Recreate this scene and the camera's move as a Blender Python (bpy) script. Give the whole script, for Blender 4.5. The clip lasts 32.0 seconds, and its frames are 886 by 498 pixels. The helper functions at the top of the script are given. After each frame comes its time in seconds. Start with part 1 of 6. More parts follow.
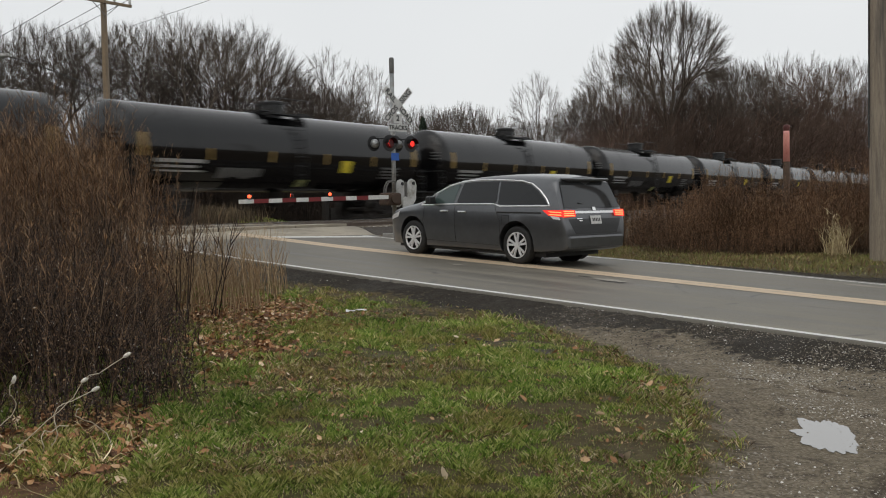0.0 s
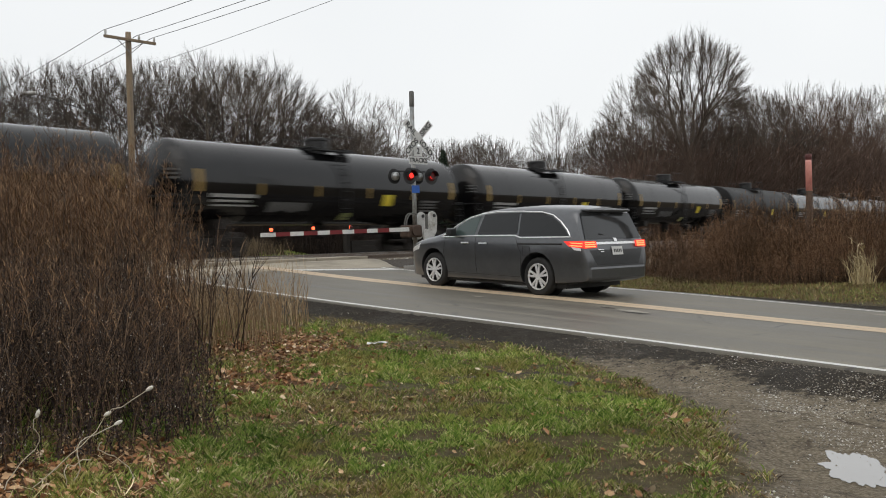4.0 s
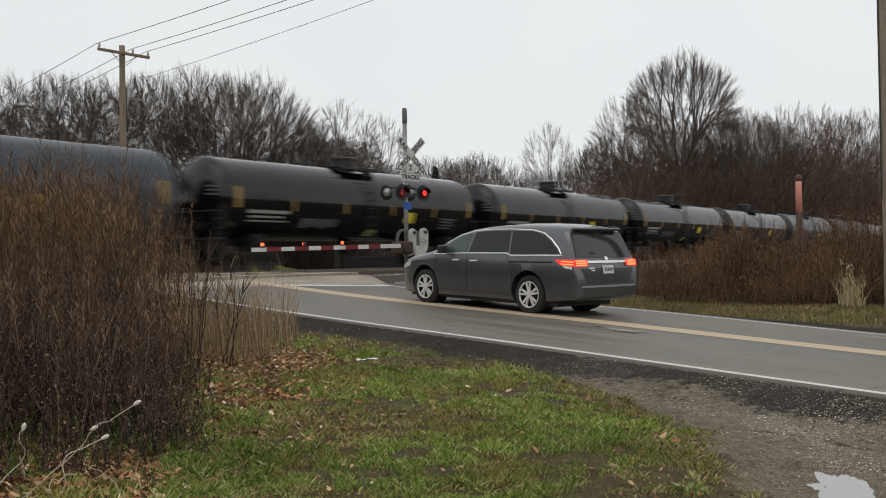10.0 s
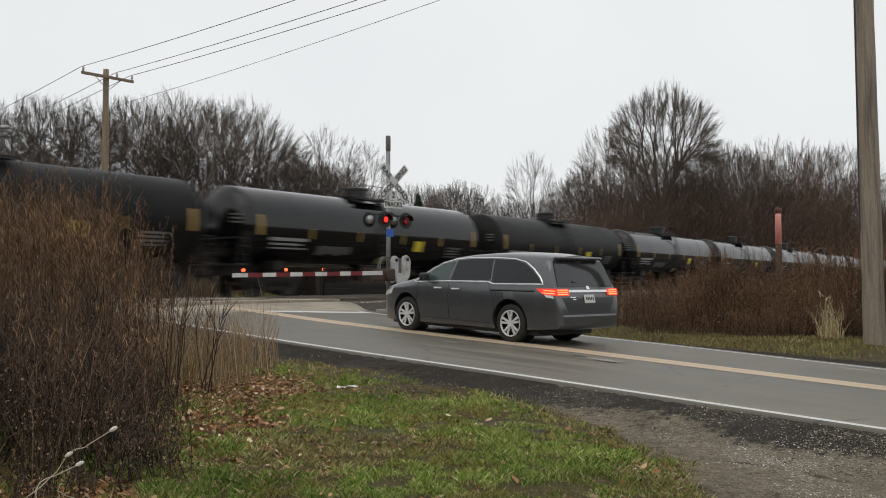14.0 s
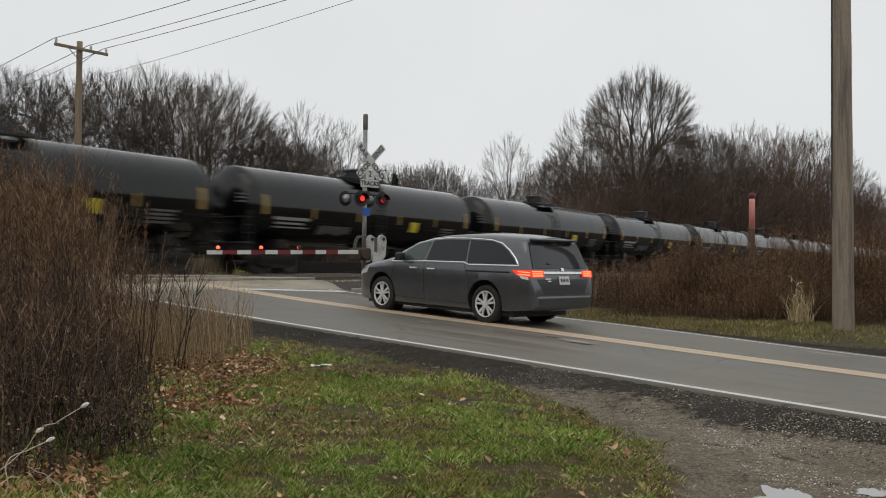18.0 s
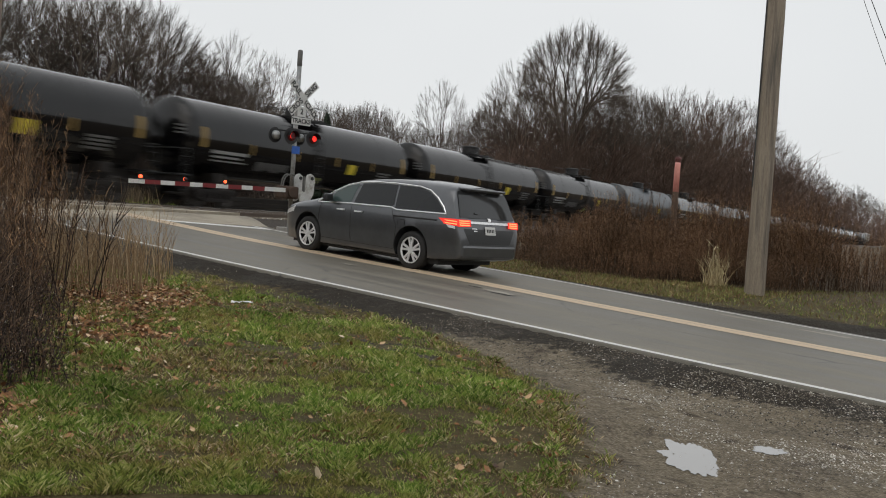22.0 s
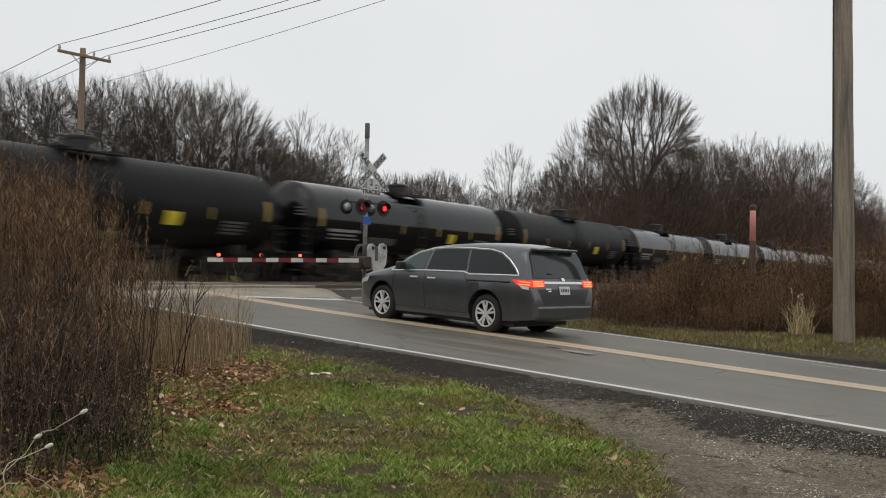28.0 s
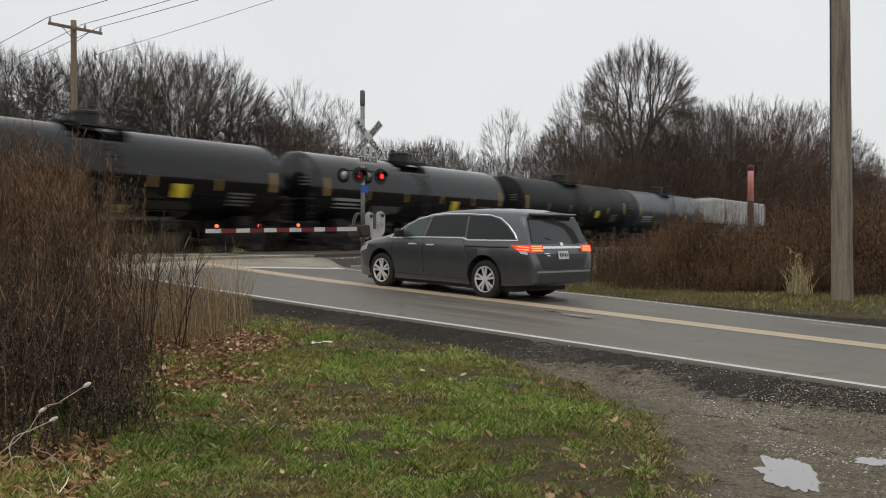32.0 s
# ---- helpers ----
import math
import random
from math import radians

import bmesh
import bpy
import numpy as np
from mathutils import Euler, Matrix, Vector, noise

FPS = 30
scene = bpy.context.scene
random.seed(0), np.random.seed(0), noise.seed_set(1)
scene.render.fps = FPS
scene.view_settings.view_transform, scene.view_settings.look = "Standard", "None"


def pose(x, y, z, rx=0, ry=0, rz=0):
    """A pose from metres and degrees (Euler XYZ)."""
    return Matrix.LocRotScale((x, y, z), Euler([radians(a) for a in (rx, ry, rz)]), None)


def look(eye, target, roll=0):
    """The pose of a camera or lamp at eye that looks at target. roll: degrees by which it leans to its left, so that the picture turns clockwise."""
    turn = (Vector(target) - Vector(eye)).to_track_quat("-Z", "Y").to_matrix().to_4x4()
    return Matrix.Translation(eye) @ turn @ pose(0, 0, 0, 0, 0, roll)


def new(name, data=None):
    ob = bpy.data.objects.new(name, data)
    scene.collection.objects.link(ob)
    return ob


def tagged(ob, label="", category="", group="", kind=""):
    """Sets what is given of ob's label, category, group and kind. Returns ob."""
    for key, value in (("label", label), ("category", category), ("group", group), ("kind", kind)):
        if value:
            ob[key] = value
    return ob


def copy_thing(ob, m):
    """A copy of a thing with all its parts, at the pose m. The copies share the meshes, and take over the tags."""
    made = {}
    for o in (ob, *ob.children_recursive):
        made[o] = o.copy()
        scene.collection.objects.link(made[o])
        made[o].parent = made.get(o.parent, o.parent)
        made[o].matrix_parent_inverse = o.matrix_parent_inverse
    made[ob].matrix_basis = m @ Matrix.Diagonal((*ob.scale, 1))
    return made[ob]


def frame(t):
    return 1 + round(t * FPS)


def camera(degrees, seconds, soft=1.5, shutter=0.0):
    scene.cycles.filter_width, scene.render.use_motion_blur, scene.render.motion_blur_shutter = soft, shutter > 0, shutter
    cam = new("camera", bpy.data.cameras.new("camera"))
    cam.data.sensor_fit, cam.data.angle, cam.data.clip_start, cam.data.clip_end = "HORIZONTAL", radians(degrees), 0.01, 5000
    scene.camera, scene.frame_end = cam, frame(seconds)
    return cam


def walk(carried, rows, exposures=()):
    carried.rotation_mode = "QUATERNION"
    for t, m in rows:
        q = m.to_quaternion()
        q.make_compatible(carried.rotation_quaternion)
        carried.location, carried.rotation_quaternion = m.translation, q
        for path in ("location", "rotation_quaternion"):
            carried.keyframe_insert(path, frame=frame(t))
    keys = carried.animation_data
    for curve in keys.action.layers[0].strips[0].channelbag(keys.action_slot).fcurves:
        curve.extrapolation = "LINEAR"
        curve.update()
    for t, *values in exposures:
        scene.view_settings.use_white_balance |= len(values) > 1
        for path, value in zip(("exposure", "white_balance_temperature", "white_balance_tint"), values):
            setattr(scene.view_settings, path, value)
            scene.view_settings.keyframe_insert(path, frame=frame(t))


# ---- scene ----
cam = camera(52.0, 32.0, 1.0, 0.6)
PATH = [
    (0.0, pose(0, 0, 1.6, 87.43, 1.10, 0.00)),
    (0.5, pose(0, 0, 1.6, 87.89, 0.52, 0.16)),
    (1.0, pose(0, 0, 1.6, 88.71, 0.55, 0.47)),
    (1.5, pose(0, 0, 1.6, 88.27, 0.96, 0.84)),
    (2.0, pose(0, 0, 1.6, 88.43, 1.07, 0.93)),
    (2.5, pose(0, 0, 1.6, 88.67, 1.19, 0.70)),
    (3.0, pose(0, 0, 1.6, 89.19, 1.09, 0.82)),
    (3.5, pose(0, 0, 1.6, 89.32, 1.52, 1.30)),
    (5.5, pose(0, 0, 1.6, 90.54, 1.20, 1.09)),
    (6.0, pose(0, 0, 1.6, 90.78, 1.00, 0.87)),
    (6.5, pose(0, 0, 1.6, 90.49, 0.98, 0.87)),
    (7.0, pose(0, 0, 1.6, 90.82, 1.06, 0.75)),
    (7.5, pose(0, 0, 1.6, 90.66, 1.07, 0.35)),
    (8.0, pose(0, 0, 1.6, 90.51, 1.20, 0.35)),
    (8.5, pose(0, 0, 1.6, 90.20, 1.06, 0.50)),
    (9.0, pose(0, 0, 1.6, 90.27, 1.07, 0.90)),
    (9.5, pose(0, 0, 1.6, 90.70, 1.55, 0.87)),
    (10.0, pose(0, 0, 1.6, 90.53, 0.84, 0.75)),
    (10.5, pose(0, 0, 1.6, 90.96, 0.65, 0.34)),
    (11.0, pose(0, 0, 1.6, 91.17, 0.55, 0.11)),
    (11.5, pose(0, 0, 1.6, 91.42, 0.35, 0.18)),
    (12.0, pose(0, 0, 1.6, 91.64, 0.34, -0.04)),
    (12.5, pose(0, 0, 1.6, 91.59, 0.38, -0.20)),
    (13.0, pose(0, 0, 1.6, 91.84, 0.33, -0.37)),
    (13.5, pose(0, 0, 1.6, 92.20, 0.21, -0.40)),
    (15.5, pose(0, 0, 1.6, 92.36, 0.20, -0.38)),
    (16.0, pose(0, 0, 1.6, 92.78, -0.20, -0.73)),
    (16.5, pose(0, 0, 1.6, 91.33, 0.35, -0.58)),
    (17.0, pose(0, 0, 1.6, 91.84, -0.13, -1.33)),
    (17.5, pose(0, 0, 1.6, 90.87, -0.98, -2.29)),
    (18.0, pose(0, 0, 1.6, 91.02, -0.59, -1.93)),
    (18.5, pose(0, 0, 1.6, 91.01, -0.21, -1.43)),
    (19.0, pose(0, 0, 1.6, 90.42, 0.50, -1.50)),
    (19.5, pose(0, 0, 1.6, 91.13, 0.29, -1.35)),
    (20.0, pose(0, 0, 1.6, 90.66, -0.40, -1.69)),
    (20.5, pose(0, 0, 1.6, 89.58, -0.26, -2.30)),
    (21.0, pose(0, 0, 1.6, 89.69, -0.69, -2.27)),
    (21.5, pose(0, 0, 1.6, 89.10, -3.36, -4.92)),
    (22.0, pose(0, 0, 1.6, 87.79, -4.12, -6.49)),
    (22.5, pose(0, 0, 1.6, 88.74, -3.75, -6.12)),
    (23.0, pose(0, 0, 1.6, 89.14, -2.92, -5.52)),
    (23.5, pose(0, 0, 1.6, 89.38, -1.90, -4.06)),
    (24.0, pose(0, 0, 1.6, 89.37, -1.44, -3.18)),
    (24.5, pose(0, 0, 1.6, 89.63, -1.43, -2.82)),
    (25.0, pose(0, 0, 1.6, 90.64, -1.37, -2.37)),
    (25.5, pose(0, 0, 1.6, 91.25, -1.40, -2.16)),
    (27.5, pose(0, 0, 1.6, 91.63, -1.04, -2.02)),
    (28.0, pose(0, 0, 1.6, 91.60, -1.06, -1.90)),
    (28.5, pose(0, 0, 1.6, 91.20, -1.15, -1.65)),
    (29.0, pose(0, 0, 1.6, 91.21, -0.91, -2.18)),
    (29.5, pose(0, 0, 1.6, 91.71, -0.43, -2.85)),
    (30.0, pose(0, 0, 1.6, 89.80, -0.26, -2.88)),
    (30.5, pose(0, 0, 1.6, 89.33, -0.04, -2.81)),
    (31.0, pose(0, 0, 1.6, 89.23, 0.11, -2.37)),
    (31.5, pose(0, 0, 1.6, 89.41, 0.10, -2.05)),
    (32.0, pose(0, 0, 1.6, 89.50, 0.11, -1.99)),
]
walk(cam, PATH, [(0.0, -0.04), (1.0, 0.11), (2.0, 0.13), (3.0, 0.26), (3.5, 0.22), (5.5, 0.06), (8.0, 0.0), (13.0, 0.03), (16.0, 0.05), (16.5, -0.06), (17.0, -0.15), (18.0, -0.10), (19.0, -0.05), (20.0, -0.04), (28.0, -0.05), (30.0, -0.08), (32.0, -0.05)])

# world: overcast winter daylight
world = bpy.data.worlds.new("world")
scene.world = world
world.use_nodes = True
wn, wl = world.node_tree.nodes, world.node_tree.links
wn.clear()
w_out = wn.new("ShaderNodeOutputWorld")
w_bg = wn.new("ShaderNodeBackground")
w_sky = wn.new("ShaderNodeTexSky")
w_sky.sky_type = "NISHITA"
w_sky.sun_disc = False
w_sky.sun_elevation, w_sky.sun_rotation = radians(32), radians(-150)
w_sky.dust_density, w_sky.air_density = 6.0, 1.0
w_co = wn.new("ShaderNodeTexCoord")
w_no = wn.new("ShaderNodeTexNoise")
w_no.inputs["Scale"].default_value, w_no.inputs["Detail"].default_value = 1.6, 3
w_ra = wn.new("ShaderNodeValToRGB")
w_ra.color_ramp.elements[0].position, w_ra.color_ramp.elements[0].color = 0.3, (7.9, 8.12, 8.25, 1)
w_ra.color_ramp.elements[1].position, w_ra.color_ramp.elements[1].color = 0.75, (9.0, 9.12, 9.15, 1)
w_mx = wn.new("ShaderNodeMix")
w_mx.data_type = "RGBA"
w_mx.inputs["Factor"].default_value = 0.93
wl.new(w_co.outputs["Generated"], w_no.inputs["Vector"])
wl.new(w_no.outputs["Fac"], w_ra.inputs["Fac"])
wl.new(w_sky.outputs["Color"], w_mx.inputs["A"])
wl.new(w_ra.outputs["Color"], w_mx.inputs["B"])
wl.new(w_mx.outputs["Result"], w_bg.inputs["Color"])
w_bg.inputs["Strength"].default_value = 0.1
wl.new(w_bg.outputs["Background"], w_out.inputs["Surface"])
sun = new("sun", bpy.data.lights.new("sun", "SUN"))
sun.data.energy, sun.data.angle, sun.data.color = 0.35, radians(40), (1, 0.97, 0.93)
sun.matrix_basis = look((0, 0, 0), (0.25, 0.55, -1.0))
scene.view_settings.exposure = 0.0

# ---- plan: road frame (s along, lat across) and track frame (a along, p across)
RAZ, TAZ = radians(-43.0), radians(35.7)
RD, RN = Vector((math.sin(RAZ), math.cos(RAZ))), Vector((math.cos(RAZ), -math.sin(RAZ)))
TU, TN = Vector((math.sin(TAZ), math.cos(TAZ))), Vector((-math.cos(TAZ), math.sin(TAZ)))
LAT_NEAR, LANE = 9.56, 3.14
LAT_MID, LAT_FAR = LAT_NEAR + LANE, LAT_NEAR + 2 * LANE
RAIL_Z = 1.18
P_TRAIN, P_NEAR = 26.0, 21.7
ROAD_S = [-400, -60, -15, 0, 3.75, 9.4, 13.1, 16.9, 20.6, 22.6, 23.6, 31.5, 34, 60, 400]
ROAD_Z = [-2.2, -1.6, -0.55, -0.02, 0.13, 0.36, 0.50, 0.67, 0.88, 1.06, 1.14, 1.14, 1.08, 0.6, 0.6]


def lerp_table(x, xs, ys):
    return float(np.interp(x, xs, ys))


def smooth(a, b, x):
    """0 at a, 1 at b, eased; a may lie above b."""
    t = min(max((x - a) / (b - a), 0.0), 1.0)
    return t * t * (3 - 2 * t)


def road_z(s):
    return sum(lerp_table(s + d, ROAD_S, ROAD_Z) for d in (-0.8, -0.4, 0, 0.4, 0.8)) / 5


def cross_fall(s, lat):
    """The road tips away from the camera towards the far edge at its lower end."""
    return -0.08 * smooth(13, 4, s) * min(max((lat - LAT_NEAR) / (2 * LANE), 0.0), 1.0)


def road_xy(s, lat):
    return RD.x * s + RN.x * lat, RD.y * s + RN.y * lat


def track_xy(a, p):
    return TU.x * a + TN.x * p, TU.y * a + TN.y * p


def to_road(x, y):
    return x * RD.x + y * RD.y, x * RN.x + y * RN.y


def to_track(x, y):
    return x * TU.x + y * TU.y, x * TN.x + y * TN.y


PUDDLES, PUD_Z = ((2.62, 6.2, 0.45), (3.35, 6.5, 0.25)), -0.02


def ground_z(x, y):
    s, lat = to_road(x, y)
    a, p = to_track(x, y)
    z = road_z(min(max(s, -200), 19.0))
    off = max(LAT_NEAR - 0.15 - lat, lat - LAT_FAR - 0.3, 0)
    drop = 0.015 + 0.135 * smooth(0, 1.5, off) - 0.03 * smooth(2.0, 6.0, off)
    if lat > LAT_MID:
        k = smooth(12, 8, s)
        drop += k * (0.015 - 0.075 * smooth(0.4, 4.0, off) - drop)
    z += cross_fall(s, lat) - drop
    z += 0.04 * noise.noise((x * 0.35, y * 0.35, 0.3)) * smooth(0.5, 3, off)
    z += 0.012 * noise.noise((x * 1.9, y * 1.9, 4.1)) * smooth(0.2, 1.5, off)
    z += 0.10 * smooth(1.5, 4.0, off) * (1 - smooth(6, 9, abs(s - 4))) * (lat < LAT_NEAR)
    if p > 12:
        bed = RAIL_Z - 0.42
        z = z + (bed - z) * smooth(14.0, 18.5, p)
        far = smooth(30.5, 33.0, a)
        z += (0.55 - bed) * smooth(30, 34, p) * far + (1.28 - bed) * smooth(29.3, 33, p) * (1 - far)
    if p > 33:
        z += 5.0 * smooth(45, 160, p) + 6 * smooth(60, 260, a) * smooth(36, 70, p)
    for cx, cy, rr in PUDDLES:
        z -= (z - PUD_Z) * (1 - smooth(rr, rr + 0.5, math.hypot(x - cx, y - cy)))
    if LAT_NEAR < lat < LAT_FAR + 0.15:
        z = min(z, road_z(s) + cross_fall(s, lat) - 0.06)
    return z


# ---- materials
def nodes_of(name):
    m = bpy.data.materials.new(name)
    m.use_nodes = True
    nt = m.node_tree
    return m, nt.nodes, nt.links, nt.nodes["Principled BSDF"]


def noise_tex(N, L, scale, detail=4.0, rough=0.6, vec=None, dist=0.0):
    n = N.new("ShaderNodeTexNoise")
    n.inputs["Scale"].default_value, n.inputs["Detail"].default_value = scale, detail
    n.inputs["Roughness"].default_value, n.inputs["Distortion"].default_value = rough, dist
    if vec is not None:
        L.new(vec, n.inputs["Vector"])
    return n.outputs["Fac"]


def ramp(N, L, fac, stops):
    r = N.new("ShaderNodeValToRGB")
    e = r.color_ramp.elements
    while len(e) < len(stops):
        e.new(0.5)
    for el, (p, c) in zip(e, stops):
        el.position, el.color = p, (*c, 1)
    L.new(fac, r.inputs["Fac"])
    return r.outputs["Color"]


def mixc(N, L, fac, a, b, mode="MIX"):
    m = N.new("ShaderNodeMix")
    m.data_type, m.blend_type = "RGBA", mode
    for sock, v in (("Factor", fac), ("A", a), ("B", b)):
        if isinstance(v, (int, float)):
            m.inputs[sock].default_value = v
        elif isinstance(v, tuple):
            m.inputs[sock].default_value = (*v, 1)
        else:
            L.new(v, m.inputs[sock])
    return m.outputs["Result"]


def bump(N, L, B, height, strength=0.3, distance=0.02):
    b = N.new("ShaderNodeBump")
    b.inputs["Strength"].default_value, b.inputs["Distance"].default_value = strength, distance
    L.new(height, b.inputs["Height"])
    L.new(b.outputs["Normal"], B.inputs["Normal"])


def surf(name, c1, c2, scale=8.0, rough=0.8, metal=0.0, fine=60.0, bumps=0.2, dist=0.01, vary=0.0, stretch=None, spec=0.5, dirt=None):
    """A worn surface: two colours mixed at a coarse scale, grain at a fine one."""
    m, N, L, B = nodes_of(name)
    co = N.new("ShaderNodeTexCoord")
    vec = co.outputs["Object"]
    if stretch:
        mp = N.new("ShaderNodeMapping")
        mp.inputs["Scale"].default_value = stretch
        L.new(vec, mp.inputs["Vector"])
        vec = mp.outputs["Vector"]
    big = noise_tex(N, L, scale, 5, 0.65, vec)
    small = noise_tex(N, L, fine, 3, 0.6, vec)
    col = ramp(N, L, big, [(0.32, c1), (0.68, c2)])
    col = mixc(N, L, 0.35, col, ramp(N, L, small, [(0.3, tuple(v * 0.55 for v in c1)), (0.7, tuple(min(v * 1.35, 1) for v in c2))]))
    if dirt:
        d = ramp(N, L, noise_tex(N, L, scale * 0.37, 6, 0.7, vec), [(0.48, (0, 0, 0)), (0.66, (1, 1, 1))])
        col = mixc(N, L, d, col, dirt)
    if vary:
        oi = N.new("ShaderNodeObjectInfo")
        col = mixc(N, L, 1.0, col, ramp(N, L, oi.outputs["Random"], [(0, (1 - vary,) * 3), (1, (1 + vary,) * 3)]), "MULTIPLY")
    L.new(col, B.inputs["Base Color"])
    L.new(ramp(N, L, big, [(0.2, (rough * 0.8,) * 3), (0.8, (min(rough * 1.15, 1),) * 3)]), B.inputs["Roughness"])
    B.inputs["Metallic"].default_value = metal
    B.inputs["Specular IOR Level"].default_value = spec
    if bumps:
        bump(N, L, B, small, bumps, dist)
    return m


def island(name, stops, rough=0.8, spec=0.3, patch=None):
    """Many small pieces in one mesh, each with its own shade; patch: a second set of shades in places."""
    m, N, L, B = nodes_of(name)
    g = N.new("ShaderNodeNewGeometry")
    col = ramp(N, L, g.outputs["Random Per Island"], stops)
    co = N.new("ShaderNodeTexCoord")
    if patch:
        f = ramp(N, L, noise_tex(N, L, 1.3, 5, 0.65, co.outputs["Object"]), [(0.46, (0, 0, 0)), (0.62, (0.85, 0.85, 0.85))])
        col = mixc(N, L, f, col, ramp(N, L, g.outputs["Random Per Island"], patch))
    big = noise_tex(N, L, 0.7, 3, 0.6, co.outputs["Object"])
    col = mixc(N, L, 1.0, col, ramp(N, L, big, [(0.3, (0.68,) * 3), (0.7, (1.3,) * 3)]), "MULTIPLY")
    L.new(col, B.inputs["Base Color"])
    B.inputs["Roughness"].default_value, B.inputs["Specular IOR Level"].default_value = rough, spec
    return m


def glow(name, color, strength, base=(0.1, 0.0, 0.0)):
    m, N, L, B = nodes_of(name)
    B.inputs["Base Color"].default_value = (*base, 1)
    B.inputs["Emission Color"].default_value = (*color, 1)
    B.inputs["Emission Strength"].default_value = strength
    B.inputs["Roughness"].default_value = 0.25
    return m


M = {}
M["tank_black"] = surf("tank_black", (0.0025, 0.0025, 0.003), (0.006, 0.006, 0.0065), 0.9, 0.11, 0, 40, 0.0, 0.003, 0.35, (0.35, 1, 1), 0.43, (0.013, 0.012, 0.011))
M["tank_grey"] = surf("tank_grey", (0.018, 0.025, 0.033), (0.032, 0.041, 0.050), 1.0, 0.36, 0, 40, 0.0, 0.004, 0.25, (0.35, 1, 1), 0.42, (0.06, 0.062, 0.062))
M["tank_matte"] = surf("tank_matte", (0.0045, 0.0045, 0.0045), (0.009, 0.0085, 0.008), 1.2, 0.5, 0, 40, 0.0, 0.004, 0.3, (0.35, 1, 1), 0.18, (0.016, 0.0145, 0.013))
M["hopper_grey"] = surf("hopper_grey", (0.34, 0.34, 0.33), (0.46, 0.46, 0.44), 1.0, 0.6, 0, 30, 0.1, 0.01, 0, None, 0.4, (0.2, 0.17, 0.14))
M["truck_iron"] = surf("truck_iron", (0.010, 0.0085, 0.0075), (0.026, 0.021, 0.018), 4, 0.8, 0.3, 50, 0.4, 0.01)
M["wheel_steel"] = surf("wheel_steel", (0.025, 0.021, 0.018), (0.075, 0.066, 0.06), 6, 0.5, 0.7, 60, 0.1, 0.004)
M["rail_steel"] = surf("rail_steel", (0.10, 0.075, 0.06), (0.17, 0.13, 0.10), 5, 0.6, 0.4, 60, 0.2, 0.004)
M["rail_top"] = surf("rail_top", (0.5, 0.5, 0.5), (0.62, 0.62, 0.62), 3, 0.25, 1.0, 60, 0.05, 0.002)
M["tie_wood"] = surf("tie_wood", (0.05, 0.04, 0.032), (0.10, 0.085, 0.07), 3, 0.9, 0, 40, 0.5, 0.01, 0.3, (0.4, 3, 3))
M["yellow"] = surf("yellow", (0.46, 0.31, 0.04), (0.56, 0.38, 0.06), 6, 0.5)
M["white"] = surf("white", (0.52, 0.52, 0.50), (0.64, 0.64, 0.62), 6, 0.5)
M["red"] = surf("red", (0.13, 0.010, 0.012), (0.19, 0.014, 0.016), 6, 0.45)
M["amber_tape"] = surf("amber_tape", (0.27, 0.17, 0.045), (0.36, 0.24, 0.07), 6, 0.6)
M["placard"] = surf("placard", (0.62, 0.50, 0.03), (0.72, 0.58, 0.05), 6, 0.5)
M["pink"] = surf("pink", (0.78, 0.27, 0.22), (0.88, 0.40, 0.34), 5, 0.6, 0, 40, 0.1, 0.01)
M["black"] = surf("black", (0.010, 0.010, 0.011), (0.02, 0.02, 0.02), 8, 0.55)
M["blue"] = surf("blue", (0.02, 0.10, 0.42), (0.03, 0.13, 0.50), 8, 0.5)
M["galv"] = surf("galv", (0.26, 0.27, 0.27), (0.40, 0.41, 0.41), 7, 0.45, 0.7, 50, 0.1, 0.004, 0, None, 0.5, (0.18, 0.15, 0.12))
M["galv_dark"] = surf("galv_dark", (0.09, 0.088, 0.085), (0.17, 0.165, 0.155), 7, 0.6, 0.4, 50, 0.2, 0.004)
M["rust_box"] = surf("rust_box", (0.035, 0.022, 0.016), (0.085, 0.052, 0.035), 6, 0.8, 0, 50, 0.4, 0.01)
M["tie_dark"] = surf("tie_dark", (0.018, 0.016, 0.014), (0.040, 0.035, 0.03), 3, 0.9, 0, 40, 0.5, 0.01, 0.3, (0.4, 3, 3))
M["alu"] = surf("alu", (0.48, 0.48, 0.47), (0.62, 0.62, 0.60), 7, 0.45, 0.3, 50, 0.1, 0.004, 0, None, 0.5, (0.28, 0.26, 0.22))
M["pole_wood"] = surf("pole_wood", (0.21, 0.168, 0.125), (0.36, 0.305, 0.24), 3.0, 0.9, 0, 26, 0.7, 0.02, 0, (6, 6, 0.35), 0.3, (0.13, 0.115, 0.10))
M["pole_tan"] = surf("pole_tan", (0.22, 0.16, 0.10), (0.32, 0.245, 0.165), 3.0, 0.9, 0, 26, 0.6, 0.02, 0, (6, 6, 0.35), 0.3, (0.17, 0.15, 0.13))
M["wire"] = surf("wire", (0.03, 0.03, 0.03), (0.05, 0.05, 0.05), 5, 0.6)
M["bark"] = surf("bark", (0.074, 0.060, 0.049), (0.130, 0.107, 0.087), 3, 0.95, 0, 20, 0.5, 0.03, 0.3, (2, 2, 0.5), 0.2)
M["bark_brown"] = surf("bark_brown", (0.074, 0.051, 0.039), (0.130, 0.092, 0.070), 3, 0.95, 0, 20, 0.5, 0.03, 0.3, (2, 2, 0.5), 0.2)
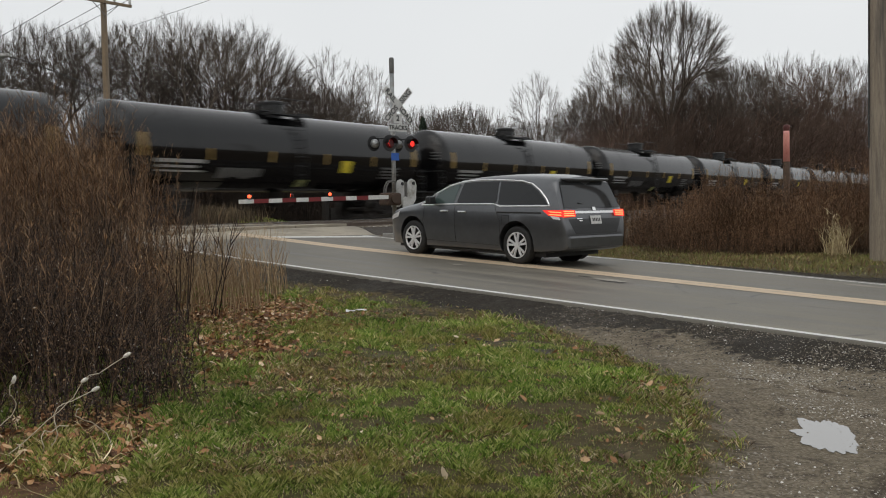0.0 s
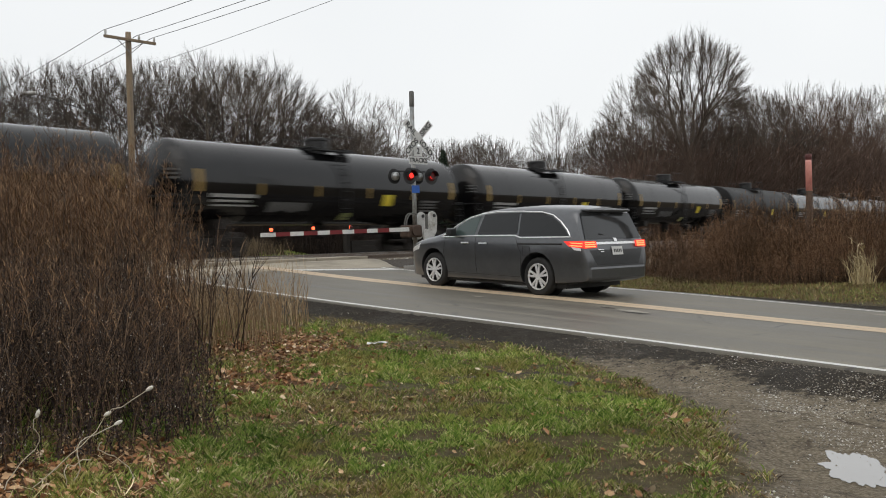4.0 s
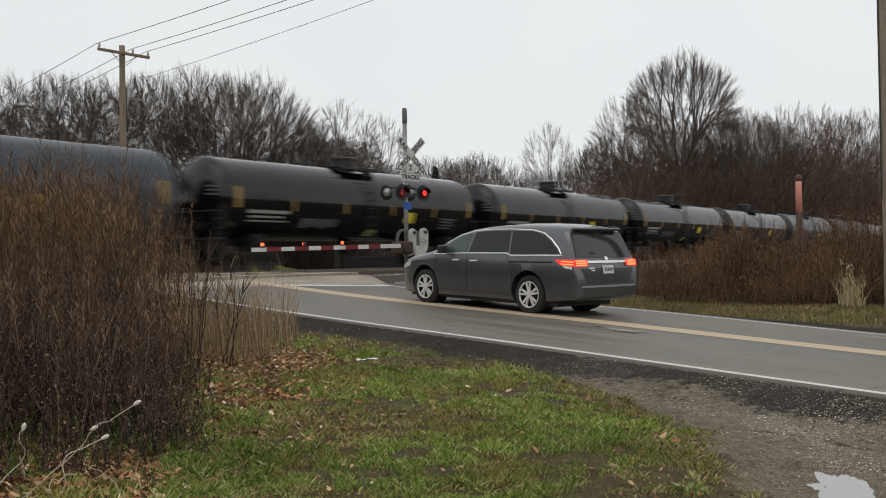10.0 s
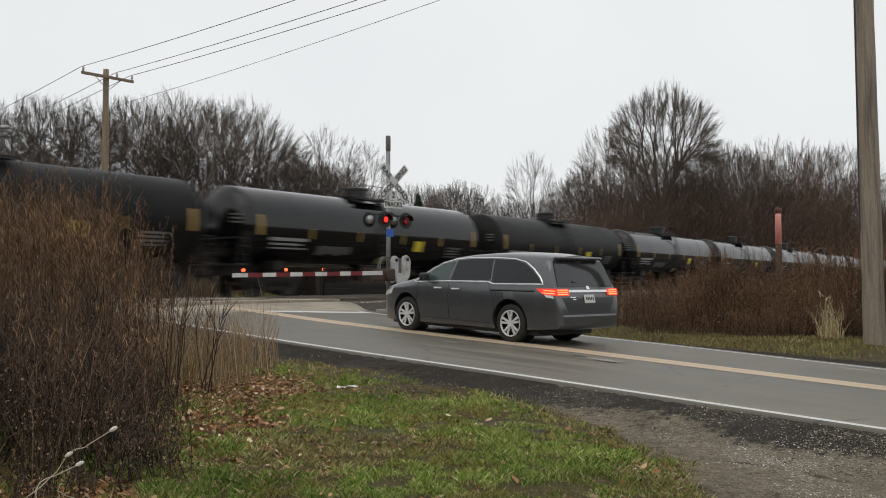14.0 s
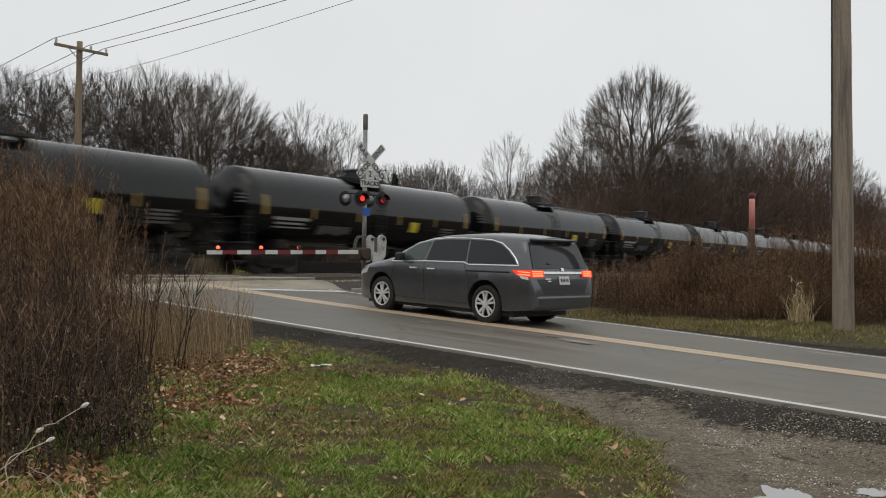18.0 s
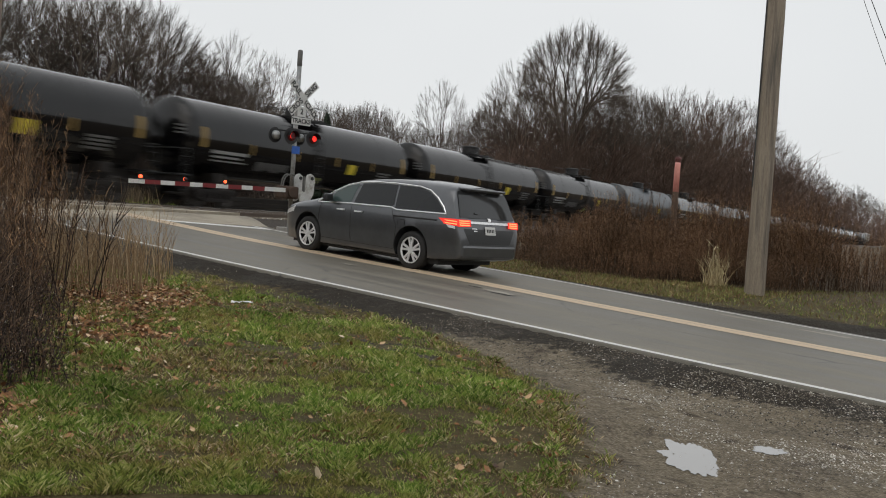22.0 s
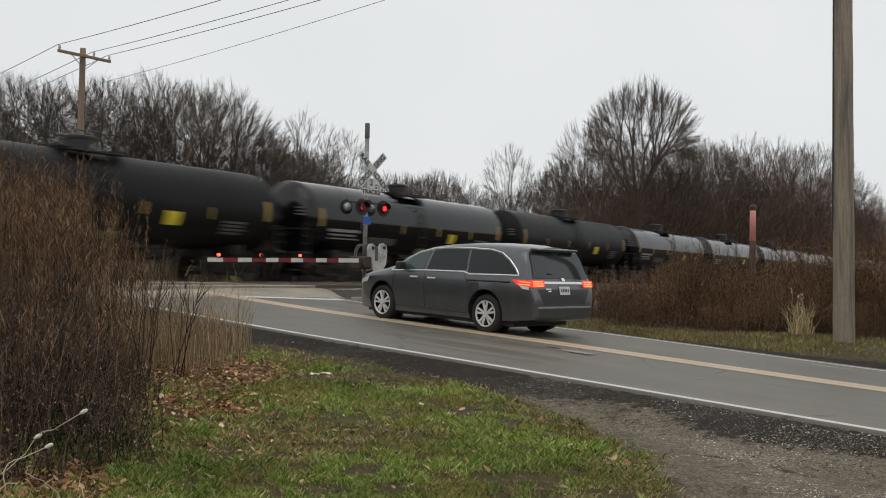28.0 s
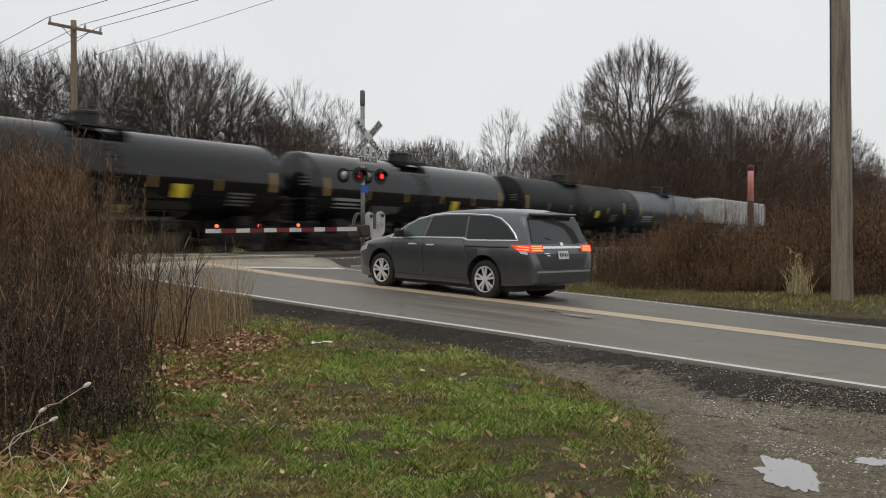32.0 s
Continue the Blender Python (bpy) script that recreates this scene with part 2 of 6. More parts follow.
M["evergreen"] = surf("evergreen", (0.012, 0.025, 0.012), (0.03, 0.05, 0.025), 2, 0.9)
M["weed_brown"] = island("weed_brown", [(0, (0.045, 0.027, 0.018)), (0.5, (0.095, 0.058, 0.036)), (0.85, (0.17, 0.11, 0.067)), (1, (0.30, 0.21, 0.13))])
M["weed_plume"] = island("weed_plume", [(0, (0.08, 0.042, 0.021)), (0.5, (0.19, 0.102, 0.048)), (1, (0.34, 0.21, 0.105))])
M["stem_red"] = island("stem_red", [(0, (0.038, 0.022, 0.014)), (0.6, (0.078, 0.046, 0.028)), (1, (0.15, 0.094, 0.058))])
M["brush"] = island("brush", [(0, (0.024, 0.019, 0.016)), (0.5, (0.048, 0.035, 0.029)), (1, (0.10, 0.073, 0.057))])
M["brush_red"] = island("brush_red", [(0, (0.06, 0.039, 0.030)), (0.5, (0.128, 0.080, 0.060)), (1, (0.21, 0.137, 0.102))])
M["weed_dark"] = island("weed_dark", [(0, (0.010, 0.007, 0.006)), (0.5, (0.046, 0.030, 0.022)), (0.82, (0.15, 0.095, 0.060)), (1, (0.32, 0.21, 0.115))])
M["weed_straw"] = island("weed_straw", [(0, (0.22, 0.14, 0.075)), (0.6, (0.36, 0.25, 0.14)), (1, (0.52, 0.40, 0.25))])
M["seed"] = island("seed", [(0, (0.06, 0.045, 0.038)), (0.7, (0.13, 0.10, 0.085)), (0.9, (0.24, 0.21, 0.18)), (1, (0.60, 0.56, 0.50))])
M["grass"] = island("grass", [(0, (0.040, 0.085, 0.010)), (0.35, (0.145, 0.235, 0.030)), (0.65, (0.26, 0.36, 0.072)), (0.88, (0.43, 0.48, 0.15)), (1, (0.68, 0.63, 0.33))], 0.8, 0.25, [(0, (0.09, 0.075, 0.025)), (0.4, (0.21, 0.195, 0.048)), (0.7, (0.32, 0.27, 0.08)), (1, (0.46, 0.37, 0.17))])
M["plume_red"] = island("plume_red", [(0, (0.088, 0.048, 0.026)), (0.5, (0.185, 0.100, 0.050)), (0.9, (0.31, 0.185, 0.098)), (1, (0.44, 0.30, 0.17))])
M["dry_grass"] = island("dry_grass", [(0, (0.06, 0.040, 0.021)), (0.4, (0.23, 0.155, 0.075)), (0.7, (0.42, 0.31, 0.165)), (0.9, (0.66, 0.54, 0.34)), (1, (0.82, 0.72, 0.52))])
M["bank_tan"] = island("bank_tan", [(0, (0.08, 0.058, 0.036)), (0.6, (0.17, 0.128, 0.08)), (1, (0.32, 0.25, 0.16))])
M["verge"] = island("verge", [(0, (0.09, 0.056, 0.028)), (0.45, (0.24, 0.15, 0.075)), (0.6, (0.10, 0.125, 0.03)), (0.8, (0.19, 0.225, 0.055)), (1, (0.48, 0.36, 0.19))])
M["tuft"] = island("tuft", [(0, (0.34, 0.26, 0.13)), (0.7, (0.62, 0.51, 0.30)), (1, (0.84, 0.74, 0.50))])
M["leaf"] = island("leaf", [(0, (0.08, 0.036, 0.018)), (0.3, (0.25, 0.112, 0.046)), (0.7, (0.42, 0.225, 0.10)), (0.92, (0.55, 0.37, 0.21)), (1, (0.72, 0.60, 0.44))], 0.6)
M["stone"] = island("stone", [(0, (0.09, 0.074, 0.055)), (0.6, (0.19, 0.160, 0.122)), (0.90, (0.32, 0.29, 0.245)), (1, (0.66, 0.64, 0.60))])
M["stone_pale"] = island("stone_pale", [(0, (0.17, 0.147, 0.115)), (0.6, (0.34, 0.31, 0.26)), (0.9, (0.55, 0.52, 0.46)), (1, (0.76, 0.74, 0.69))])
M["stone_dark"] = island("stone_dark", [(0, (0.012, 0.010, 0.008)), (0.7, (0.045, 0.038, 0.030)), (1, (0.14, 0.122, 0.098))], 0.6)
M["letter"] = surf("letter", (0.26, 0.26, 0.255), (0.36, 0.36, 0.35), 6, 0.6)
M["pale_placard"] = surf("pale_placard", (0.30, 0.33, 0.10), (0.42, 0.44, 0.18), 6, 0.6)
M["stencil"] = surf("stencil", (0.07, 0.07, 0.07), (0.16, 0.16, 0.155), 9, 0.6)
M["cap_red"] = surf("cap_red", (0.075, 0.022, 0.020), (0.15, 0.045, 0.04), 12, 0.6)
M["paper"] = surf("paper", (0.75, 0.75, 0.74), (0.85, 0.85, 0.84), 20, 0.7)


# ---- mesh helpers
def link(name, mesh, material, parent=None, label=""):
    if material is not None and not mesh.materials:
        mesh.materials.append(material)
    ob = new(name, mesh)
    if parent is not None:
        ob.parent = parent
    if label:
        ob["label"] = label
    return ob


def mesh_of(name, verts, faces, material=None, soft=False):
    me = bpy.data.meshes.new(name)
    me.from_pydata(verts, [], faces)
    if soft:
        me.polygons.foreach_set("use_smooth", [True] * len(me.polygons))
    if material is not None:
        me.materials.append(material)
    me.update()
    return me


def part(name, bm, material, parent=None, label="", soft=False):
    me = bpy.data.meshes.new(name)
    bm.normal_update()
    bm.to_mesh(me)
    bm.free()
    if soft:
        me.polygons.foreach_set("use_smooth", [True] * len(me.polygons))
    return link(name, me, material, parent, label)


def box(bm, x0, x1, y0, y1, z0, z1, bev=0.0):
    r = bmesh.ops.create_cube(bm, size=1.0, matrix=Matrix.Translation(((x0 + x1) / 2, (y0 + y1) / 2, (z0 + z1) / 2)) @ Matrix.Diagonal((x1 - x0, y1 - y0, z1 - z0, 1)))
    if bev:
        es = list({e for v in r["verts"] for e in v.link_edges})
        bmesh.ops.bevel(bm, geom=es, offset=bev, segments=2, affect="EDGES", profile=0.5)
    return bm


def cyl(bm, p0, p1, r0, r1=None, seg=12, caps=True):
    p0, p1 = Vector(p0), Vector(p1)
    d = p1 - p0
    m = Matrix.Translation((p0 + p1) / 2) @ d.to_track_quat("Z", "Y").to_matrix().to_4x4()
    bmesh.ops.create_cone(bm, cap_ends=caps, segments=seg, radius1=r0, radius2=r0 if r1 is None else r1, depth=d.length, matrix=m)
    return bm


def tube(bm, pts, r, seg=6):
    """One bent round bar through the points."""
    pts = [Vector(p) for p in pts]
    rings, n = [], len(pts)
    u = None
    for i, p in enumerate(pts):
        d = (pts[min(i + 1, n - 1)] - pts[max(i - 1, 0)]).normalized()
        u = d.orthogonal().normalized() if u is None else (u - d * u.dot(d)).normalized()
        w = d.cross(u)
        rings.append([bm.verts.new(p + (u * math.cos(2 * math.pi * k / seg) + w * math.sin(2 * math.pi * k / seg)) * r) for k in range(seg)])
    for a, b in zip(rings[:-1], rings[1:]):
        for k in range(seg):
            bm.faces.new((a[k], a[(k + 1) % seg], b[(k + 1) % seg], b[k]))
    bm.faces.new(rings[0][::-1])
    bm.faces.new(rings[-1])
    return bm


def lathe(bm, prof, axis="X", seg=28, caps=True):
    """Spin (along, radius) pairs about an axis."""
    rings = []
    for a, r in prof:
        ring = []
        for k in range(seg):
            t = 2 * math.pi * k / seg
            c, s = r * math.cos(t), r * math.sin(t)
            ring.append(bm.verts.new({"X": (a, c, s), "Y": (c, a, s), "Z": (c, s, a)}[axis]))
        rings.append(ring)
    for r0, r1 in zip(rings[:-1], rings[1:]):
        for k in range(seg):
            bm.faces.new((r0[k], r0[(k + 1) % seg], r1[(k + 1) % seg], r1[k]))
    if caps:
        bm.faces.new(rings[0][::-1])
        bm.faces.new(rings[-1])
    bmesh.ops.recalc_face_normals(bm, faces=bm.faces)
    return bm


def B():
    return bmesh.new()


def thing(name, m, label, category, group="", kind=""):
    ob = new(name)
    ob.empty_display_size = 0.2
    ob.matrix_basis = m
    return tagged(ob, label, category, group, kind)


# ---- ground: one sheet to the horizon, fine where the camera stands
def axis_steps(fine0, fine1, step, far):
    out = list(np.arange(fine0, fine1 + 1e-6, step))
    d, lo, hi = step, fine0, fine1
    left, right = [], []
    while lo > -far or hi < far:
        d *= 1.13
        lo, hi = lo - d, hi + d
        left.append(lo)
        right.append(hi)
    return left[::-1] + out + right


def drive_mask(x, y):
    """1 on the gravel drive, 0 on the lawn."""
    s, lat = to_road(x, y)
    edge = lerp_table(lat, [-10, 2.0, 5.3, 6.2, 7.2, 7.85, 8.6, 9.6], [1.2, 2.2, 3.0, 3.85, 4.9, 5.9, 7.6, 30])
    return smooth(edge + 0.35, edge - 0.35, s + 0.45 * noise.noise((x * 1.1, y * 1.1, 0))) * (lat < 9.7)


def leaf_mask(x, y):
    s, lat = to_road(x, y)
    d = math.hypot((x + 3.1) / 1.7, (y - 11.6) / 2.6)
    e = math.hypot((x + 2.5) / 1.15, (y - 5.5) / 1.3)
    g = math.hypot((x + 2.25 - 0.25 * (9.6 - y)) / 0.75, (y - 9.4) / 2.6)
    return max(1 - smooth(0.5, 1.2, d), 0.95 * (1 - smooth(0.5, 1.1, e)), 0.85 * (1 - smooth(0.35, 1.2, g)))


def make_ground():
    xs, ys = axis_steps(-9, 16, 0.22, 1500), axis_steps(2, 30, 0.22, 1500)
    nx, ny = len(xs), len(ys)
    verts, drive, shoulder, leafy, dead = [], [], [], [], []
    for y in ys:
        for x in xs:
            verts.append((x, y, ground_z(x, y)))
            s, lat = to_road(x, y)
            a, p = to_track(x, y)
            off = max(LAT_NEAR - 0.15 - lat, lat - LAT_FAR - 0.3)
            w = 0.95 if lat < LAT_MID else 0.5 + 1.2 * smooth(9, 4.5, s)
            w += 0.5 * noise.noise((x * 0.6, y * 0.6, 2))
            shoulder.append(1 - smooth(w - 0.35, w + 0.35, off))
            drive.append(drive_mask(x, y))
            leafy.append(leaf_mask(x, y))
            dead.append(max(smooth(16, 18, p) if p < 60 else 0.6, smooth(20.5, 21.5, lat) * 0.8 if lat > 20 else 0))
    faces = [(j * nx + i, j * nx + i + 1, (j + 1) * nx + i + 1, (j + 1) * nx + i) for j in range(ny - 1) for i in range(nx - 1)]
    m, N, L, Bs = nodes_of("ground_mix")
    co = N.new("ShaderNodeTexCoord").outputs["Object"]

    def mask(name):
        at = N.new("ShaderNodeAttribute")
        at.attribute_name = name
        wob = noise_tex(N, L, 7, 5, 0.7, co)
        add = N.new("ShaderNodeMath")
        add.operation = "MULTIPLY_ADD"
        L.new(at.outputs["Fac"], add.inputs[0])
        add.inputs[1].default_value = 0.42
        L.new(wob, add.inputs[2])
        return ramp(N, L, add.outputs[0], [(0.64, (0, 0, 0)), (0.80, (1, 1, 1))])

    n1, n2, n3 = noise_tex(N, L, 0.9, 5, 0.6, co), noise_tex(N, L, 9, 5, 0.7, co), noise_tex(N, L, 90, 3, 0.7, co)
    lawn = ramp(N, L, n1, [(0.3, (0.030, 0.036, 0.009)), (0.5, (0.052, 0.050, 0.016)), (0.66, (0.10, 0.074, 0.037))])
    lawn = mixc(N, L, 0.6, lawn, ramp(N, L, n3, [(0.3, (0.020, 0.015, 0.009)), (0.7, (0.17, 0.13, 0.065))]))
    lawn = mixc(N, L, 0.4, lawn, ramp(N, L, n2, [(0.35, (0.05, 0.038, 0.02)), (0.65, (0.22, 0.17, 0.08))]))
    v = N.new("ShaderNodeTexVoronoi")
    v.inputs["Scale"].default_value = 38
    L.new(co, v.inputs["Vector"])
    grav = ramp(N, L, n1, [(0.36, (0.066, 0.050, 0.033)), (0.46, (0.21, 0.168, 0.112)), (0.65, (0.40, 0.340, 0.245))])
    grav = mixc(N, L, 0.5, grav, ramp(N, L, n2, [(0.35, (0.06, 0.048, 0.032)), (0.52, (0.22, 0.180, 0.122)), (0.68, (0.48, 0.42, 0.315))]))
    grav = mixc(N, L, 0.45, grav, ramp(N, L, v.outputs["Distance"], [(0.0, (0.50, 0.44, 0.34)), (0.45, (0.22, 0.183, 0.134)), (0.8, (0.05, 0.041, 0.030))]))
    wet = ramp(N, L, noise_tex(N, L, 1.7, 6, 0.72, co, 0.6), [(0.35, (1, 1, 1)), (0.45, (0, 0, 0))])
    grav = mixc(N, L, wet, grav, ramp(N, L, n2, [(0.35, (0.045, 0.034, 0.025)), (0.7, (0.13, 0.10, 0.072))]))
    dark = ramp(N, L, n3, [(0.3, (0.013, 0.010, 0.007)), (0.6, (0.038, 0.031, 0.023)), (0.8, (0.15, 0.132, 0.105))])
    dark = mixc(N, L, 0.35, dark, ramp(N, L, n2, [(0.3, (0.015, 0.012, 0.008)), (0.7, (0.082, 0.068, 0.050))]))
    litter = ramp(N, L, n2, [(0.3, (0.08, 0.043, 0.024)), (0.7, (0.22, 0.12, 0.062))])
    brown = ramp(N, L, n2, [(0.3, (0.07, 0.05, 0.032)), (0.7, (0.15, 0.115, 0.07))])
    col = mixc(N, L, mask("dead"), lawn, brown)
    col = mixc(N, L, mask("leafy"), col, litter)
    col = mixc(N, L, mask("drive"), col, grav)
    col = mixc(N, L, mask("shoulder"), col, dark)
    L.new(col, Bs.inputs["Base Color"])
    L.new(ramp(N, L, n1, [(0.3, (0.55,) * 3), (0.6, (0.9,) * 3)]), Bs.inputs["Roughness"])
    bump(N, L, Bs, n3, 0.9, 0.03)
    Bs.inputs["Specular IOR Level"].default_value = 0.15
    me = mesh_of("ground", verts, faces, m, True)
    for name, vals in (("drive", drive), ("shoulder", shoulder), ("leafy", leafy), ("dead", dead)):
        me.attributes.new(name, "FLOAT", "POINT").data.foreach_set("value", vals)
    return tagged(link("ground", me, None), "damp lawn, gravel and brown winter earth", "ground", kind="structure")


make_ground()


# ---- road
def asphalt():
    m, N, L, Bs = nodes_of("asphalt")
    co = N.new("ShaderNodeTexCoord").outputs["UV"]
    mp = N.new("ShaderNodeMapping")
    mp.inputs["Scale"].default_value = (0.06, 1.6, 1)
    L.new(co, mp.inputs["Vector"])
    lanes = noise_tex(N, L, 1.4, 5, 0.65, mp.outputs["Vector"])
    big, fine = noise_tex(N, L, 0.8, 5, 0.6, co), noise_tex(N, L, 70, 3, 0.7, co)
    col = ramp(N, L, lanes, [(0.34, (0.058, 0.050, 0.037)), (0.5, (0.137, 0.120, 0.088)), (0.66, (0.260, 0.230, 0.170))])
    col = mixc(N, L, 0.30, col, ramp(N, L, big, [(0.3, (0.055, 0.048, 0.037)), (0.7, (0.215, 0.192, 0.150))]))
    col = mixc(N, L, 0.3, col, ramp(N, L, fine, [(0.3, (0.05, 0.047, 0.041)), (0.7, (0.245, 0.228, 0.195))]))
    # cracks
    vo = N.new("ShaderNodeTexVoronoi")
    vo.feature = "DISTANCE_TO_EDGE"
    vo.inputs["Scale"].default_value = 0.35
    wob = N.new("ShaderNodeTexNoise")
    wob.inputs["Scale"].default_value = 2.5
    L.new(co, wob.inputs["Vector"])
    L.new(mixc(N, L, 0.12, co, wob.outputs["Color"]), vo.inputs["Vector"])
    crack = ramp(N, L, vo.outputs["Distance"], [(0.0, (1, 1, 1)), (0.012, (0, 0, 0))])
    keep = ramp(N, L, big, [(0.5, (0, 0, 0)), (0.62, (0.8, 0.8, 0.8))])
    col = mixc(N, L, mixc(N, L, 1.0, crack, keep, "MULTIPLY"), col, (0.03, 0.03, 0.03))
    L.new(col, Bs.inputs["Base Color"])
    L.new(ramp(N, L, lanes, [(0.3, (0.42,) * 3), (0.7, (0.65,) * 3)]), Bs.inputs["Roughness"])
    bump(N, L, Bs, fine, 0.25, 0.006)
    return m


def paint(name, c, wear):
    m, N, L, Bs = nodes_of(name)
    co = N.new("ShaderNodeTexCoord").outputs["Object"]
    n = noise_tex(N, L, 9, 6, 0.75, co)
    col = ramp(N, L, n, [(wear - 0.12, (0.15, 0.145, 0.135)), (wear + 0.05, c)])
    L.new(col, Bs.inputs["Base Color"])
    Bs.inputs["Roughness"].default_value = 0.6
    bump(N, L, Bs, noise_tex(N, L, 60, 3, 0.6, co), 0.2, 0.004)
    return m


M["asphalt"] = asphalt()
M["line_white"] = paint("line_white", (0.68, 0.67, 0.64), 0.38)
M["line_yellow"] = paint("line_yellow", (0.55, 0.425, 0.29), 0.37)
CROWN = 0.065


def road_top(s, lat):
    return road_z(s) + cross_fall(s, lat) + CROWN * (1 - min(abs(lat - LAT_MID) / 3.6, 1)) * (1 - smooth(20, 23, s) * (1 - smooth(33, 36, s)))


def strip(name, s0, s1, step, lats, lift, material, thick=0.08, flare=None):
    ss = list(np.arange(s0, s1 + 1e-6, step))
    verts, faces, uvs = [], [], []
    k = len(lats)
    for s in ss:
        for j, lat in enumerate(lats):
            if flare:
                lat = flare(s, lat)
            x, y = road_xy(s, lat)
            verts.append((x, y, road_top(s, lat) + lift))
            uvs.append((s, lat))
    n = len(verts)
    for i in range(len(ss) - 1):
        for j in range(k - 1):
            a = i * k + j
            faces.append((a, a + k, a + k + 1, a + 1))
    if thick:
        verts += [(x, y, z - thick) for x, y, z in verts]
        for i in range(len(ss) - 1):
            a, b = i * k, i * k + k - 1
            faces += [(a, a + n, a + k + n, a + k), (b, b + k, b + k + n, b + n)]
        a = (len(ss) - 1) * k
        faces += [(j, j + 1, j + 1 + n, j + n) for j in range(k - 1)]
        faces += [(a + j, a + j + n, a + j + 1 + n, a + j + 1) for j in range(k - 1)]
        uvs += uvs
    me = mesh_of(name, verts, faces, material, True)
    uv = me.uv_layers.new(name="UVMap")
    for lp in me.loops:
        uv.data[lp.index].uv = uvs[lp.vertex_index]
    return link(name, me, None)


def flare(s, lat):
    if lat > LAT_FAR:
        return lat + 1.4 * smooth(19.5, 23.2, s) * (1 - smooth(32, 36, s))
    if lat < LAT_NEAR:
        return lat - 2.2 * smooth(19.5, 23.2, s) * (1 - smooth(32, 36, s))
    return lat


M["apron"] = surf("apron", (0.30, 0.262, 0.200), (0.43, 0.378, 0.292), 1.5, 0.7, 0, 60, 0.2, 0.006, 0, None, 0.4, (0.23, 0.20, 0.155))
LATS = [LAT_NEAR - 0.15, LAT_NEAR, LAT_NEAR + 1.6, LAT_MID, LAT_MID + 1.6, LAT_FAR, LAT_FAR + 0.3]
tagged(strip("road", -150, 20.4, 0.8, LATS, 0, M["asphalt"], 0.25, flare), "worn grey asphalt two-lane country road", "road", kind="structure")
tagged(strip("road", 30.6, 160, 0.8, LATS, 0, M["asphalt"], 0.25, flare), "grey asphalt road beyond the tracks", "road", kind="structure")
tagged(strip("crossing_apron", 20.4, 23.0, 0.2, LATS, 0.003, M["apron"], 0.25, flare), "pale worn asphalt apron before the rails", "road", kind="structure")
for nm, s0, s1, lat, w, mt, lb in (("edge_line", -150, 22.4, LAT_NEAR, 0.11, "line_white", "white painted edge line"), ("edge_line", -150, 20.6, LAT_FAR, 0.11, "line_white", "white painted edge line"),
                                   ("centre_line", -150, 22.6, LAT_MID - 0.135, 0.255, "line_yellow", "faded yellow centre line"), ("centre_line", -150, 22.6, LAT_MID + 0.135, 0.255, "line_yellow", "faded yellow centre line")):
    tagged(strip(nm, s0, s1, 0.8, [lat - w / 2, lat + w / 2], 0.005, M[mt], 0), lb, "road marking", kind="structure")


def road_scars():
    """Small broken spots in the lane: a dark worn hollow with pale crumbled edges."""
    rng = random.Random(17)
    pale, dark = surf("scar_pale", (0.26, 0.24, 0.20), (0.36, 0.33, 0.28), 20, 0.8), surf("scar_dark", (0.03, 0.027, 0.022), (0.055, 0.05, 0.042), 20, 0.8)
    for s0, lat0, k, mt, lb in ((8.9, 12.0, 0.26, pale, "pale crumbled patch in the asphalt"), (8.75, 11.85, 0.17, dark, "small dark hollow in the asphalt"), (9.5, 12.1, 0.12, dark, "small dark hollow in the asphalt"),
                                (12.4, 11.9, 0.14, pale, "pale crumbled patch in the asphalt"), (6.2, 15.2, 0.30, pale, "pale crumbled patch in the asphalt"), (4.6, 15.1, 0.34, pale, "pale crumbled patch in the asphalt")):
        V = []
        for n in range(22):
            t = 2 * math.pi * n / 22
            r = k * rng.uniform(0.55, 1.15)
            s, lat = s0 + 1.5 * r * math.cos(t), lat0 + 0.45 * r * math.sin(t)
            V.append((*road_xy(s, lat), road_top(s, lat) + 0.005))
        tagged(link("road_scar", mesh_of("road_scar", V, [tuple(range(22))], mt), None), lb, "road damage", kind="structure")


road_scars()


# stop line, parallel to the track
def stop_line():
    vs = []
    for q in (0, 0.45):
        for k in range(9):
            lat = LAT_MID + 0.25 + k / 8 * (LANE - 0.3)
            s = 20.15 + q + (LAT_MID - lat) * 0.2
            x, y = road_xy(s, lat)
            vs.append((x, y, road_top(s, lat) + 0.006))
    fs = [(k, k + 1, k + 10, k + 9) for k in range(8)]
    return tagged(link("stop_line", mesh_of("stop_line", vs, fs, M["line_white"]), None), "white painted stop line across the lane", "road marking", kind="structure")


stop_line()


# ---- two railway tracks
def frame_track(a, p, z):
    x, y = track_xy(a, p)
    return Matrix.Translation((x, y, z)) @ Matrix.Rotation(math.pi / 2 - TAZ, 4, "Z")


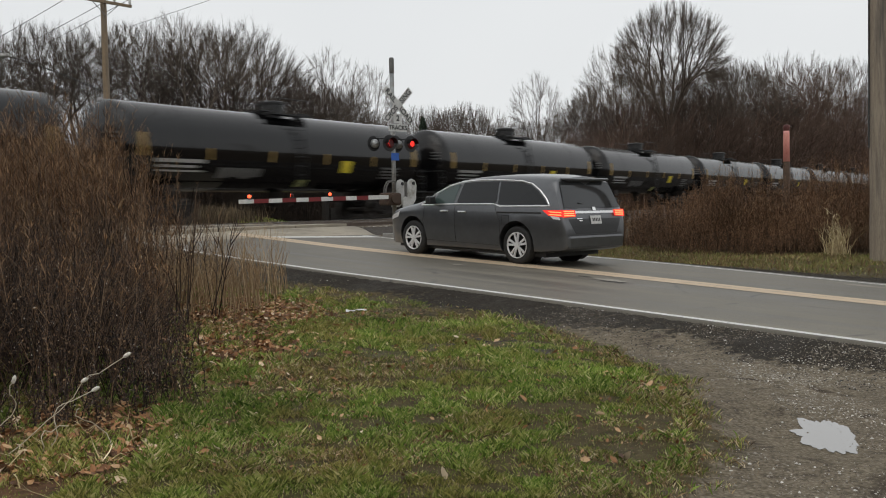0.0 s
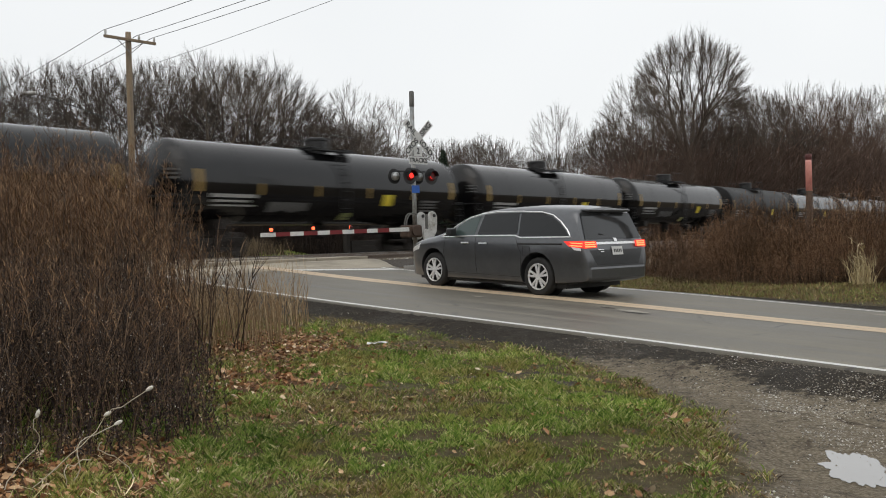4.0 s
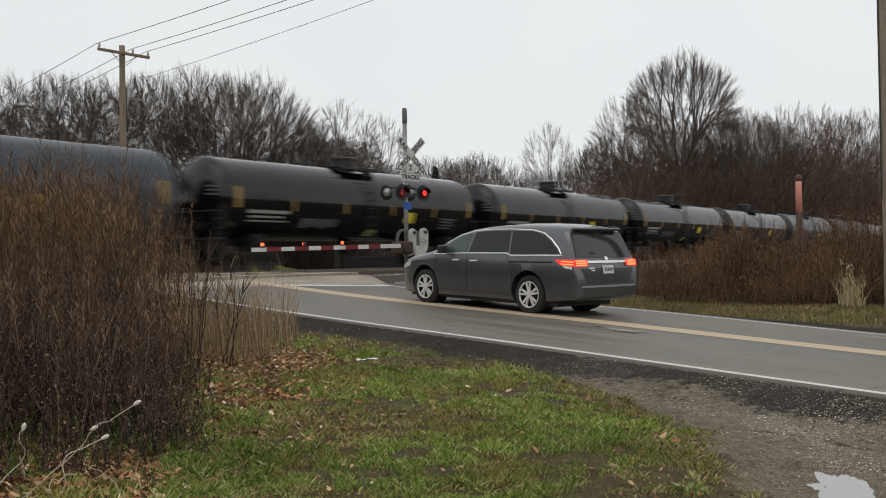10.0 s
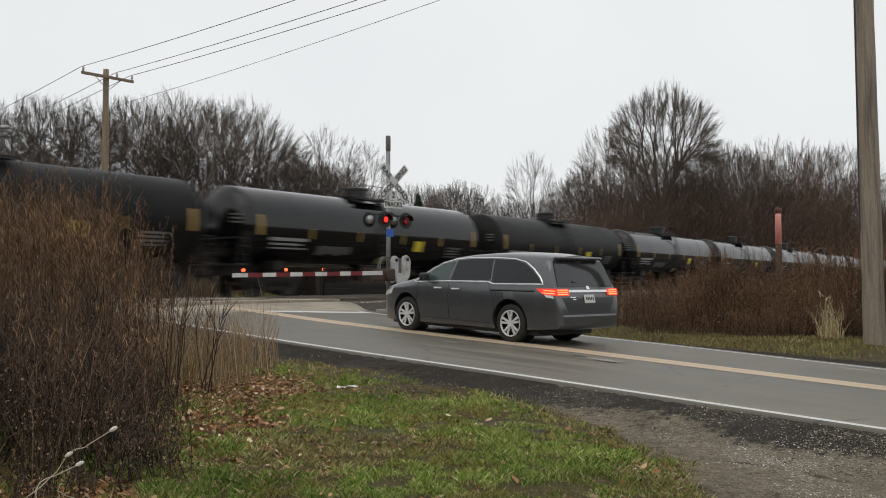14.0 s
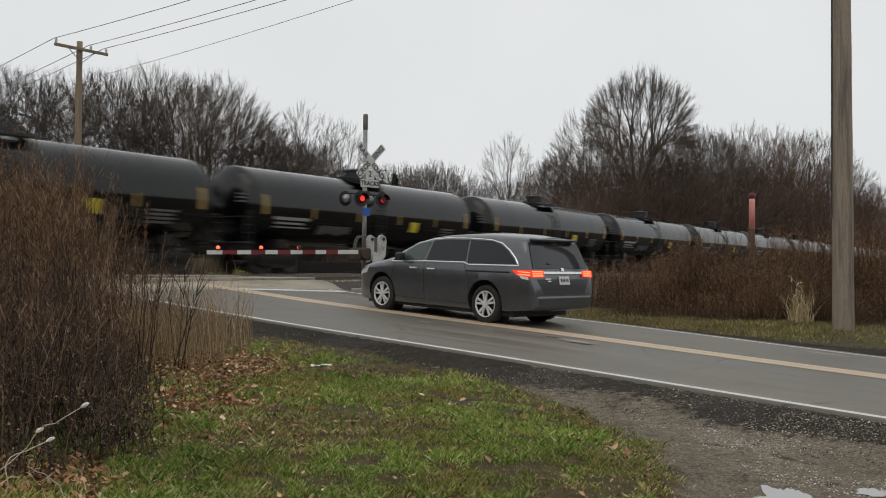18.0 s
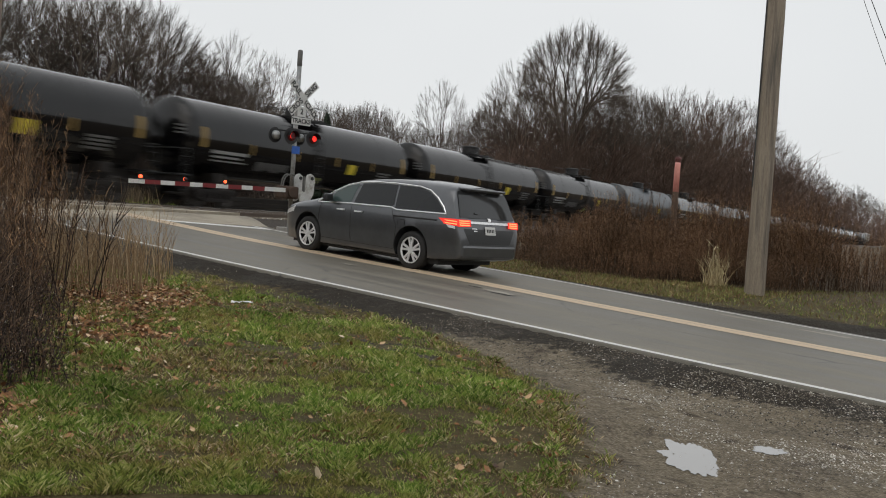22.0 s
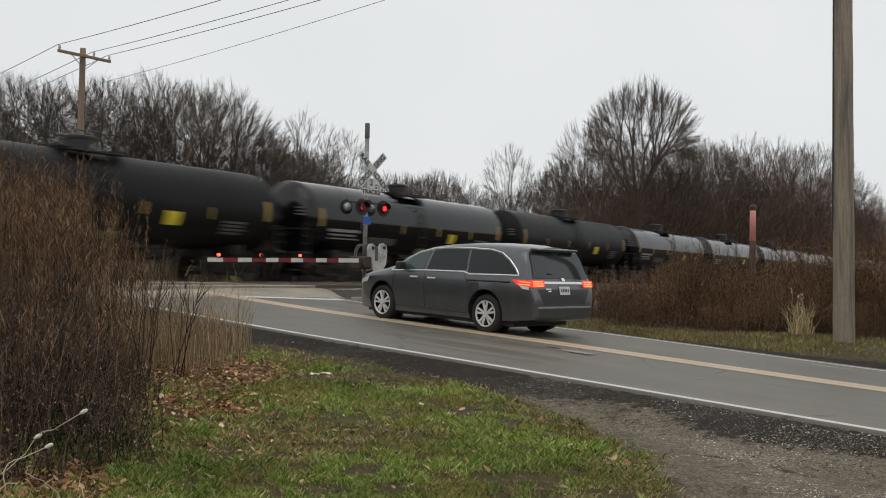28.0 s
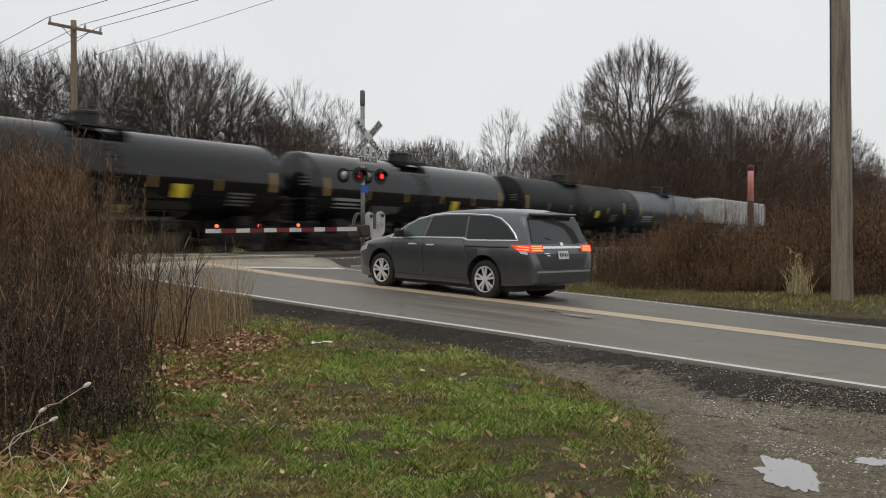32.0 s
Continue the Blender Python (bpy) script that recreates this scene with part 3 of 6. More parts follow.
def make_bed():
    prof = [(-2.9, -0.62), (-1.9, -0.17), (1.9 + 4.3, -0.17), (2.9 + 4.3, -0.62)]
    aa = [-260, -60, -20, 0, 20, 60, 120, 240, 500, 1300]
    vs, fs = [], []
    for a in aa:
        for q, dz in prof:
            x, y = track_xy(a, P_NEAR + q)
            vs.append((x, y, RAIL_Z + dz))
    for i in range(len(aa) - 1):
        for j in range(3):
            k = i * 4 + j
            fs.append((k, k + 1, k + 5, k + 4))
    m = surf("ballast", (0.042, 0.035, 0.029), (0.105, 0.088, 0.073), 14, 0.9, 0, 50, 1.0, 0.06)
    tagged(link("ballast", mesh_of("ballast", vs, fs, m), None), "grey crushed stone ballast bed", "ballast", kind="structure")


make_bed()
for nm, p in (("track_near", P_NEAR), ("track_far", P_TRAIN)):
    tk = thing(nm, frame_track(0, p, RAIL_Z), "steel rails on weathered wooden ties", "railway track", "tracks", "structure")
    for sy in (-0.7175, 0.7175):
        bm = B()
        box(bm, -260, 1300, sy - 0.036, sy + 0.036, -0.055, -0.004)
        box(bm, -260, 1300, sy - 0.009, sy + 0.009, -0.15, -0.05)
        box(bm, -260, 1300, sy - 0.07, sy + 0.07, -0.17, -0.15)
        r = part("rail", bm, M["rail_steel"], tk)
        bm = B()
        box(bm, -260, 1300, sy - 0.03, sy + 0.03, -0.004, 0)
        part("rail_head", bm, M["rail_top"], r, "polished steel running surface")
    bm = B()
    box(bm, -0.11, 0.11, -1.3, 1.3, -0.30, -0.155, 0.015)
    tie = part("tie", bm, M["tie_wood"], tk)
    for k in range(-30, 110):
        if k:
            o = tie.copy()
            scene.collection.objects.link(o)
            o.location = (k * 0.55, 0, 0.01 * math.sin(k * 2.7))
    # rubber and asphalt crossing panels between the rails
    a_c = to_track(*road_xy((p + 2.49) / 0.98, LAT_MID))[0]
    for y0, y1 in ((-2.0, -0.80), (-0.64, 0.64), (0.80, 2.0)):
        for k in range(5):
            bm = B()
            box(bm, a_c - 6.9 + k * 2.34, a_c - 6.9 + k * 2.34 + 2.31, y0, y1, -0.16, -0.015, 0.01)
            part("crossing_panel", bm, M["apron"], tk, "grey crossing panel")


# ---- tank cars
def tank_template(tank_mat, label):
    car = thing("tank_car", Matrix(), label, "tank car", "train of tank cars")
    R, ZC, CYL, HEAD = 1.50, 2.66, 7.32, 0.58
    bm = B()

    def bulge(r):
        """How far the domed head stands out from its seam at radius r."""
        return HEAD * math.sqrt(max(1 - (r / R) ** 2, 0.0))

    radii = [R * math.sin(k / 11 * math.pi / 2) for k in range(12)]
    prof = [(-CYL - bulge(r), max(r, 0.03)) for r in radii[:-1]]
    prof += [(x, R) for x in (-CYL, -CYL + 0.03, -5.2, -2.6, 0, 2.6, 5.2, CYL - 0.03, CYL)]
    prof += [(CYL + bulge(r), max(r, 0.03)) for r in radii[-2::-1]]
    lathe(bm, prof, "X", 40)
    bmesh.ops.translate(bm, verts=bm.verts, vec=(0, 0, ZC))
    tk = part("tank", bm, tank_mat, car, "", True)
    tk.data.set_sharp_from_angle(angle=radians(40))
    for xx in (-5.1, 0.0, 5.1):
        bm = B()
        lathe(bm, [(xx - 0.03, R), (xx - 0.03, R + 0.006), (xx + 0.03, R + 0.006), (xx + 0.03, R)], "X", 40, False)
        bmesh.ops.translate(bm, verts=bm.verts, vec=(0, 0, ZC))
        part("jacket_band", bm, tank_mat, tk)
    # top fittings
    bm = B()
    lathe(bm, [(4.08, 0.50), (4.52, 0.50), (4.54, 0.54), (4.62, 0.54), (4.66, 0.46), (4.70, 0.1)], "Z", 16)
    part("protective_housing", bm, M["black"], car, "black domed valve housing")
    bm = B()
    for sy in (-1, 1):
        box(bm, -1.05, 1.05, sy * 0.92 - 0.24, sy * 0.92 + 0.24, 4.05, 4.09)
    for sx in (-1, 1):
        box(bm, sx * 1.0 - 0.25, sx * 1.0 + 0.25, -0.8, 0.8, 4.17, 4.21)
    plat = part("platform", bm, M["black"], car, "steel grating platform")
    bm = B()
    for sy in (-1, 1):
        for xx in (-1.0, 0.0, 1.0):
            cyl(bm, (xx, sy * 1.1, 4.05), (xx, sy * 1.1, 4.66), 0.016, None, 6)
        cyl(bm, (-1.0, sy * 1.1, 4.66), (1.0, sy * 1.1, 4.66), 0.016, None, 6)
    part("handrail", bm, M["black"], plat)
    for sy in (-1, 1):
        bm = B()
        for xx in (-0.22, 0.22):
            tube(bm, [(xx, sy * 1.30, 4.05), (xx, sy * 1.62, 2.66), (xx, sy * 1.45, 1.0)], 0.022)
        for k in range(9):
            z = 1.1 + k * 0.34
            y = 1.45 + 0.17 * min((z - 1.0) / 1.66, 1) - 0.32 * max(z - 2.66, 0) / 1.39
            cyl(bm, (-0.22, sy * y, z), (0.22, sy * y, z), 0.014, None, 5)
        part("ladder", bm, M["black"], car)
    # stub sills, end platforms, couplers
    for sx in (-1, 1):
        bm = B()
        box(bm, min(sx * 4.9, sx * 7.9), max(sx * 4.9, sx * 7.9), -0.32, 0.32, 0.80, 1.22, 0.02)
        box(bm, min(sx * 5.6, sx * 6.1), max(sx * 5.6, sx * 6.1), -1.25, 1.25, 1.0, 1.35, 0.02)
        part("stub_sill", bm, M["truck_iron"], car)
        bm = B()
        box(bm, min(sx * 7.55, sx * 8.0), max(sx * 7.55, sx * 8.0), -1.42, 1.42, 1.16, 1.22, 0.01)
        ep = part("end_platform", bm, M["black"], car)
        bm = B()
        for sy in (-1, 1):
            for xx in (7.6, 7.95):
                cyl(bm, (sx * xx, sy * 1.38, 0.55), (sx * xx, sy * 1.38, 2.15), 0.02, None, 6)
            for z in (0.62, 0.92, 1.55, 1.85, 2.15):
                cyl(bm, (sx * 7.6, sy * 1.38, z), (sx * 7.95, sy * 1.38, z), 0.016, None, 5)
        cyl(bm, (sx * 7.95, -1.38, 2.15), (sx * 7.95, 1.38, 2.15), 0.02, None, 6)
        part("end_handrail", bm, M["black"], ep)
        bm = B()
        box(bm, min(sx * 7.9, sx * 8.40), max(sx * 7.9, sx * 8.40), -0.10, 0.10, 0.82, 1.0, 0.02)
        box(bm, min(sx * 8.27, sx * 8.55), max(sx * 8.27, sx * 8.55), -0.17, 0.17, 0.75, 1.02, 0.04)
        part("coupler", bm, M["truck_iron"], car)
        # trucks
        bm = B()
        cx = sx * 5.85
        for sy in (-1, 1):
            y0, y1 = sorted((sy * 0.95, sy * 1.10))
            box(bm, cx - 1.15, cx + 1.15, y0, y1, 0.56, 0.72, 0.02)
            box(bm, cx - 0.62, cx + 0.62, y0, y1, 0.24, 0.38, 0.02)
            for q in (-1, 1):
                box(bm, cx + q * 0.88 - 0.17, cx + q * 0.88 + 0.17, y0, y1, 0.34, 0.66, 0.03)
                box(bm, cx + q * 0.42 - 0.09, cx + q * 0.42 + 0.09, y0, y1, 0.28, 0.66, 0.01)
                cyl(bm, (cx + q * 0.14, sy * 1.03, 0.36), (cx + q * 0.14, sy * 1.03, 0.60), 0.09, None, 8)
        box(bm, cx - 0.22, cx + 0.22, -1.12, 1.12, 0.58, 0.80, 0.03)
        trk = part("truck", bm, M["truck_iron"], car)
        for q in (-1, 1):
            bm = B()
            wx = cx + q * 0.889
            for sy in (-1, 1):
                t = [(sy * 0.70, 0.48), (sy * 0.725, 0.48), (sy * 0.735, 0.457), (sy * 0.83, 0.452), (sy * 0.84, 0.40), (sy * 0.80, 0.36), (sy * 0.79, 0.12), (sy * 0.92, 0.10)]
                b2 = B()
                lathe(b2, t, "Y", 24)
                bmesh.ops.translate(b2, verts=b2.verts, vec=(wx, 0, 0.457))
                tmp = bpy.data.meshes.new("tmp")
                b2.to_mesh(tmp)
                b2.free()
                bm.from_mesh(tmp)
                bpy.data.meshes.remove(tmp)
            cyl(bm, (wx, -0.75, 0.457), (wx, 0.75, 0.457), 0.08, None, 10)
            part("wheelset", bm, M["wheel_steel"], trk)
    # brake gear and outlet under the tank
    bm = B()
    lathe(bm, [(0.62, 0.12), (0.70, 0.24), (1.2, 0.26)], "Z", 14)
    part("bottom_outlet", bm, M["truck_iron"], car)
    bm = B()
    cyl(bm, (2.2, -0.55, 0.95), (3.1, -0.55, 0.95), 0.2, None, 12)
    part("air_reservoir", bm, M["truck_iron"], car)
    bm = B()
    lathe(bm, [(7.97, 0.26), (8.0, 0.28), (8.03, 0.26)], "X", 16)
    bmesh.ops.translate(bm, verts=bm.verts, vec=(0, 0.7, 2.0))
    part("brake_wheel", bm, M["truck_iron"], car)
    # side markings, both sides
    for sy in (-1, 1):
        def curved(name, x0, x1, z0, z1, mt, lb=""):
            vs, n = [], 4
            for k in range(n + 1):
                z = z0 + (z1 - z0) * k / n
                y = math.sqrt((R + 0.016) ** 2 - (z - ZC) ** 2) * sy
                vs += [(x0, y, z), (x1, y, z)]
            fs = [(2 * k, 2 * k + 1, 2 * k + 3, 2 * k + 2)[::sy] for k in range(n)]
            link(name, mesh_of(name, vs, fs, M[mt]), None, car, lb)
        for xx in (-4.3, -1.45, 1.45, 4.3):
            curved("reflector", xx - 0.06, xx + 0.06, 2.22, 2.62, "amber_tape", "yellow reflective strip")
        for xx in (-7.02, 7.02):
            curved("end_reflector", xx - 0.11, xx + 0.11, 2.28, 3.02, "amber_tape", "tall yellow reflective strip")
        f = -sy
        for x0, x1, z0, z1 in ((-6.5, -4.5, 2.10, 2.22), (-6.4, -4.8, 1.94, 2.02), (-6.4, -4.5, 1.80, 1.86)):
            curved("lettering_bar", *sorted((f * x0, f * x1)), z0, z1, "letter", "white stencilled lettering bar")
        for k in range(4):
            curved("stencil_panel", *sorted((f * (-3.8 + 0.5 * k), f * (-3.35 + 0.5 * k))), 1.62 + 0.06 * (k % 2), 1.98, "stencil", "dim white stencilled data panel")
        curved("placard", *sorted((f * 2.35, f * 2.95)), 1.92, 2.38, "placard", "yellow placard")
        curved("lower_placard", *sorted((f * 0.2, f * 0.75)), 1.36, 1.62, "pale_placard", "pale yellow-green placard")
        for k in range(4):
            curved("data_stencil", *sorted((f * 4.9, f * (5.9 + 0.12 * (k % 2)))), 1.72 + 0.13 * k, 1.80 + 0.13 * k, "stencil", "dim white stencilled data lines")
        for k in range(3):
            bm = B()
            yy, zz = -f * 0.85, 2.98 - 0.14 * k
            hx = CYL + bulge(math.hypot(0.85, zz - ZC))
            box(bm, *sorted((f * -(hx + 0.012), f * -(hx - 0.10))), yy - 0.30, yy + 0.30 - 0.12 * (k % 2), zz, zz + 0.06)
            part("head_lettering_bar", bm, M["stencil"], car, "white stencilled lettering bar")
    return car


CAR_L, SPEED, PHASE = 17.114, 25.337, -0.786


def make_train():
    kinds = {
        "k": tank_template(M["tank_black"], "glossy black railway tank car with yellow reflectors"),
        "g": tank_template(M["tank_grey"], "dusty blue-grey railway tank car"),
        "m": tank_template(M["tank_matte"], "dull brown-black sooty railway tank car"),
    }
    order = {10: "m", 13: "g", 14: "m", 15: "g", 20: "g", 21: "m", 23: "m", 37: "g", 42: "m", 44: "m", 50: "m", 51: "g"}
    cars = []
    for i in range(-1, 52):
        k = order.get(i, "k")
        cars.append((i, copy_thing(kinds[k], Matrix())))
    for t in kinds.values():
        for o in (*t.children_recursive, t):
            bpy.data.objects.remove(o)
    cars.append((52.15, hopper_car()))
    return cars


def hopper_car():
    car = thing("hopper_car", Matrix(), "pale grey covered hopper car at the end of the train", "hopper car", "train of tank cars")
    bm = B()
    box(bm, -8.0, 8.0, -1.5, 1.5, 1.9, 4.2, 0.25)
    part("body", bm, M["hopper_grey"], car)
    for k in range(14):
        for sy in (-1, 1):
            bm = B()
            x = -7.4 + k * 1.138
            box(bm, x - 0.05, x + 0.05, min(sy * 1.49, sy * 1.58), max(sy * 1.49, sy * 1.58), 1.9, 4.05)
            part("side_post", bm, M["hopper_grey"], car)
    bm = B()
    box(bm, -7.6, 7.6, -0.6, 0.6, 4.2, 4.3, 0.02)
    part("roof_hatch", bm, M["hopper_grey"], car)
    for x in (-4.6, 0, 4.6):
        bm = B()
        r = bmesh.ops.create_cone(bm, cap_ends=True, segments=4, radius1=0.5, radius2=2.0, depth=1.3, matrix=Matrix.Translation((x, 0, 1.25)) @ Matrix.Rotation(math.pi / 4, 4, "Z"))
        part("hopper_bay", bm, M["hopper_grey"], car)
    for sx in (-1, 1):
        bm = B()
        box(bm, min(sx * 5.5, sx * 8.6), max(sx * 5.5, sx * 8.6), -0.4, 0.4, 0.8, 1.2)
        box(bm, min(sx * 8.0, sx * 8.4), max(sx * 8.0, sx * 8.4), -1.45, 1.45, 1.1, 1.2)
        part("end_sill", bm, M["truck_iron"], car)
        bm = B()
        box(bm, sx * 6.7 - 1.15, sx * 6.7 + 1.15, -1.1, 1.1, 0.5, 0.72, 0.03)
        trk = part("truck", bm, M["truck_iron"], car)
        for q in (-1, 1):
            bm = B()
            for sy in (-0.78, 0.78):
                cyl(bm, (sx * 6.7 + q * 0.889, sy - 0.06, 0.457), (sx * 6.7 + q * 0.889, sy + 0.06, 0.457), 0.457, None, 20)
            part("wheelset", bm, M["wheel_steel"], trk)
    return car


CARS = make_train()


# ---- van
def van_profile():
    X = [3.98, 3.95, 3.86, 3.70, 3.4, 3.0, 2.75, 2.45, 2.1, 1.7, 1.2, 0.7, 0.2, -0.3, -0.62, -0.80, -0.90, -1.00, -1.08, -1.14, -1.17]
    T = [0.62, 0.74, 0.88, 0.97, 1.05, 1.12, 1.19, 1.34, 1.50, 1.63, 1.70, 1.725, 1.73, 1.72, 1.705, 1.675, 1.46, 1.24, 1.06, 0.82, 0.58]
    W = [0.58, 0.70, 0.82, 0.90, 0.955, 0.985, 0.99, 0.995, 1.0, 1.0, 1.0, 1.0, 1.0, 0.995, 0.985, 0.97, 0.962, 0.952, 0.94, 0.91, 0.86]
    Z = [0.34, 0.26, 0.22, 0.20, 0.20, 0.20, 0.20, 0.20, 0.20, 0.20, 0.20, 0.20, 0.20, 0.22, 0.24, 0.26, 0.28, 0.29, 0.31, 0.34, 0.40]
    return X, T, W, Z


def van_half(x, z):
    """Half width of the van's body at x and height z."""
    X, T, W, Z = van_profile()
    t, w = (lerp_table(-x, [-v for v in X], q) for q in (T, W))
    belt = 1.06
    if z <= 0.5:
        return w * (0.925 + 0.06 * smooth(0.2, 0.5, z))
    if z <= 0.86:
        return w * (0.985 + 0.015 * (z - 0.5) / 0.36)
    if z <= belt:
        return w * (1.0 - 0.03 * ((z - 0.86) / 0.2) ** 1.3)
    top = max(t, belt + 0.01)
    u = min((z - belt) / max(1.73 - belt, 0.01), 1)
    return w * (0.97 - 0.17 * u - 0.06 * u ** 4)


def van_rear(z):
    """x of the tail at height z."""
    return lerp_table(z, [0.3, 0.58, 0.82, 1.06, 1.24, 1.46, 1.64], [-1.17, -1.17, -1.14, -1.08, -1.00, -0.90, -0.80])


M["gate_dark"] = surf("gate_dark", (0.014, 0.015, 0.016), (0.024, 0.025, 0.026), 4, 0.4)


def make_van():
    X, T, W, Z = van_profile()
    s, lat = 11.75, 13.80
    x0, y0 = road_xy(s, lat)
    m = Matrix.Translation((x0, y0, road_top(s, lat - 0.7) - 0.005)) @ Matrix.Rotation(math.pi / 2 - RAZ, 4, "Z") @ Matrix.Rotation(radians(-2.25), 4, "Y")
    van = thing("minivan", m, "dark grey minivan waiting with brake lights lit", "car")
    paint_m, N, L, Bs = nodes_of("van_paint")
    co = N.new("ShaderNodeTexCoord").outputs["Object"]
    Bs.inputs["Metallic"].default_value, Bs.inputs["Roughness"].default_value = 0.7, 0.30
    Bs.inputs["Coat Weight"].default_value, Bs.inputs["Coat Roughness"].default_value = 0.6, 0.06
    L.new(ramp(N, L, noise_tex(N, L, 3, 5, 0.7, co), [(0.35, (0.105, 0.108, 0.114)), (0.7, (0.128, 0.131, 0.138))]), Bs.inputs["Base Color"])
    glass, N, L, Bs = nodes_of("dark_glass")
    Bs.inputs["Base Color"].default_value, Bs.inputs["Roughness"].default_value = (0.012, 0.013, 0.014, 1), 0.03
    Bs.inputs["IOR"].default_value = 1.42
    # lighter than the dark glass: the leaning pane's sky reflection put into its colour
    rear, N, L, Bs = nodes_of("rear_glass")
    Bs.inputs["Base Color"].default_value, Bs.inputs["Roughness"].default_value = (0.030, 0.032, 0.034, 1), 0.05
    clear, N, L, Bs = nodes_of("green_glass")
    Bs.inputs["Base Color"].default_value, Bs.inputs["Roughness"].default_value = (0.055, 0.080, 0.076, 1), 0.03
    chrome, N, L, Bs = nodes_of("chrome")
    Bs.inputs["Base Color"].default_value, Bs.inputs["Roughness"].default_value, Bs.inputs["Metallic"].default_value = (0.95, 0.95, 0.95, 1), 0.42, 1
    rubber = surf("rubber", (0.012, 0.012, 0.012), (0.022, 0.021, 0.02), 6, 0.8, 0, 40, 0.2, 0.004)
    alloy = surf("alloy", (0.72, 0.72, 0.72), (0.80, 0.80, 0.80), 6, 0.4, 0.3, 40, 0.05, 0.002)
    # body loft
    bm = B()
    zf = [0.0, 0.03, 0.12, 0.25, 0.40, 0.55, 0.70, 0.80, 0.88, 0.94, 0.975, 1.0]
    rings = []
    dense = []
    for a, b in zip(X[:-1], X[1:]):
        n = max(1, int(abs(a - b) / 0.12))
        dense += [a + (b - a) * k / n for k in range(n)]
    dense.append(X[-1])
    for x in dense:
        t, zb = (lerp_table(-x, [-v for v in X], q) for q in (T, Z))
        half = [(van_half(x, zb) * 0.8, zb)]
        for f in zf[1:-1]:
            z = zb + (t - zb) * f
            w = van_half(x, z)
            if f > 0.86:
                w *= math.sqrt(max(1 - ((f - 0.86) / 0.155) ** 2, 0.0)) * 0.35 + 0.65
            half.append((w, z))
        ring = [bm.verts.new((x, 0, zb))] + [bm.verts.new((x, w, z)) for w, z in half] + [bm.verts.new((x, 0, t + 0.012))]
        ring += [bm.verts.new((x, -w, z)) for w, z in half[::-1]]
        rings.append(ring)
    n = len(rings[0])
    for r0, r1 in zip(rings[:-1], rings[1:]):
        for k in range(n):
            bm.faces.new((r0[k], r0[(k + 1) % n], r1[(k + 1) % n], r1[k]))
    bm.faces.new(rings[0][::-1])
    bm.faces.new(rings[-1])
    bmesh.ops.recalc_face_normals(bm, faces=bm.faces)
    me = bpy.data.meshes.new("body")
    bm.to_mesh(me)
    bm.free()
    body = new("body", me)
    bm = B()
    for wx in (0, 3.0):
        for sy in (-1, 1):
            cyl(bm, (wx, sy * 0.62, 0.40), (wx, sy * 1.25, 0.40), 0.435, None, 40)
    cut = part("cutter", bm, None)
    mod = body.modifiers.new("cut", "BOOLEAN")
    mod.object, mod.operation, mod.solver = cut, "DIFFERENCE", "EXACT"
    bpy.context.view_layer.update()
    done = bpy.data.meshes.new_from_object(body.evaluated_get(bpy.context.evaluated_depsgraph_get()))
    body.modifiers.clear()
    body.data = done
    bpy.data.objects.remove(cut)
    done.polygons.foreach_set("use_smooth", [True] * len(done.polygons))
    done.materials.clear()
    done.materials.append(paint_m)
    done.set_sharp_from_angle(angle=radians(38))
    body.parent = van
    # wheels
    for wx in (0, 3.0):
        for sy in (-1, 1):
            bm = B()
            lathe(bm, [(sy * 0.72, 0.26), (sy * 0.725, 0.35), (sy * 0.75, 0.368), (sy * 0.92, 0.368), (sy * 0.945, 0.35), (sy * 0.955, 0.30), (sy * 0.94, 0.245)], "Y", 40, False)
            bmesh.ops.translate(bm, verts=bm.verts, vec=(wx, 0, 0.368))
            ty = part("wheel", bm, rubber, van, "black rubber tyre", True)
            bm = B()
            b0, b1 = sorted((sy * 0.925, sy * 0.95))
            for k in range(10):
                t = (k // 2) * math.pi / 2.5 + (k % 2 - 0.5) * 0.42 + 0.1
                mt = Matrix.Translation((wx, 0, 0.368)) @ Matrix.Rotation(t, 4, "Y")
                b2 = [(-0.020, 0.05), (0.020, 0.05), (0.024, 0.235), (-0.024, 0.235)]
                lo = [bm.verts.new(mt @ Vector((u, b0, v))) for u, v in b2]
                hi = [bm.verts.new(mt @ Vector((u * 0.8, b1, v))) for u, v in b2]
                bm.faces.new(lo)
                bm.faces.new(hi[::-1])
                for q in range(4):
                    bm.faces.new((lo[q], lo[(q + 1) % 4], hi[(q + 1) % 4], hi[q]))
            bmesh.ops.recalc_face_normals(bm, faces=bm.faces)
            cyl(bm, (wx, sy * 0.92, 0.368), (wx, sy * 0.955, 0.368), 0.06, None, 14)
            part("rim", bm, alloy, ty, "silver ten-spoke alloy wheel")
            bm = B()
            lathe(bm, [(sy * 0.93, 0.228), (sy * 0.958, 0.24), (sy * 0.958, 0.252), (sy * 0.93, 0.256)], "Y", 36, False)
            bmesh.ops.translate(bm, verts=bm.verts, vec=(wx, 0, 0.368))
            part("rim_edge", bm, alloy, ty)
            bm = B()
            cyl(bm, (wx, sy * 0.66, 0.368), (wx, sy * 0.86, 0.368), 0.235, None, 24)
            part("brake_disc", bm, M["black"], ty)
            bm = B()
            cyl(bm, (wx, sy * 0.63, 0.40), (wx, sy * 0.64, 0.40), 0.45, None, 24)
            part("wheel_well", bm, M["black"], van)

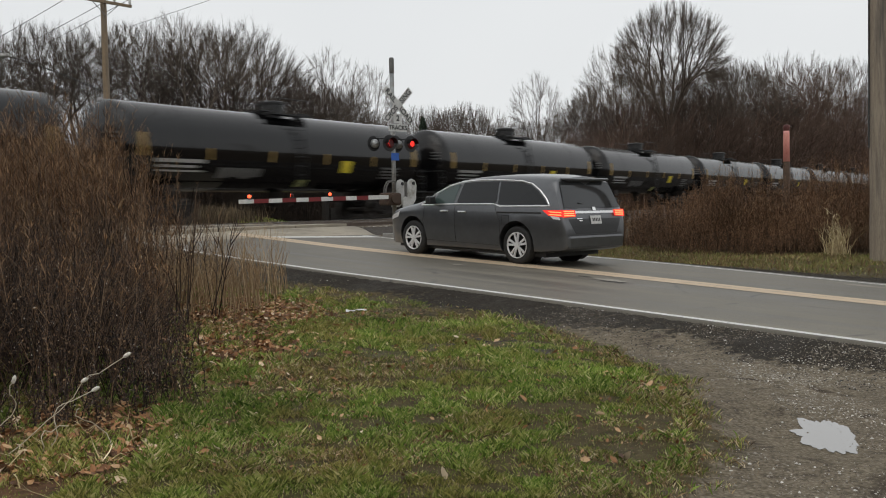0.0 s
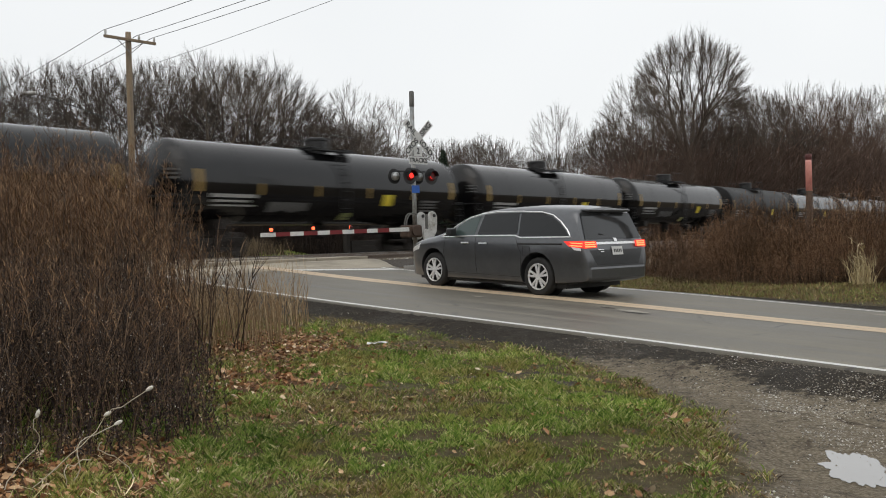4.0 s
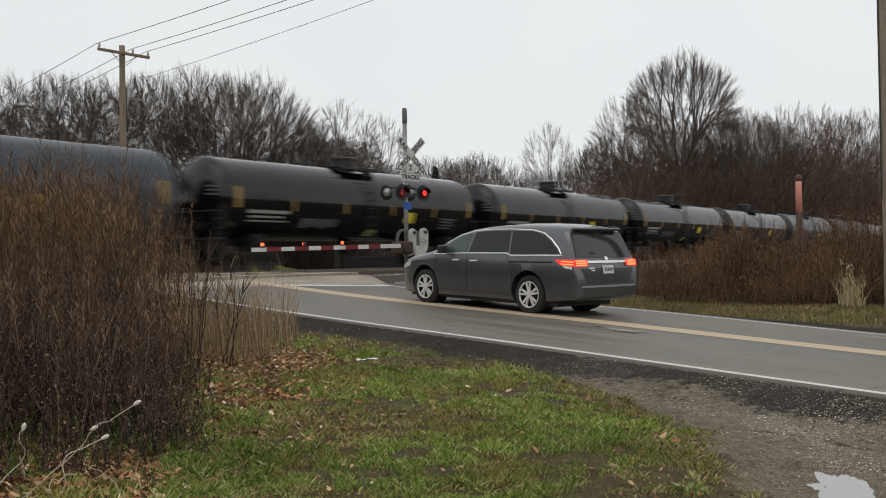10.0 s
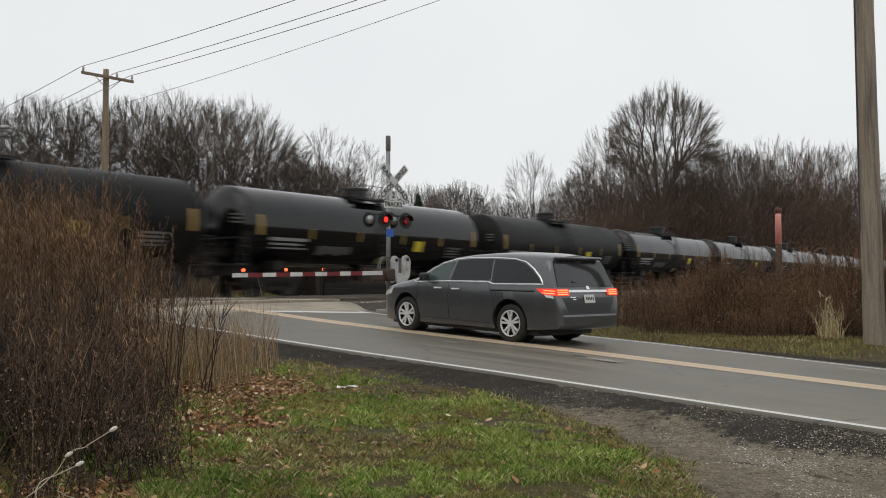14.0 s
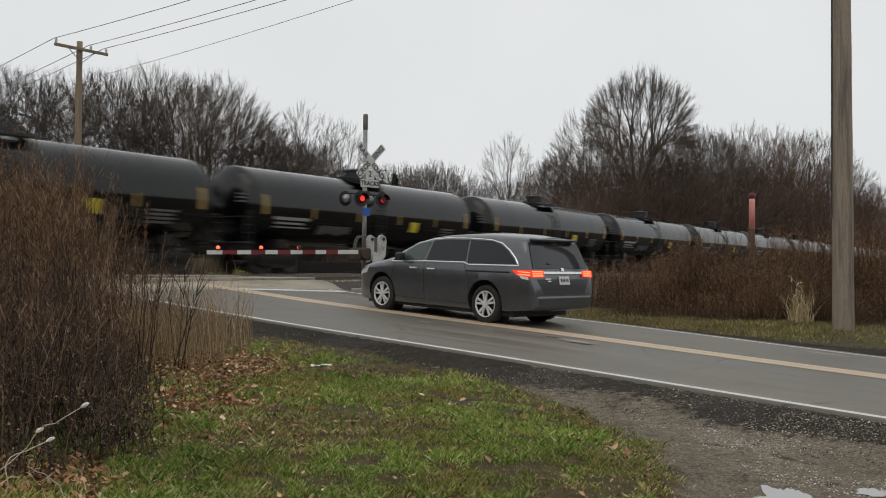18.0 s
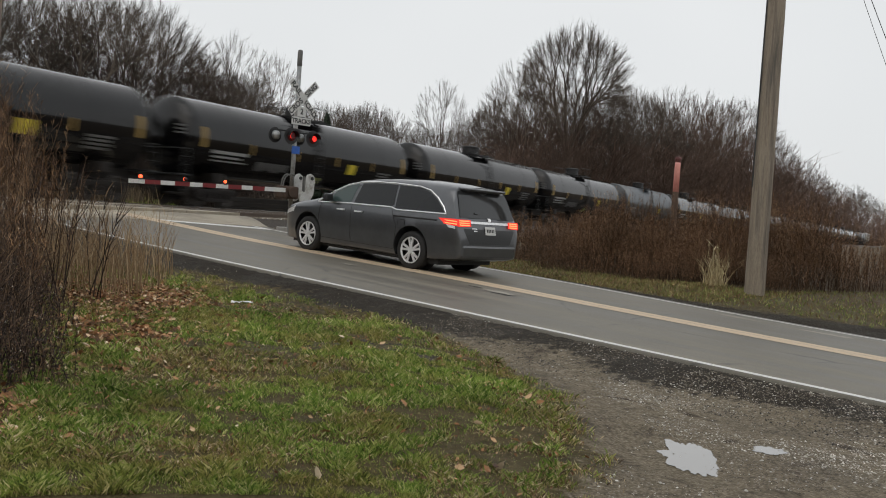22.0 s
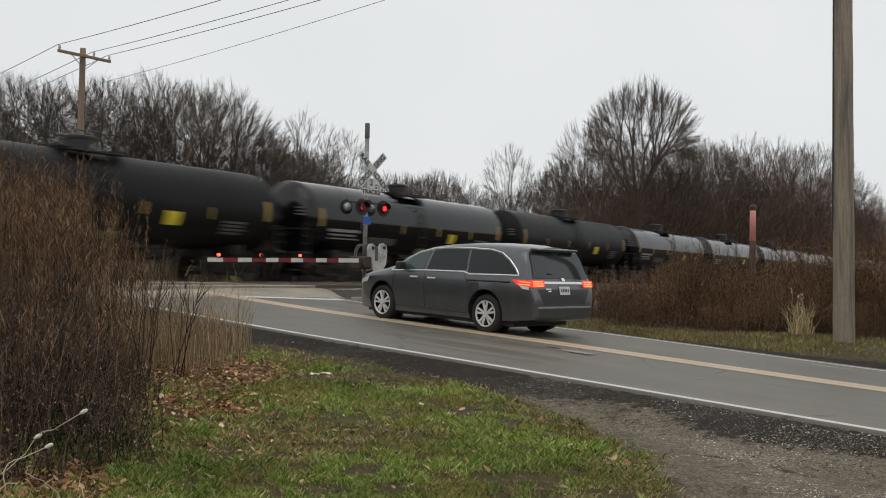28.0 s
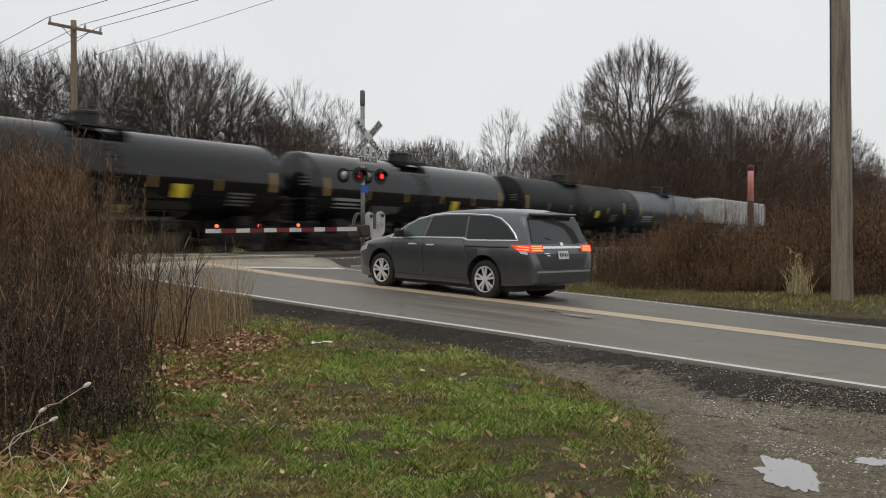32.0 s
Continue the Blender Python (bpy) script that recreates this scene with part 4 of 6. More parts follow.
    # panes and trims that follow the body's side
    def side_panel(name, poly, sy, mt, lift=0.006, parent=van, lb=""):
        bm = B()
        vs = [bm.verts.new((x, 0, z)) for x, z in poly]
        bm.faces.new(vs)
        bmesh.ops.triangulate(bm, faces=bm.faces)
        bmesh.ops.subdivide_edges(bm, edges=bm.edges, cuts=5, use_grid_fill=True)
        for v in bm.verts:
            v.co.y = sy * (van_half(v.co.x, v.co.z) + lift)
        bmesh.ops.recalc_face_normals(bm, faces=bm.faces)
        for fc in bm.faces:
            if fc.normal.y * sy < 0:
                fc.normal_flip()
        return part(name, bm, mt, parent, lb, True)

    def side_line(name, pts, sy, r, mt, lift=0.008, parent=van):
        out = []
        for (xa, za), (xb, zb) in zip(pts[:-1], pts[1:]):
            k = max(2, int(math.hypot(xb - xa, zb - za) / 0.12))
            out += [(xa + (xb - xa) * i / k, za + (zb - za) * i / k) for i in range(k)]
        out.append(pts[-1])
        bm = B()
        tube(bm, [(x, sy * (van_half(x, z) + lift), z) for x, z in out], r, 5)
        return part(name, bm, mt, parent)

    for sy in (-1, 1):
        side_panel("front_window", [(2.40, 1.12), (1.74, 1.135), (1.64, 1.53), (1.95, 1.465), (2.25, 1.32)], sy, clear, lb="greenish front side window")
        side_panel("front_quarter_pane", [(2.66, 1.095), (2.44, 1.115), (2.33, 1.285)], sy, glass, lb="small black pane before the door")
        side_panel("middle_window", [(1.66, 1.135), (0.62, 1.15), (0.55, 1.20), (0.60, 1.585), (1.20, 1.575), (1.55, 1.545)], sy, glass, lb="dark tinted sliding door window")
        side_panel("rear_side_window", [(0.50, 1.13), (-0.73, 1.16), (-0.64, 1.26), (-0.47, 1.40), (-0.27, 1.51), (-0.02, 1.565), (0.54, 1.585)], sy, glass, lb="dark tinted quarter window")
        side_line("chrome_trim", [(2.72, 1.075), (2.30, 1.325), (1.95, 1.485), (1.62, 1.56), (1.2, 1.60), (0.60, 1.61), (0.0, 1.595), (-0.29, 1.54), (-0.51, 1.42), (-0.69, 1.27), (-0.79, 1.14), (0.44, 1.105), (0.60, 1.145), (1.70, 1.12), (2.72, 1.075)], sy, 0.015, chrome, 0.010)
        side_line("slide_rail", [(0.50, 0.985), (-0.60, 1.005)], sy, 0.016, M["black"], 0.002)
        for pts in ([(1.70, 1.10), (1.66, 0.35)], [(0.58, 1.10), (0.50, 0.95), (0.40, 0.80), (0.44, 0.36)], [(2.62, 1.06), (2.66, 0.75), (2.56, 0.36)], [(2.56, 0.35), (0.46, 0.34)]):
            side_line("door_seam", pts, sy, 0.006, M["black"], -0.001)
        for xa in (1.86, 1.34):
            side_line("door_handle", [(xa, 0.975), (xa + 0.22, 0.97)], sy, 0.018, chrome, 0.03)
        bm = B()
        box(bm, 2.24, 2.38, min(sy * 0.98, sy * 1.19), max(sy * 0.98, sy * 1.19), 1.10, 1.27, 0.045)
        part("mirror", bm, M["gate_dark"], van, "dark door mirror")
        side_panel("headlight", [(3.52, 0.80), (3.86, 0.72), (3.84, 0.80), (3.45, 0.93)], sy, alloy, lb="clear headlight")

    # tail
    def tail_panel(name, poly, mt, lift=0.006, parent=van, lb=""):
        bm = B()
        bm.faces.new([bm.verts.new((0, y, z)) for y, z in poly])
        bmesh.ops.triangulate(bm, faces=bm.faces)
        bmesh.ops.subdivide_edges(bm, edges=bm.edges, cuts=5, use_grid_fill=True)
        for v in bm.verts:
            v.co.x = van_rear(v.co.z) - lift + 0.10 * max(abs(v.co.y) - 0.55, 0) ** 1.5
        bmesh.ops.recalc_face_normals(bm, faces=bm.faces)
        for fc in bm.faces:
            if fc.normal.x > 0:
                fc.normal_flip()
        return part(name, bm, mt, parent, lb, True)

    tail_panel("rear_window", [(-0.84, 1.10), (0.84, 1.10), (0.73, 1.585), (-0.73, 1.585)], rear, 0.012, van, "dark tinted rear window")
    tail_panel("tailgate_trim", [(-0.62, 1.0), (0.62, 1.0), (0.62, 1.045), (-0.62, 1.045)], chrome, 0.02, van, "chrome tailgate strip")
    brake = glow("brake_light", (1.0, 0.035, 0.02), 0.75, (0.3, 0.01, 0.01))
    amber = glow("brake_light_core", (1.0, 0.16, 0.05), 3.0, (0.4, 0.05, 0.01))
    for sy in (-1, 1):
        p = tail_panel("tail_light", [(sy * 0.58, 0.945), (sy * 0.94, 0.93), (sy * 0.95, 1.065), (sy * 0.58, 1.065)], brake, 0.022, van, "lit red brake light")
        for z in (0.965, 1.003, 1.041):
            tail_panel("light_core", [(sy * 0.62, z - 0.010), (sy * 0.90, z - 0.010), (sy * 0.90, z + 0.010), (sy * 0.62, z + 0.010)], amber, 0.03, p)
        side_panel("side_tail_light", [(-1.12, 0.935), (-0.80, 0.955), (-0.64, 1.055), (-1.07, 1.07)], sy, brake, 0.010, van, "lit red side tail light")
        for z in (0.975, 1.022):
            side_panel("light_core", [(-1.08, z - 0.010), (-0.84, z - 0.004), (-0.78, z + 0.014), (-1.07, z + 0.010)], sy, amber, 0.016, van, "bright lamp strip")
        side_panel("reverse_light", [(-1.06, 0.885), (-0.90, 0.90), (-0.82, 0.965), (-1.04, 0.935)], sy, alloy, 0.009, van, "clear reversing light")
    plate = tail_panel("licence_plate", [(-0.16, 0.80), (0.16, 0.80), (0.16, 0.955), (-0.16, 0.955)], M["white"], 0.02, van, "white licence plate with dark bars")
    for k in range(5):
        tail_panel("plate_bar", [(-0.12 + k * 0.05, 0.85), (-0.09 + k * 0.05, 0.85), (-0.09 + k * 0.05, 0.91), (-0.12 + k * 0.05, 0.91)], M["black"], 0.024, plate)
    # dark sheet: the shade on the slanting lower tailgate is put into its colour
    tail_panel("lower_tailgate_panel", [(-0.62, 0.62), (0.62, 0.62), (0.80, 0.90), (-0.80, 0.90)], M["gate_dark"], 0.008, van, "lower tailgate with its shade put into the colour")
    tail_panel("badge", [(-0.045, 1.055), (0.045, 1.055), (0.045, 1.115), (-0.045, 1.115)], chrome, 0.022, van, "small chrome badge")
    for k, wd in ((0, 0.16), (1, 0.10)):
        tail_panel("model_lettering_bar", [(0.40, 0.90 - 0.04 * k), (0.40 + wd, 0.90 - 0.04 * k), (0.40 + wd, 0.915 - 0.04 * k), (0.40, 0.915 - 0.04 * k)], chrome, 0.02, van, "small chrome lettering bar")
    bm = B()
    tube(bm, [(-1.02, 0.05, 1.14), (-1.04, 0.42, 1.19)], 0.014)
    part("rear_wiper", bm, M["black"], van)
    bm = B()
    box(bm, -1.185, -0.90, -0.84, 0.84, 0.35, 0.60, 0.05)
    part("rear_bumper", bm, paint_m, van)
    bm = B()
    box(bm, -0.945, -0.74, -0.64, 0.64, 1.605, 1.66, 0.025)
    part("roof_spoiler", bm, paint_m, van)
    side_line("fuel_door_seam", [(0.36, 0.93), (0.18, 0.93), (0.18, 0.76), (0.36, 0.76), (0.36, 0.93)], 1, 0.004, M["black"], -0.001)
    bm = B()
    box(bm, -0.6, 3.6, -0.8, 0.8, 0.16, 0.26)
    part("underbody", bm, M["black"], van)
    return van


make_van()


# ---- crossing signal with gate
SIG = (-1.49, 27.96)


def letters(text, size, mat, m, parent, name="lettering"):
    cu = bpy.data.curves.new(name, "FONT")
    cu.body, cu.size, cu.align_x, cu.align_y, cu.extrude, cu.offset = text, size, "CENTER", "CENTER", 0.002, 0.006
    tmp = new("tmp_text", cu)
    bpy.context.view_layer.update()
    me = bpy.data.meshes.new_from_object(tmp.evaluated_get(bpy.context.evaluated_depsgraph_get()))
    bpy.data.objects.remove(tmp)
    me.materials.clear()
    ob = link(name, me, mat, parent)
    ob.matrix_basis = m
    return ob


LIT = glow("lamp_lit", (1.0, 0.025, 0.015), 1.6, (0.4, 0.01, 0.01))
LIT_CORE = glow("lamp_core", (1.0, 0.07, 0.02), 3.5, (0.5, 0.1, 0.05))
UNLIT = glow("lamp_unlit", (0.5, 0.0, 0.0), 0.02, (0.06, 0.005, 0.005))
DRUMS = []


def make_signal():
    """Local frame: -y faces the waiting traffic, x to its right."""
    z0 = 0.80
    m = Matrix.Translation((SIG[0], SIG[1], z0)) @ Matrix.Rotation(-RAZ - radians(2), 4, "Z")
    sg = thing("crossing_signal", m, "railroad crossing signal mast with crossbuck and red flashers", "crossing signal")
    bm = B()
    lathe(bm, [(-0.3, 0.068), (5.0, 0.068)], "Z", 16)
    part("mast", bm, M["galv"], sg, "galvanised steel mast", True)
    bm = B()
    lathe(bm, [(4.94, 0.068), (4.96, 0.078), (5.38, 0.078), (5.42, 0.06)], "Z", 14)
    part("bell", bm, M["galv_dark"], sg, "dark weathered housing on the mast top", True)
    bm = B()
    box(bm, -0.28, 0.28, -0.28, 0.28, -0.45, 0.06, 0.02)
    part("foundation", bm, surf("concrete", (0.25, 0.24, 0.22), (0.38, 0.37, 0.35), 4, 0.9), sg, "grey concrete foundation")
    # crossbuck
    for ang, word in ((45, "CROSSING"), (-45, "RAILROAD")):
        bm = B()
        y = -0.13 if ang < 0 else -0.155
        box(bm, -0.69, 0.69, y - 0.008, y + 0.008, -0.115, 0.115, 0.004)
        b = part("crossbuck_blade", bm, M["white"], sg, "white reflective crossbuck blade")
        b.matrix_basis = Matrix.Translation((0.11, 0, 3.98)) @ Matrix.Rotation(radians(-ang), 4, "Y")
        half = word[:4], word[4:]
        for w, xx in ((half[0], -0.385), (half[1], 0.385)):
            letters(w, 0.235, M["black"], Matrix.Translation((xx, y - 0.010, 0)) @ Matrix.Rotation(math.pi / 2, 4, "X"), b)
    bm = B()
    box(bm, -0.05, 0.27, -0.118, -0.104, 3.42, 3.72, 0.004)
    q = part("number_plate_sign", bm, M["white"], sg, "small white sign reading 2")
    letters("2", 0.24, M["black"], Matrix.Translation((0.11, -0.121, 3.57)) @ Matrix.Rotation(math.pi / 2, 4, "X"), q)
    bm = B()
    box(bm, -0.25, 0.47, -0.118, -0.104, 3.17, 3.40, 0.004)
    q = part("tracks_sign", bm, M["white"], sg, "white sign reading TRACKS")
    letters("TRACKS", 0.19, M["black"], Matrix.Translation((0.11, -0.121, 3.285)) @ Matrix.Rotation(math.pi / 2, 4, "X"), q)
    # flashers
    bm = B()
    cyl(bm, (-0.70, -0.05, 2.95), (0.62, -0.05, 2.95), 0.022, None, 8)
    box(bm, -0.12, 0.12, -0.1, 0.1, 2.80, 3.05, 0.02)
    part("cross_arm", bm, M["black"], sg)
    for xx, lamp in ((-0.29, 0), (0.54, 1)):
        bm = B()
        cyl(bm, (xx, -0.20, 2.80), (xx, -0.185, 2.80), 0.25, None, 32)
        bk = part("backboard", bm, M["black"], sg, "black round flasher backboard")
        bm = B()
        lathe(bm, [(-0.21, 0.11), (-0.19, 0.155), (-0.02, 0.13), (0.0, 0.05)], "Y", 20)
        bmesh.ops.translate(bm, verts=bm.verts, vec=(xx, -0.01, 2.80))
        part("lamp_case", bm, M["black"], bk)
        bm = B()
        rims = [[bm.verts.new((xx + 0.165 * math.cos(math.pi * k / 9), y, 2.80 + 0.165 * math.sin(math.pi * k / 9))) for k in range(10)] for y in (-0.20, -0.38)]
        for k in range(9):
            bm.faces.new((rims[0][k], rims[0][k + 1], rims[1][k + 1], rims[1][k]))
        bmesh.ops.solidify(bm, geom=bm.faces, thickness=0.006)
        part("hood", bm, M["black"], bk)
        bm = B()
        lathe(bm, [(-0.005, 0.15), (0.0, 0.152), (0.012, 0.13), (0.02, 0.05)], "Y", 24)
        bmesh.ops.scale(bm, vec=(1, -1, 1), verts=bm.verts)
        lens = part("lens", bm, UNLIT, bk, "dark red lens")
        lens.location = (xx, -0.222, 2.80)
        # drum with a lit and a dark face
        bm = B()
        vs = []
        for sgn, mt in ((-1, 0), (1, 1)):
            ring = [bm.verts.new((0.082 * math.cos(2 * math.pi * k / 24), sgn * 0.008, 0.082 * math.sin(2 * math.pi * k / 24))) for k in range(24)]
            fc = bm.faces.new(ring if sgn < 0 else ring[::-1])
            fc.material_index = mt
        bmesh.ops.recalc_face_normals(bm, faces=bm.faces)
        d = part("bulb", bm, LIT, bk, "red lamp")
        d.data.materials.append(UNLIT)
        d.location = (xx, -0.26, 2.80)
        DRUMS.append((d, lamp))
    # back flashers facing the other way
    for xx in (-0.62, 0.29):
        bm = B()
        cyl(bm, (xx, 0.16, 2.80), (xx, 0.175, 2.80), 0.23, None, 28)
        bk = part("backboard", bm, M["black"], sg, "black round flasher backboard")
        bm = B()
        lathe(bm, [(0.15, 0.135), (0.06, 0.125), (0.0, 0.085), (-0.03, 0.03)], "Y", 20)
        bmesh.ops.translate(bm, verts=bm.verts, vec=(xx, 0.0, 2.80))
        part("lamp_case", bm, M["galv"], bk, "silver back of a flasher lamp")
    bm = B()
    box(bm, -0.15, 0.15, -0.09, -0.08, 2.29, 2.52, 0.003)
    part("notice_sign", bm, M["blue"], sg, "small blue emergency notice sign")
    # gate mechanism, counterweight and arm
    bm = B()
    box(bm, -0.55, 0.02, -0.36, 0.08, 0.92, 1.30, 0.06)
    cyl(bm, (-0.26, -0.42, 1.12), (-0.26, 0.14, 1.12), 0.15, None, 16)
    mech = part("gate_mechanism", bm, M["rust_box"], sg, "rusty brown gate motor box")
    outline = [(0.00, 0.86), (0.26, 0.86), (0.40, 0.94), (0.50, 1.10), (0.53, 1.52), (0.48, 1.66), (0.36, 1.72), (0.24, 1.68), (0.17, 1.52), (0.15, 1.22), (0.00, 1.10)]
    for y in (-0.42, 0.13):
        bm = B()
        lo, hi = ([bm.verts.new((x, y + d, z)) for x, z in outline] for d in (-0.03, 0.03))
        bm.faces.new(lo)
        bm.faces.new(hi[::-1])
        for k in range(len(outline)):
            q = (k + 1) % len(outline)
            bm.faces.new((lo[q], lo[k], hi[k], hi[q]))
        bmesh.ops.recalc_face_normals(bm, faces=bm.faces)
        bmesh.ops.bevel(bm, geom=list(bm.edges), offset=0.008, segments=1, affect="EDGES")
        cw = part("counterweight", bm, M["alu"], mech, "dirty white counterweight plate")
        bm = B()
        cyl(bm, (0.40, y - 0.05, 1.58), (0.40, y + 0.05, 1.58), 0.055, None, 14)
        part("bolt", bm, M["black"], cw)
        bm = B()
        box(bm, 0.10, 0.15, y - 0.05, y + 0.05, 1.16, 1.62, 0.012)
        part("weight_bar", bm, M["galv_dark"], cw)
    for k in range(2):
        bm = B()
        arc = [(-0.22 - 0.05 * k + (0.26 - 0.06 * k) * math.cos(t), -0.20 + 0.1 * k, 1.30 + 0.36 * math.sin(t)) for t in np.linspace(math.pi * 0.35, math.pi * 1.0, 8)]
        tube(bm, arc, 0.022, 8)
        part("conduit", bm, M["galv_dark"], mech)
    # the arm drops slightly towards its tip
    arm = new("gate_arm")
    arm.parent = sg
    tip = Vector(GATE_TIP) - Vector((SIG[0], SIG[1], z0))
    tip = (Matrix.Rotation(RAZ + radians(2), 3, "Z") @ tip)
    base = Vector((-0.50, -0.35, 1.17))
    d = tip - base
    ln = d.length
    arm.matrix_basis = Matrix.Translation(base) @ d.to_track_quat("X", "Z").to_matrix().to_4x4()
    cuts = [0, 0.15, 0.235, 0.31, 0.40, 0.48, 0.565, 0.645, 0.735, 0.82, 0.91, 1.0]
    for k, (f0, f1) in enumerate(zip(cuts[:-1], cuts[1:])):
        bm = B()
        h = 0.062 - 0.008 * f0
        box(bm, ln * f0, ln * f1, -0.012, 0.012, -h, h)
        part("arm_stripe", bm, M["white"] if k % 2 == 0 else M["red"], arm, "white reflective stripe" if k % 2 == 0 else "red reflective stripe")
    for f, lamp in ((0.935, 2), (0.672, 0), (0.42, 1)):
        bm = B()
        box(bm, ln * f - 0.05, ln * f + 0.05, -0.05, 0.05, 0.05, 0.09, 0.01)
        bs = part("lamp_base", bm, M["black"], arm)
        bm = B()
        lathe(bm, [(-0.05, 0.015), (-0.038, 0.040), (0.0, 0.047), (0.038, 0.040), (0.05, 0.015)], "Y", 14)
        for fc in bm.faces:
            fc.material_index = 0 if fc.calc_center_median().y > 0 else 1
        lp = part("arm_lamp", bm, LIT_CORE, bs, "small red gate lamp", True)
        lp.data.materials.append(LIT_CORE if lamp == 2 else UNLIT)
        lp.location = (ln * f, 0, 0.132)
        if lamp < 2:
            DRUMS.append((lp, lamp))
    return sg


GATE_TIP = (-5.42, 24.15, 1.875)
make_signal()


# ---- utility poles and wires
def make_pole(x, y, h, r0, r1, mat, arm_dir, label, arms=True, lean=(0, 0)):
    z = ground_z(x, y)
    po = thing("utility_pole", Matrix.Translation((x, y, z)) @ Matrix.Rotation(radians(lean[0]), 4, "Y"), label, "utility pole", "utility poles")
    bm = B()
    n = 18
    lathe(bm, [(-0.4, r0 * 1.03)] + [(h * k / n, r0 + (r1 - r0) * k / n + 0.004 * math.sin(k * 2.3)) for k in range(n + 1)], "Z", 20)
    part("shaft", bm, mat, po, "", True)
    if arms:
        q = Matrix.Rotation(arm_dir, 4, "Z")
        bm = B()
        box(bm, -1.22, 1.22, -r1 - 0.10, -r1, h - 0.42, h - 0.30, 0.01)
        bmesh.ops.transform(bm, matrix=q, verts=bm.verts)
        part("crossarm", bm, mat, po, "wooden crossarm")
        for sx in (-1, 1):
            bm = B()
            tube(bm, [(sx * 0.6, -r1 - 0.06, h - 0.42), (0, -r1 - 0.06, h - 0.95)], 0.018)
            bmesh.ops.transform(bm, matrix=q, verts=bm.verts)
            part("brace", bm, M["galv"], po)
        for xx in (-1.15, 0.42, 1.15):
            bm = B()
            lathe(bm, [(h - 0.30, 0.03), (h - 0.22, 0.055), (h - 0.12, 0.05), (h - 0.08, 0.02)], "Z", 10)
            bmesh.ops.translate(bm, verts=bm.verts, vec=(xx, -r1 - 0.05, 0))
            bmesh.ops.transform(bm, matrix=q, verts=bm.verts)
            part("insulator", bm, M["alu"], po, "grey pin insulator")
    return po


UP_A, UP_B, UP_C = (-14.4, 39.4), (9.33, 19.36), (-38.2, 59.5)
UP_D = (23.45, 36.05)
wdir = math.atan2(UP_B[1] - UP_A[1], UP_B[0] - UP_A[0]) + math.pi / 2
pole_a = make_pole(*UP_A, 9.77, 0.17, 0.12, M["pole_tan"], wdir, "tan wooden utility pole with one crossarm")
pole_b = make_pole(*UP_B, 12.2, 0.225, 0.165, M["pole_wood"], wdir, "thick weathered grey wooden utility pole", lean=(-0.5, 0))
bm = B()
tube(bm, [(-0.233, 0.02, 2.4), (-0.225, 0.02, 4.0), (-0.212, 0.02, 6.5), (-0.198, 0.02, 9.0)], 0.016, 6)
part("ground_wire", bm, M["wire"], pole_b, "black cable stapled to the pole")
pole_c = make_pole(*UP_C, max(8.1 - ground_z(*UP_C), 3.5), 0.17, 0.12, M["pole_tan"], wdir, "distant wooden utility pole")
pole_d = make_pole(*UP_D, 11.2, 0.2, 0.15, M["pole_wood"], wdir, "weathered wooden utility pole by the road")


def make_wires():
    ws = thing("overhead_wires", Matrix(), "thin black overhead wires strung between the poles", "wires")
    arm = Vector((math.cos(wdir), math.sin(wdir), 0))
    zc, za, zb, zd = (8.0, ground_z(*UP_A) + 9.77, ground_z(*UP_B) + 12.2, ground_z(*UP_D))
    rows = [((-1.15, -0.08), (-1.15, -0.08), (-1.15, -0.88), (0.25, 7.6)), ((0.42, -0.08), (0.42, -0.08), (0.42, -0.70), (0.25, 9.1)),
            ((1.15, -0.08), (1.15, -0.08), (1.15, -0.65), (0.25, 10.4)), ((0.9, -2.0), (1.0, -1.3), (0.3, -1.18), (-0.25, 6.6))]
    for row in rows:
        ends = [Vector((*q, z + dz)) + arm * o for q, z, (o, dz) in zip((UP_C, UP_A, UP_B, UP_D), (zc, za, zb, zd), row)]
        for pa, pb in zip(ends[:-1], ends[1:]):
            sag = 0.008 * (pb - pa).length
            pts = [pa.lerp(pb, k / 16) - Vector((0, 0, sag * 4 * (k / 16) * (1 - k / 16))) for k in range(17)]
            bm = B()
            tube(bm, pts, 0.013 if row[0][1] > -1 else 0.009, 5)
            part("wire", bm, M["wire"], ws)
        bm = B()
        cyl(bm, ends[3] + Vector((0, 0, -0.16)), ends[3] + Vector((0, 0, 0.16)), 0.07, 0.05, 10)
        cyl(bm, ends[3] + Vector((0, 0, -0.02)), ends[3] + Vector((0.3, 0, -0.02)), 0.03, None, 8)
        part("insulator", bm, M["black"], ws, "black post insulator")


make_wires()


# ---- pink-topped marker post behind the weeds
def make_marker():
    x, y = 27.0 * math.sin(radians(20.7)), 27.0 * math.cos(radians(20.7))
    z = ground_z(x, y)
    po = thing("marker_post", Matrix.Translation((x, y, z)), "wooden marker post with a faded pink sleeve", "post")
    h = 1.6 + 27 * math.tan(radians(4.5)) - z
    bm = B()
    lathe(bm, [(-0.3, 0.10), (h - 1.0, 0.085), (h - 0.2, 0.075)], "Z", 14)
    part("shaft", bm, M["bark_brown"], po)
    bm = B()
    lathe(bm, [(h - 1.02, 0.088), (h - 0.24, 0.080), (h - 0.16, 0.076)], "Z", 14)
    part("sleeve", bm, M["pink"], po, "faded pink plastic sleeve", True)
    bm = B()
    lathe(bm, [(h - 0.17, 0.08), (h - 0.08, 0.098), (h - 0.02, 0.085), (h, 0.03)], "Z", 14)
    part("cap", bm, M["cap_red"], po, "dark weathered red cap")


make_marker()


